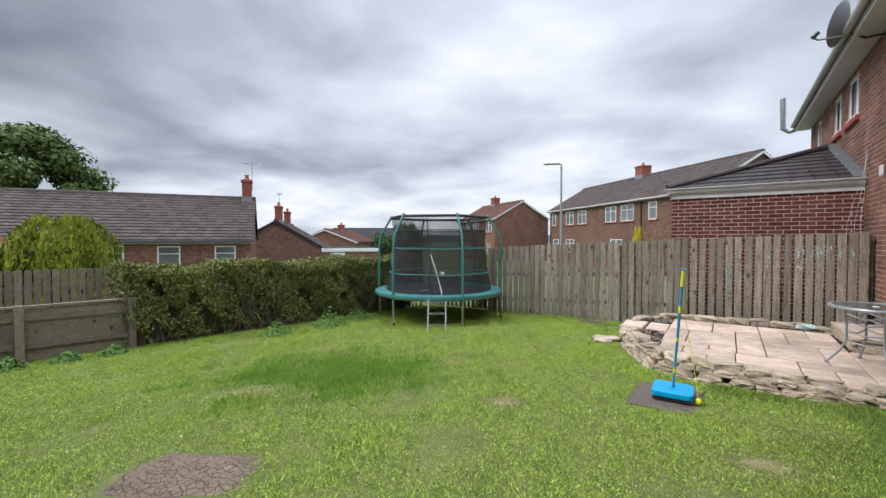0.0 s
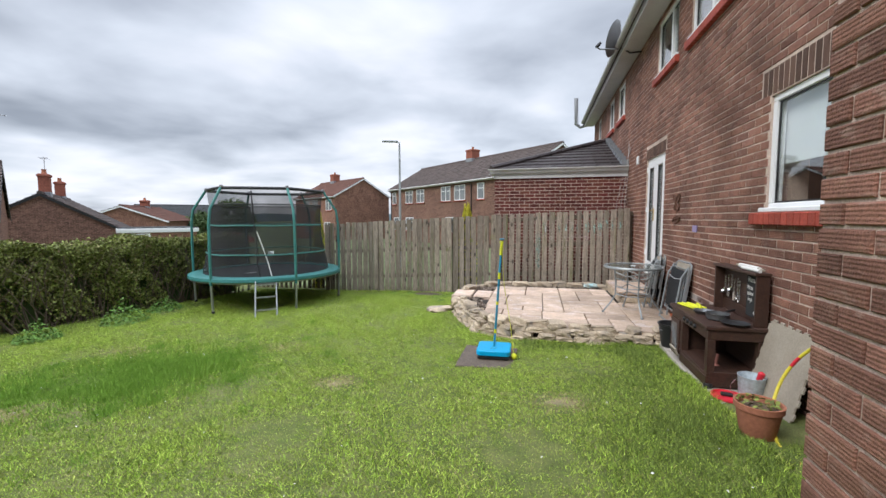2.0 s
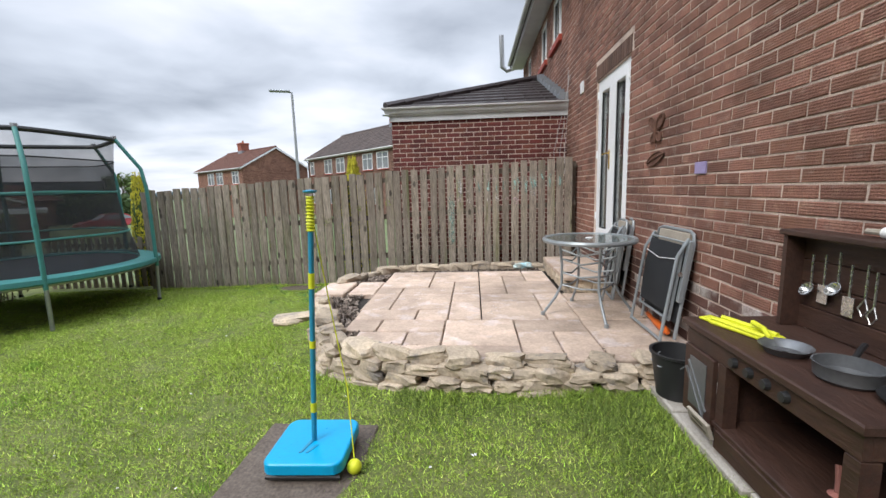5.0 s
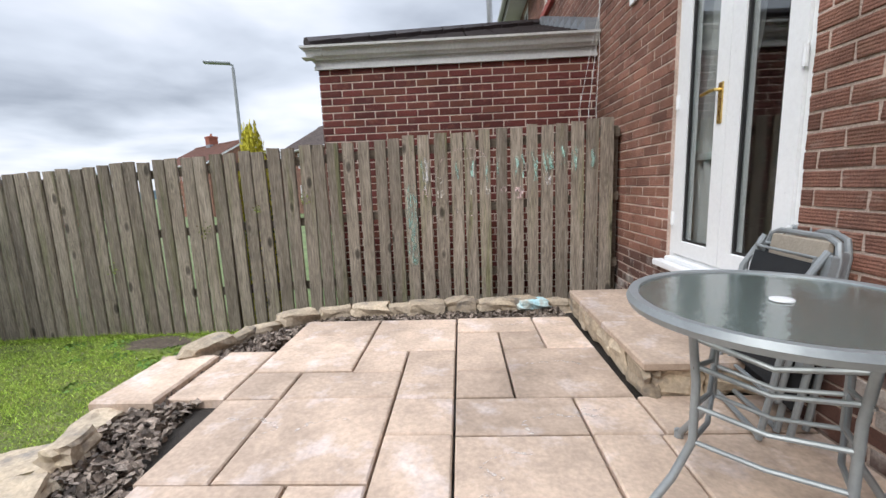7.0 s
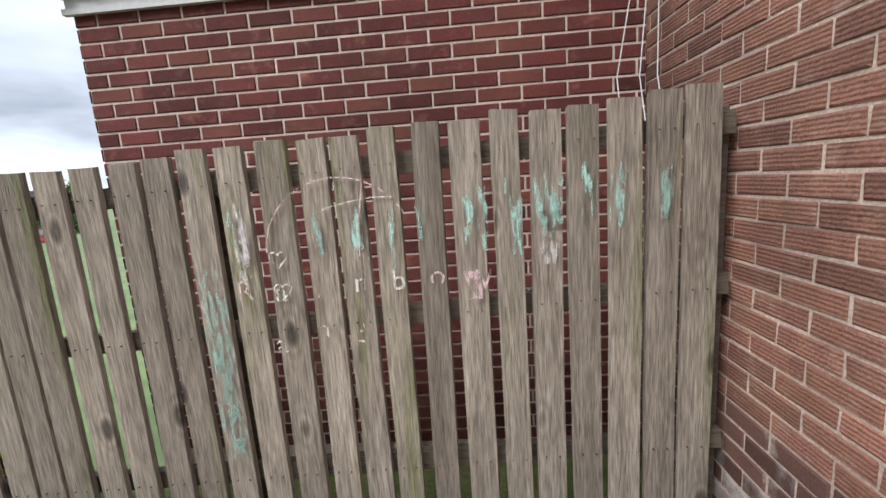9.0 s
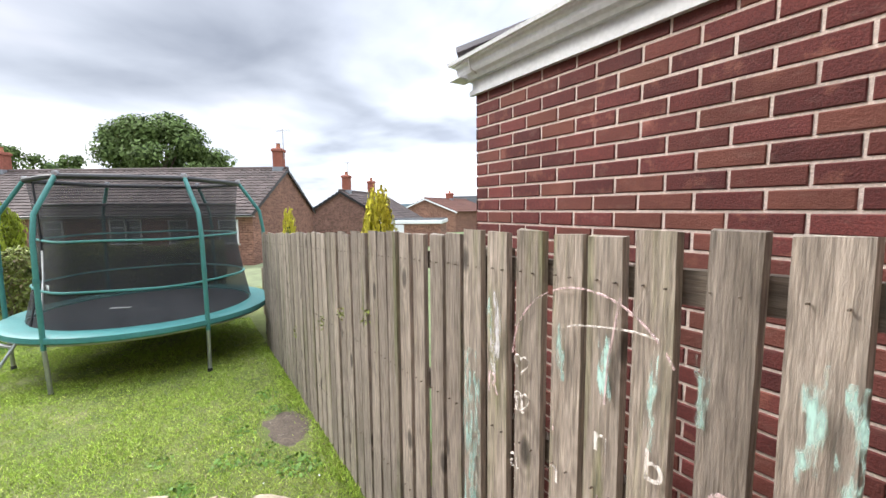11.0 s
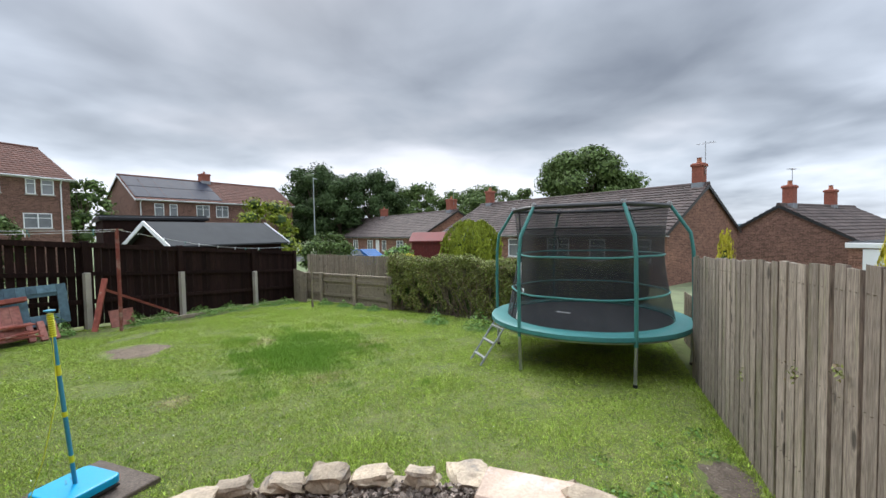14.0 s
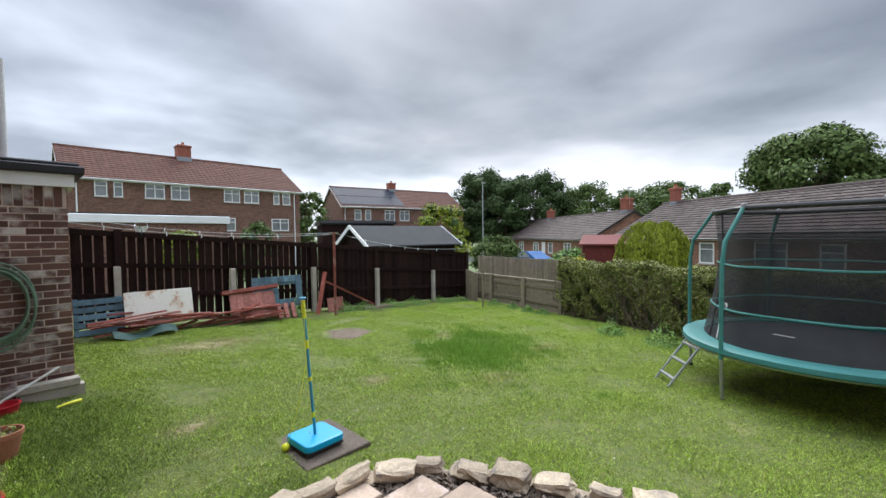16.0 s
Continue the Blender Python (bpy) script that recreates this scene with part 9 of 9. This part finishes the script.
def ell(x, y, e):
    c, s = math.cos(e[4]), math.sin(e[4])
    dx, dy = x - e[0], y - e[1]
    return ((dx * c + dy * s) / e[2]) ** 2 + ((-dx * s + dy * c) / e[3]) ** 2


def inside_poly(x, y, poly):
    res = np.zeros(len(x), bool)
    for (x0, y0), (x1, y1) in zip(poly, poly[1:] + poly[:1]):
        hit = ((y0 > y) != (y1 > y)) & (x < (x1 - x0) * (y - y0) / (y1 - y0 + 1e-12) + x0)
        res ^= hit
    return res


def scatter(n):
    x, y = gr.uniform(-9.4, 1.86, n), gr.uniform(-1.3, 9.02, n)
    ok = (x > bound_x(y) - 0.1) & ~inside_poly(x, y, [(1.9, 5.28), (0.2, 5.32), (-0.75, 5.62), (-1.2, 6.4), (-1.35, 7.0), (-1.5, 7.2), (-1.5, 7.8), (-1.1, 8.45), (-0.5, 8.72), (1.9, 8.85)])
    ok &= ~((x > 1.37 + 0.04 * np.sin(y * 9)) & (y > 3.0 + 0.05 * np.sin(x * 17))) & ~((x > 0.85) & (y < 1.74))
    ok &= ~((x > -0.77 + 0.02 * np.sin(y * 23)) & (x < -0.23) & (y > 4.25 + 0.02 * np.sin(x * 31)) & (y < 4.87))
    # worn path along the dark fence
    edge = -0.72 + 0.05 * np.sin(x * 3)
    ok &= ~((y < edge) & (y > -1.15) & (gr.random(n) < 0.93))
    for px, py, rx, ry, ang, dens in PATCHES:
        if rx:
            ok &= ~((ell(x, y, (px, py, rx * 1.1, ry * 1.1, ang)) * gr.uniform(0.6, 1.4, n) < 1) & (gr.random(n) < dens))
    return x[ok], y[ok]


def waves(x, y, f, seed):
    """Uneven ripples about nought: waves of many headings laid over one another."""
    g_ = np.random.default_rng(seed)
    total = np.zeros(len(x))
    for _k in range(9):
        a_, q_, p_ = g_.uniform(0, 3.1416), f * g_.uniform(0.5, 1.7), g_.uniform(0, 6.28)
        total += np.sin((x * np.cos(a_) + y * np.sin(a_)) * q_ + p_)
    return total / 3.0


def blades(name, x, y, hmin, hmax, width, lean):
    n = len(x)
    z = ground_z(x, y) + 0.012 * np.sin(x * 2.1 + 1) * np.sin(y * 1.7) - 0.003
    a = gr.uniform(0, 6.283, n)
    h = gr.uniform(hmin, hmax, n) * np.clip(0.95 + 0.28 * waves(x, y, 5.0, 1) + 0.16 * waves(x, y, 30.0, 2), 0.4, 1.8)
    la = gr.uniform(0, 6.283, n)
    ll = h * gr.uniform(0.2, 1.0, n) * lean
    w = width * gr.uniform(0.6, 1.3, n)
    base = np.column_stack([x, y, z])
    sd = np.column_stack([np.cos(a), np.sin(a), np.zeros(n)]) * w[:, None]
    tip = base + np.column_stack([np.cos(la) * ll, np.sin(la) * ll, h])
    v = np.stack([base - sd, base + sd, tip], 1).reshape(-1, 3)
    return fast_mesh(name, v, np.arange(3 * n), 3)


x, y = scatter(1750000)
lush = ell(x, y, LUSH) * (1 + 0.5 * np.sin(x * 5) * np.sin(y * 4) + 0.4 * np.sin(x * 13 + y * 3) * np.sin(y * 11)) * gr.uniform(0.25, 2.6, len(x)) < 1
tagged(part("grass", blades("grass", x[~lush], y[~lush], 0.008, 0.027, 0.0026, 1.7), M_GRASS, None, "short mown lawn grass", kind="stuff"), category="grass")
x2, y2 = scatter(500000)
keep = ell(x2, y2, LUSH) * (1 + 0.5 * np.sin(x2 * 5) * np.sin(y2 * 4) + 0.4 * np.sin(x2 * 13 + y2 * 3) * np.sin(y2 * 11)) * gr.uniform(0.25, 2.6, len(x2)) < 1
x2, y2 = np.concatenate([x2[keep], x[lush]]), np.concatenate([y2[keep], y[lush]])
# small darker clumps left in the mown lawn
cx, cy = scatter(600)
nb = 42
rad = gr.uniform(0.03, 0.11, len(cx))
tx, ty = np.repeat(cx, nb) + gr.normal(0, 1, len(cx) * nb) * np.repeat(rad, nb), np.repeat(cy, nb) + gr.normal(0, 1, len(cx) * nb) * np.repeat(rad, nb)
okc = (tx < 1.3) & (ty < 8.95) & ~inside_poly(tx, ty, [(1.9, 5.28), (0.2, 5.32), (-0.75, 5.62), (-1.2, 6.4), (-1.35, 7.0), (-1.5, 7.2), (-1.5, 7.8), (-1.1, 8.45), (-0.5, 8.72), (1.9, 8.85)])
tagged(part("grass_clump", blades("grass_clump", tx[okc], ty[okc], 0.010, 0.022, 0.0032, 1.2), M_LUSH, None, "small darker clumps of grass in the lawn", kind="stuff"), category="grass")
tagged(part("lush_grass", blades("lush_grass", x2, y2, 0.02, 0.065, 0.0034, 0.9), M_LUSH, None, "longer darker green ring of grass in the lawn", kind="stuff"), category="grass")
# longer, darker grass that the mower misses, along the path and below the patio wall
lx, ly = gr.uniform(-0.2, 1.42, 250000), gr.uniform(1.85, 5.3, 250000)
wgt = np.clip((lx - 0.15) / 1.1, 0, 1) ** 1.5 + 0.8 * np.clip((ly - 4.75) / 0.5, 0, 1)
okl = (gr.random(len(lx)) < 0.6 * wgt * np.clip(0.6 + 0.5 * waves(lx, ly, 4.0, 5), 0.05, 1.0)) & (lx < 1.37 + 0.04 * np.sin(ly * 9)) & ~((lx < -0.15) & (ly > 4.2) & (ly < 4.92))
ex_, ey_ = gr.uniform(1.2, 1.85, 9000), gr.uniform(1.78, 3.05, 9000)
lx, ly = np.concatenate([lx[okl], ex_]), np.concatenate([ly[okl], ey_])
tagged(part("long_grass", blades("long_grass", lx, ly, 0.018, 0.055, 0.0026, 1.3), M_SHADY, None, "longer dark green grass beside the path", kind="stuff"), category="grass")
# daisies and fallen petals
dx_, dy_ = scatter(420)
dc = np.column_stack([dx_, dy_, ground_z(dx_, dy_) + 0.03])
tagged(part("daisies", leaf_cloud("daisies", dc, np.tile([0, 0, 1.0], (len(dc), 1)), 0.016, gr, 0.3), M_CHALK, None, "small white daisies scattered in the lawn", kind="stuff"), category="daisies")
# dry stalks
x, y = scatter(90000)
k = np.zeros(len(x), bool)
for px, py, rx, ry, ang, dens in PATCHES[4:]:
    k |= ell(x, y, (px, py, rx * 1.3, ry * 1.3, ang)) < 1
ring = ell(x, y, LUSH)
k |= (ring > 0.95) & (ring < 1.75) & (gr.random(len(x)) < 0.5) & (np.sin(x * 7 + 1) + np.sin(y * 6) > -0.2)
xs_, ys_ = [x[k]], [y[k]]
for px, py, rx, ry, ang, dens in PATCHES[4:]:
    n = int(rx * ry * 30000)
    xs_.append(px + gr.normal(0, rx * 0.55, n))
    ys_.append(py + gr.normal(0, ry * 0.6, n))
r = gr.random(len(x)) < 0.5
x, y = np.concatenate([*xs_, x[r]]), np.concatenate([*ys_, y[r]])
tagged(part("dry_grass", blades("dry_grass", x, y, 0.006, 0.02, 0.0035, 2.2), M_STRAW, None, "dry straw-coloured grass in worn patches", kind="stuff"), category="grass")
# tufts left uncut along edges
tx = np.concatenate([1.42 - np.abs(gr.normal(0, 0.16, 7000)), gr.uniform(-1.6, -0.5, 1500), gr.uniform(-4.8, -1.2, 3500), gr.uniform(0.0, 1.3, 2500)])
ty = np.concatenate([gr.uniform(2.0, 5.3, 7000), gr.uniform(5.3, 6.5, 1500), 9.02 - np.abs(gr.normal(0, 0.08, 3500)), 5.27 - np.abs(gr.normal(0, 0.1, 2500))])
ok = ~inside_poly(tx, ty, [(1.9, 5.28), (0.2, 5.32), (-0.75, 5.62), (-1.2, 6.4), (-1.35, 7.0), (-1.5, 7.2), (-1.5, 7.8), (-1.1, 8.45), (-0.5, 8.72), (1.9, 8.85)]) & (tx < 1.4)
tagged(part("edge_grass", blades("edge_grass", tx[ok], ty[ok], 0.02, 0.06, 0.0034, 1.1), M_GRASS, None, "uncut grass along walls and edges", kind="stuff"), category="grass")
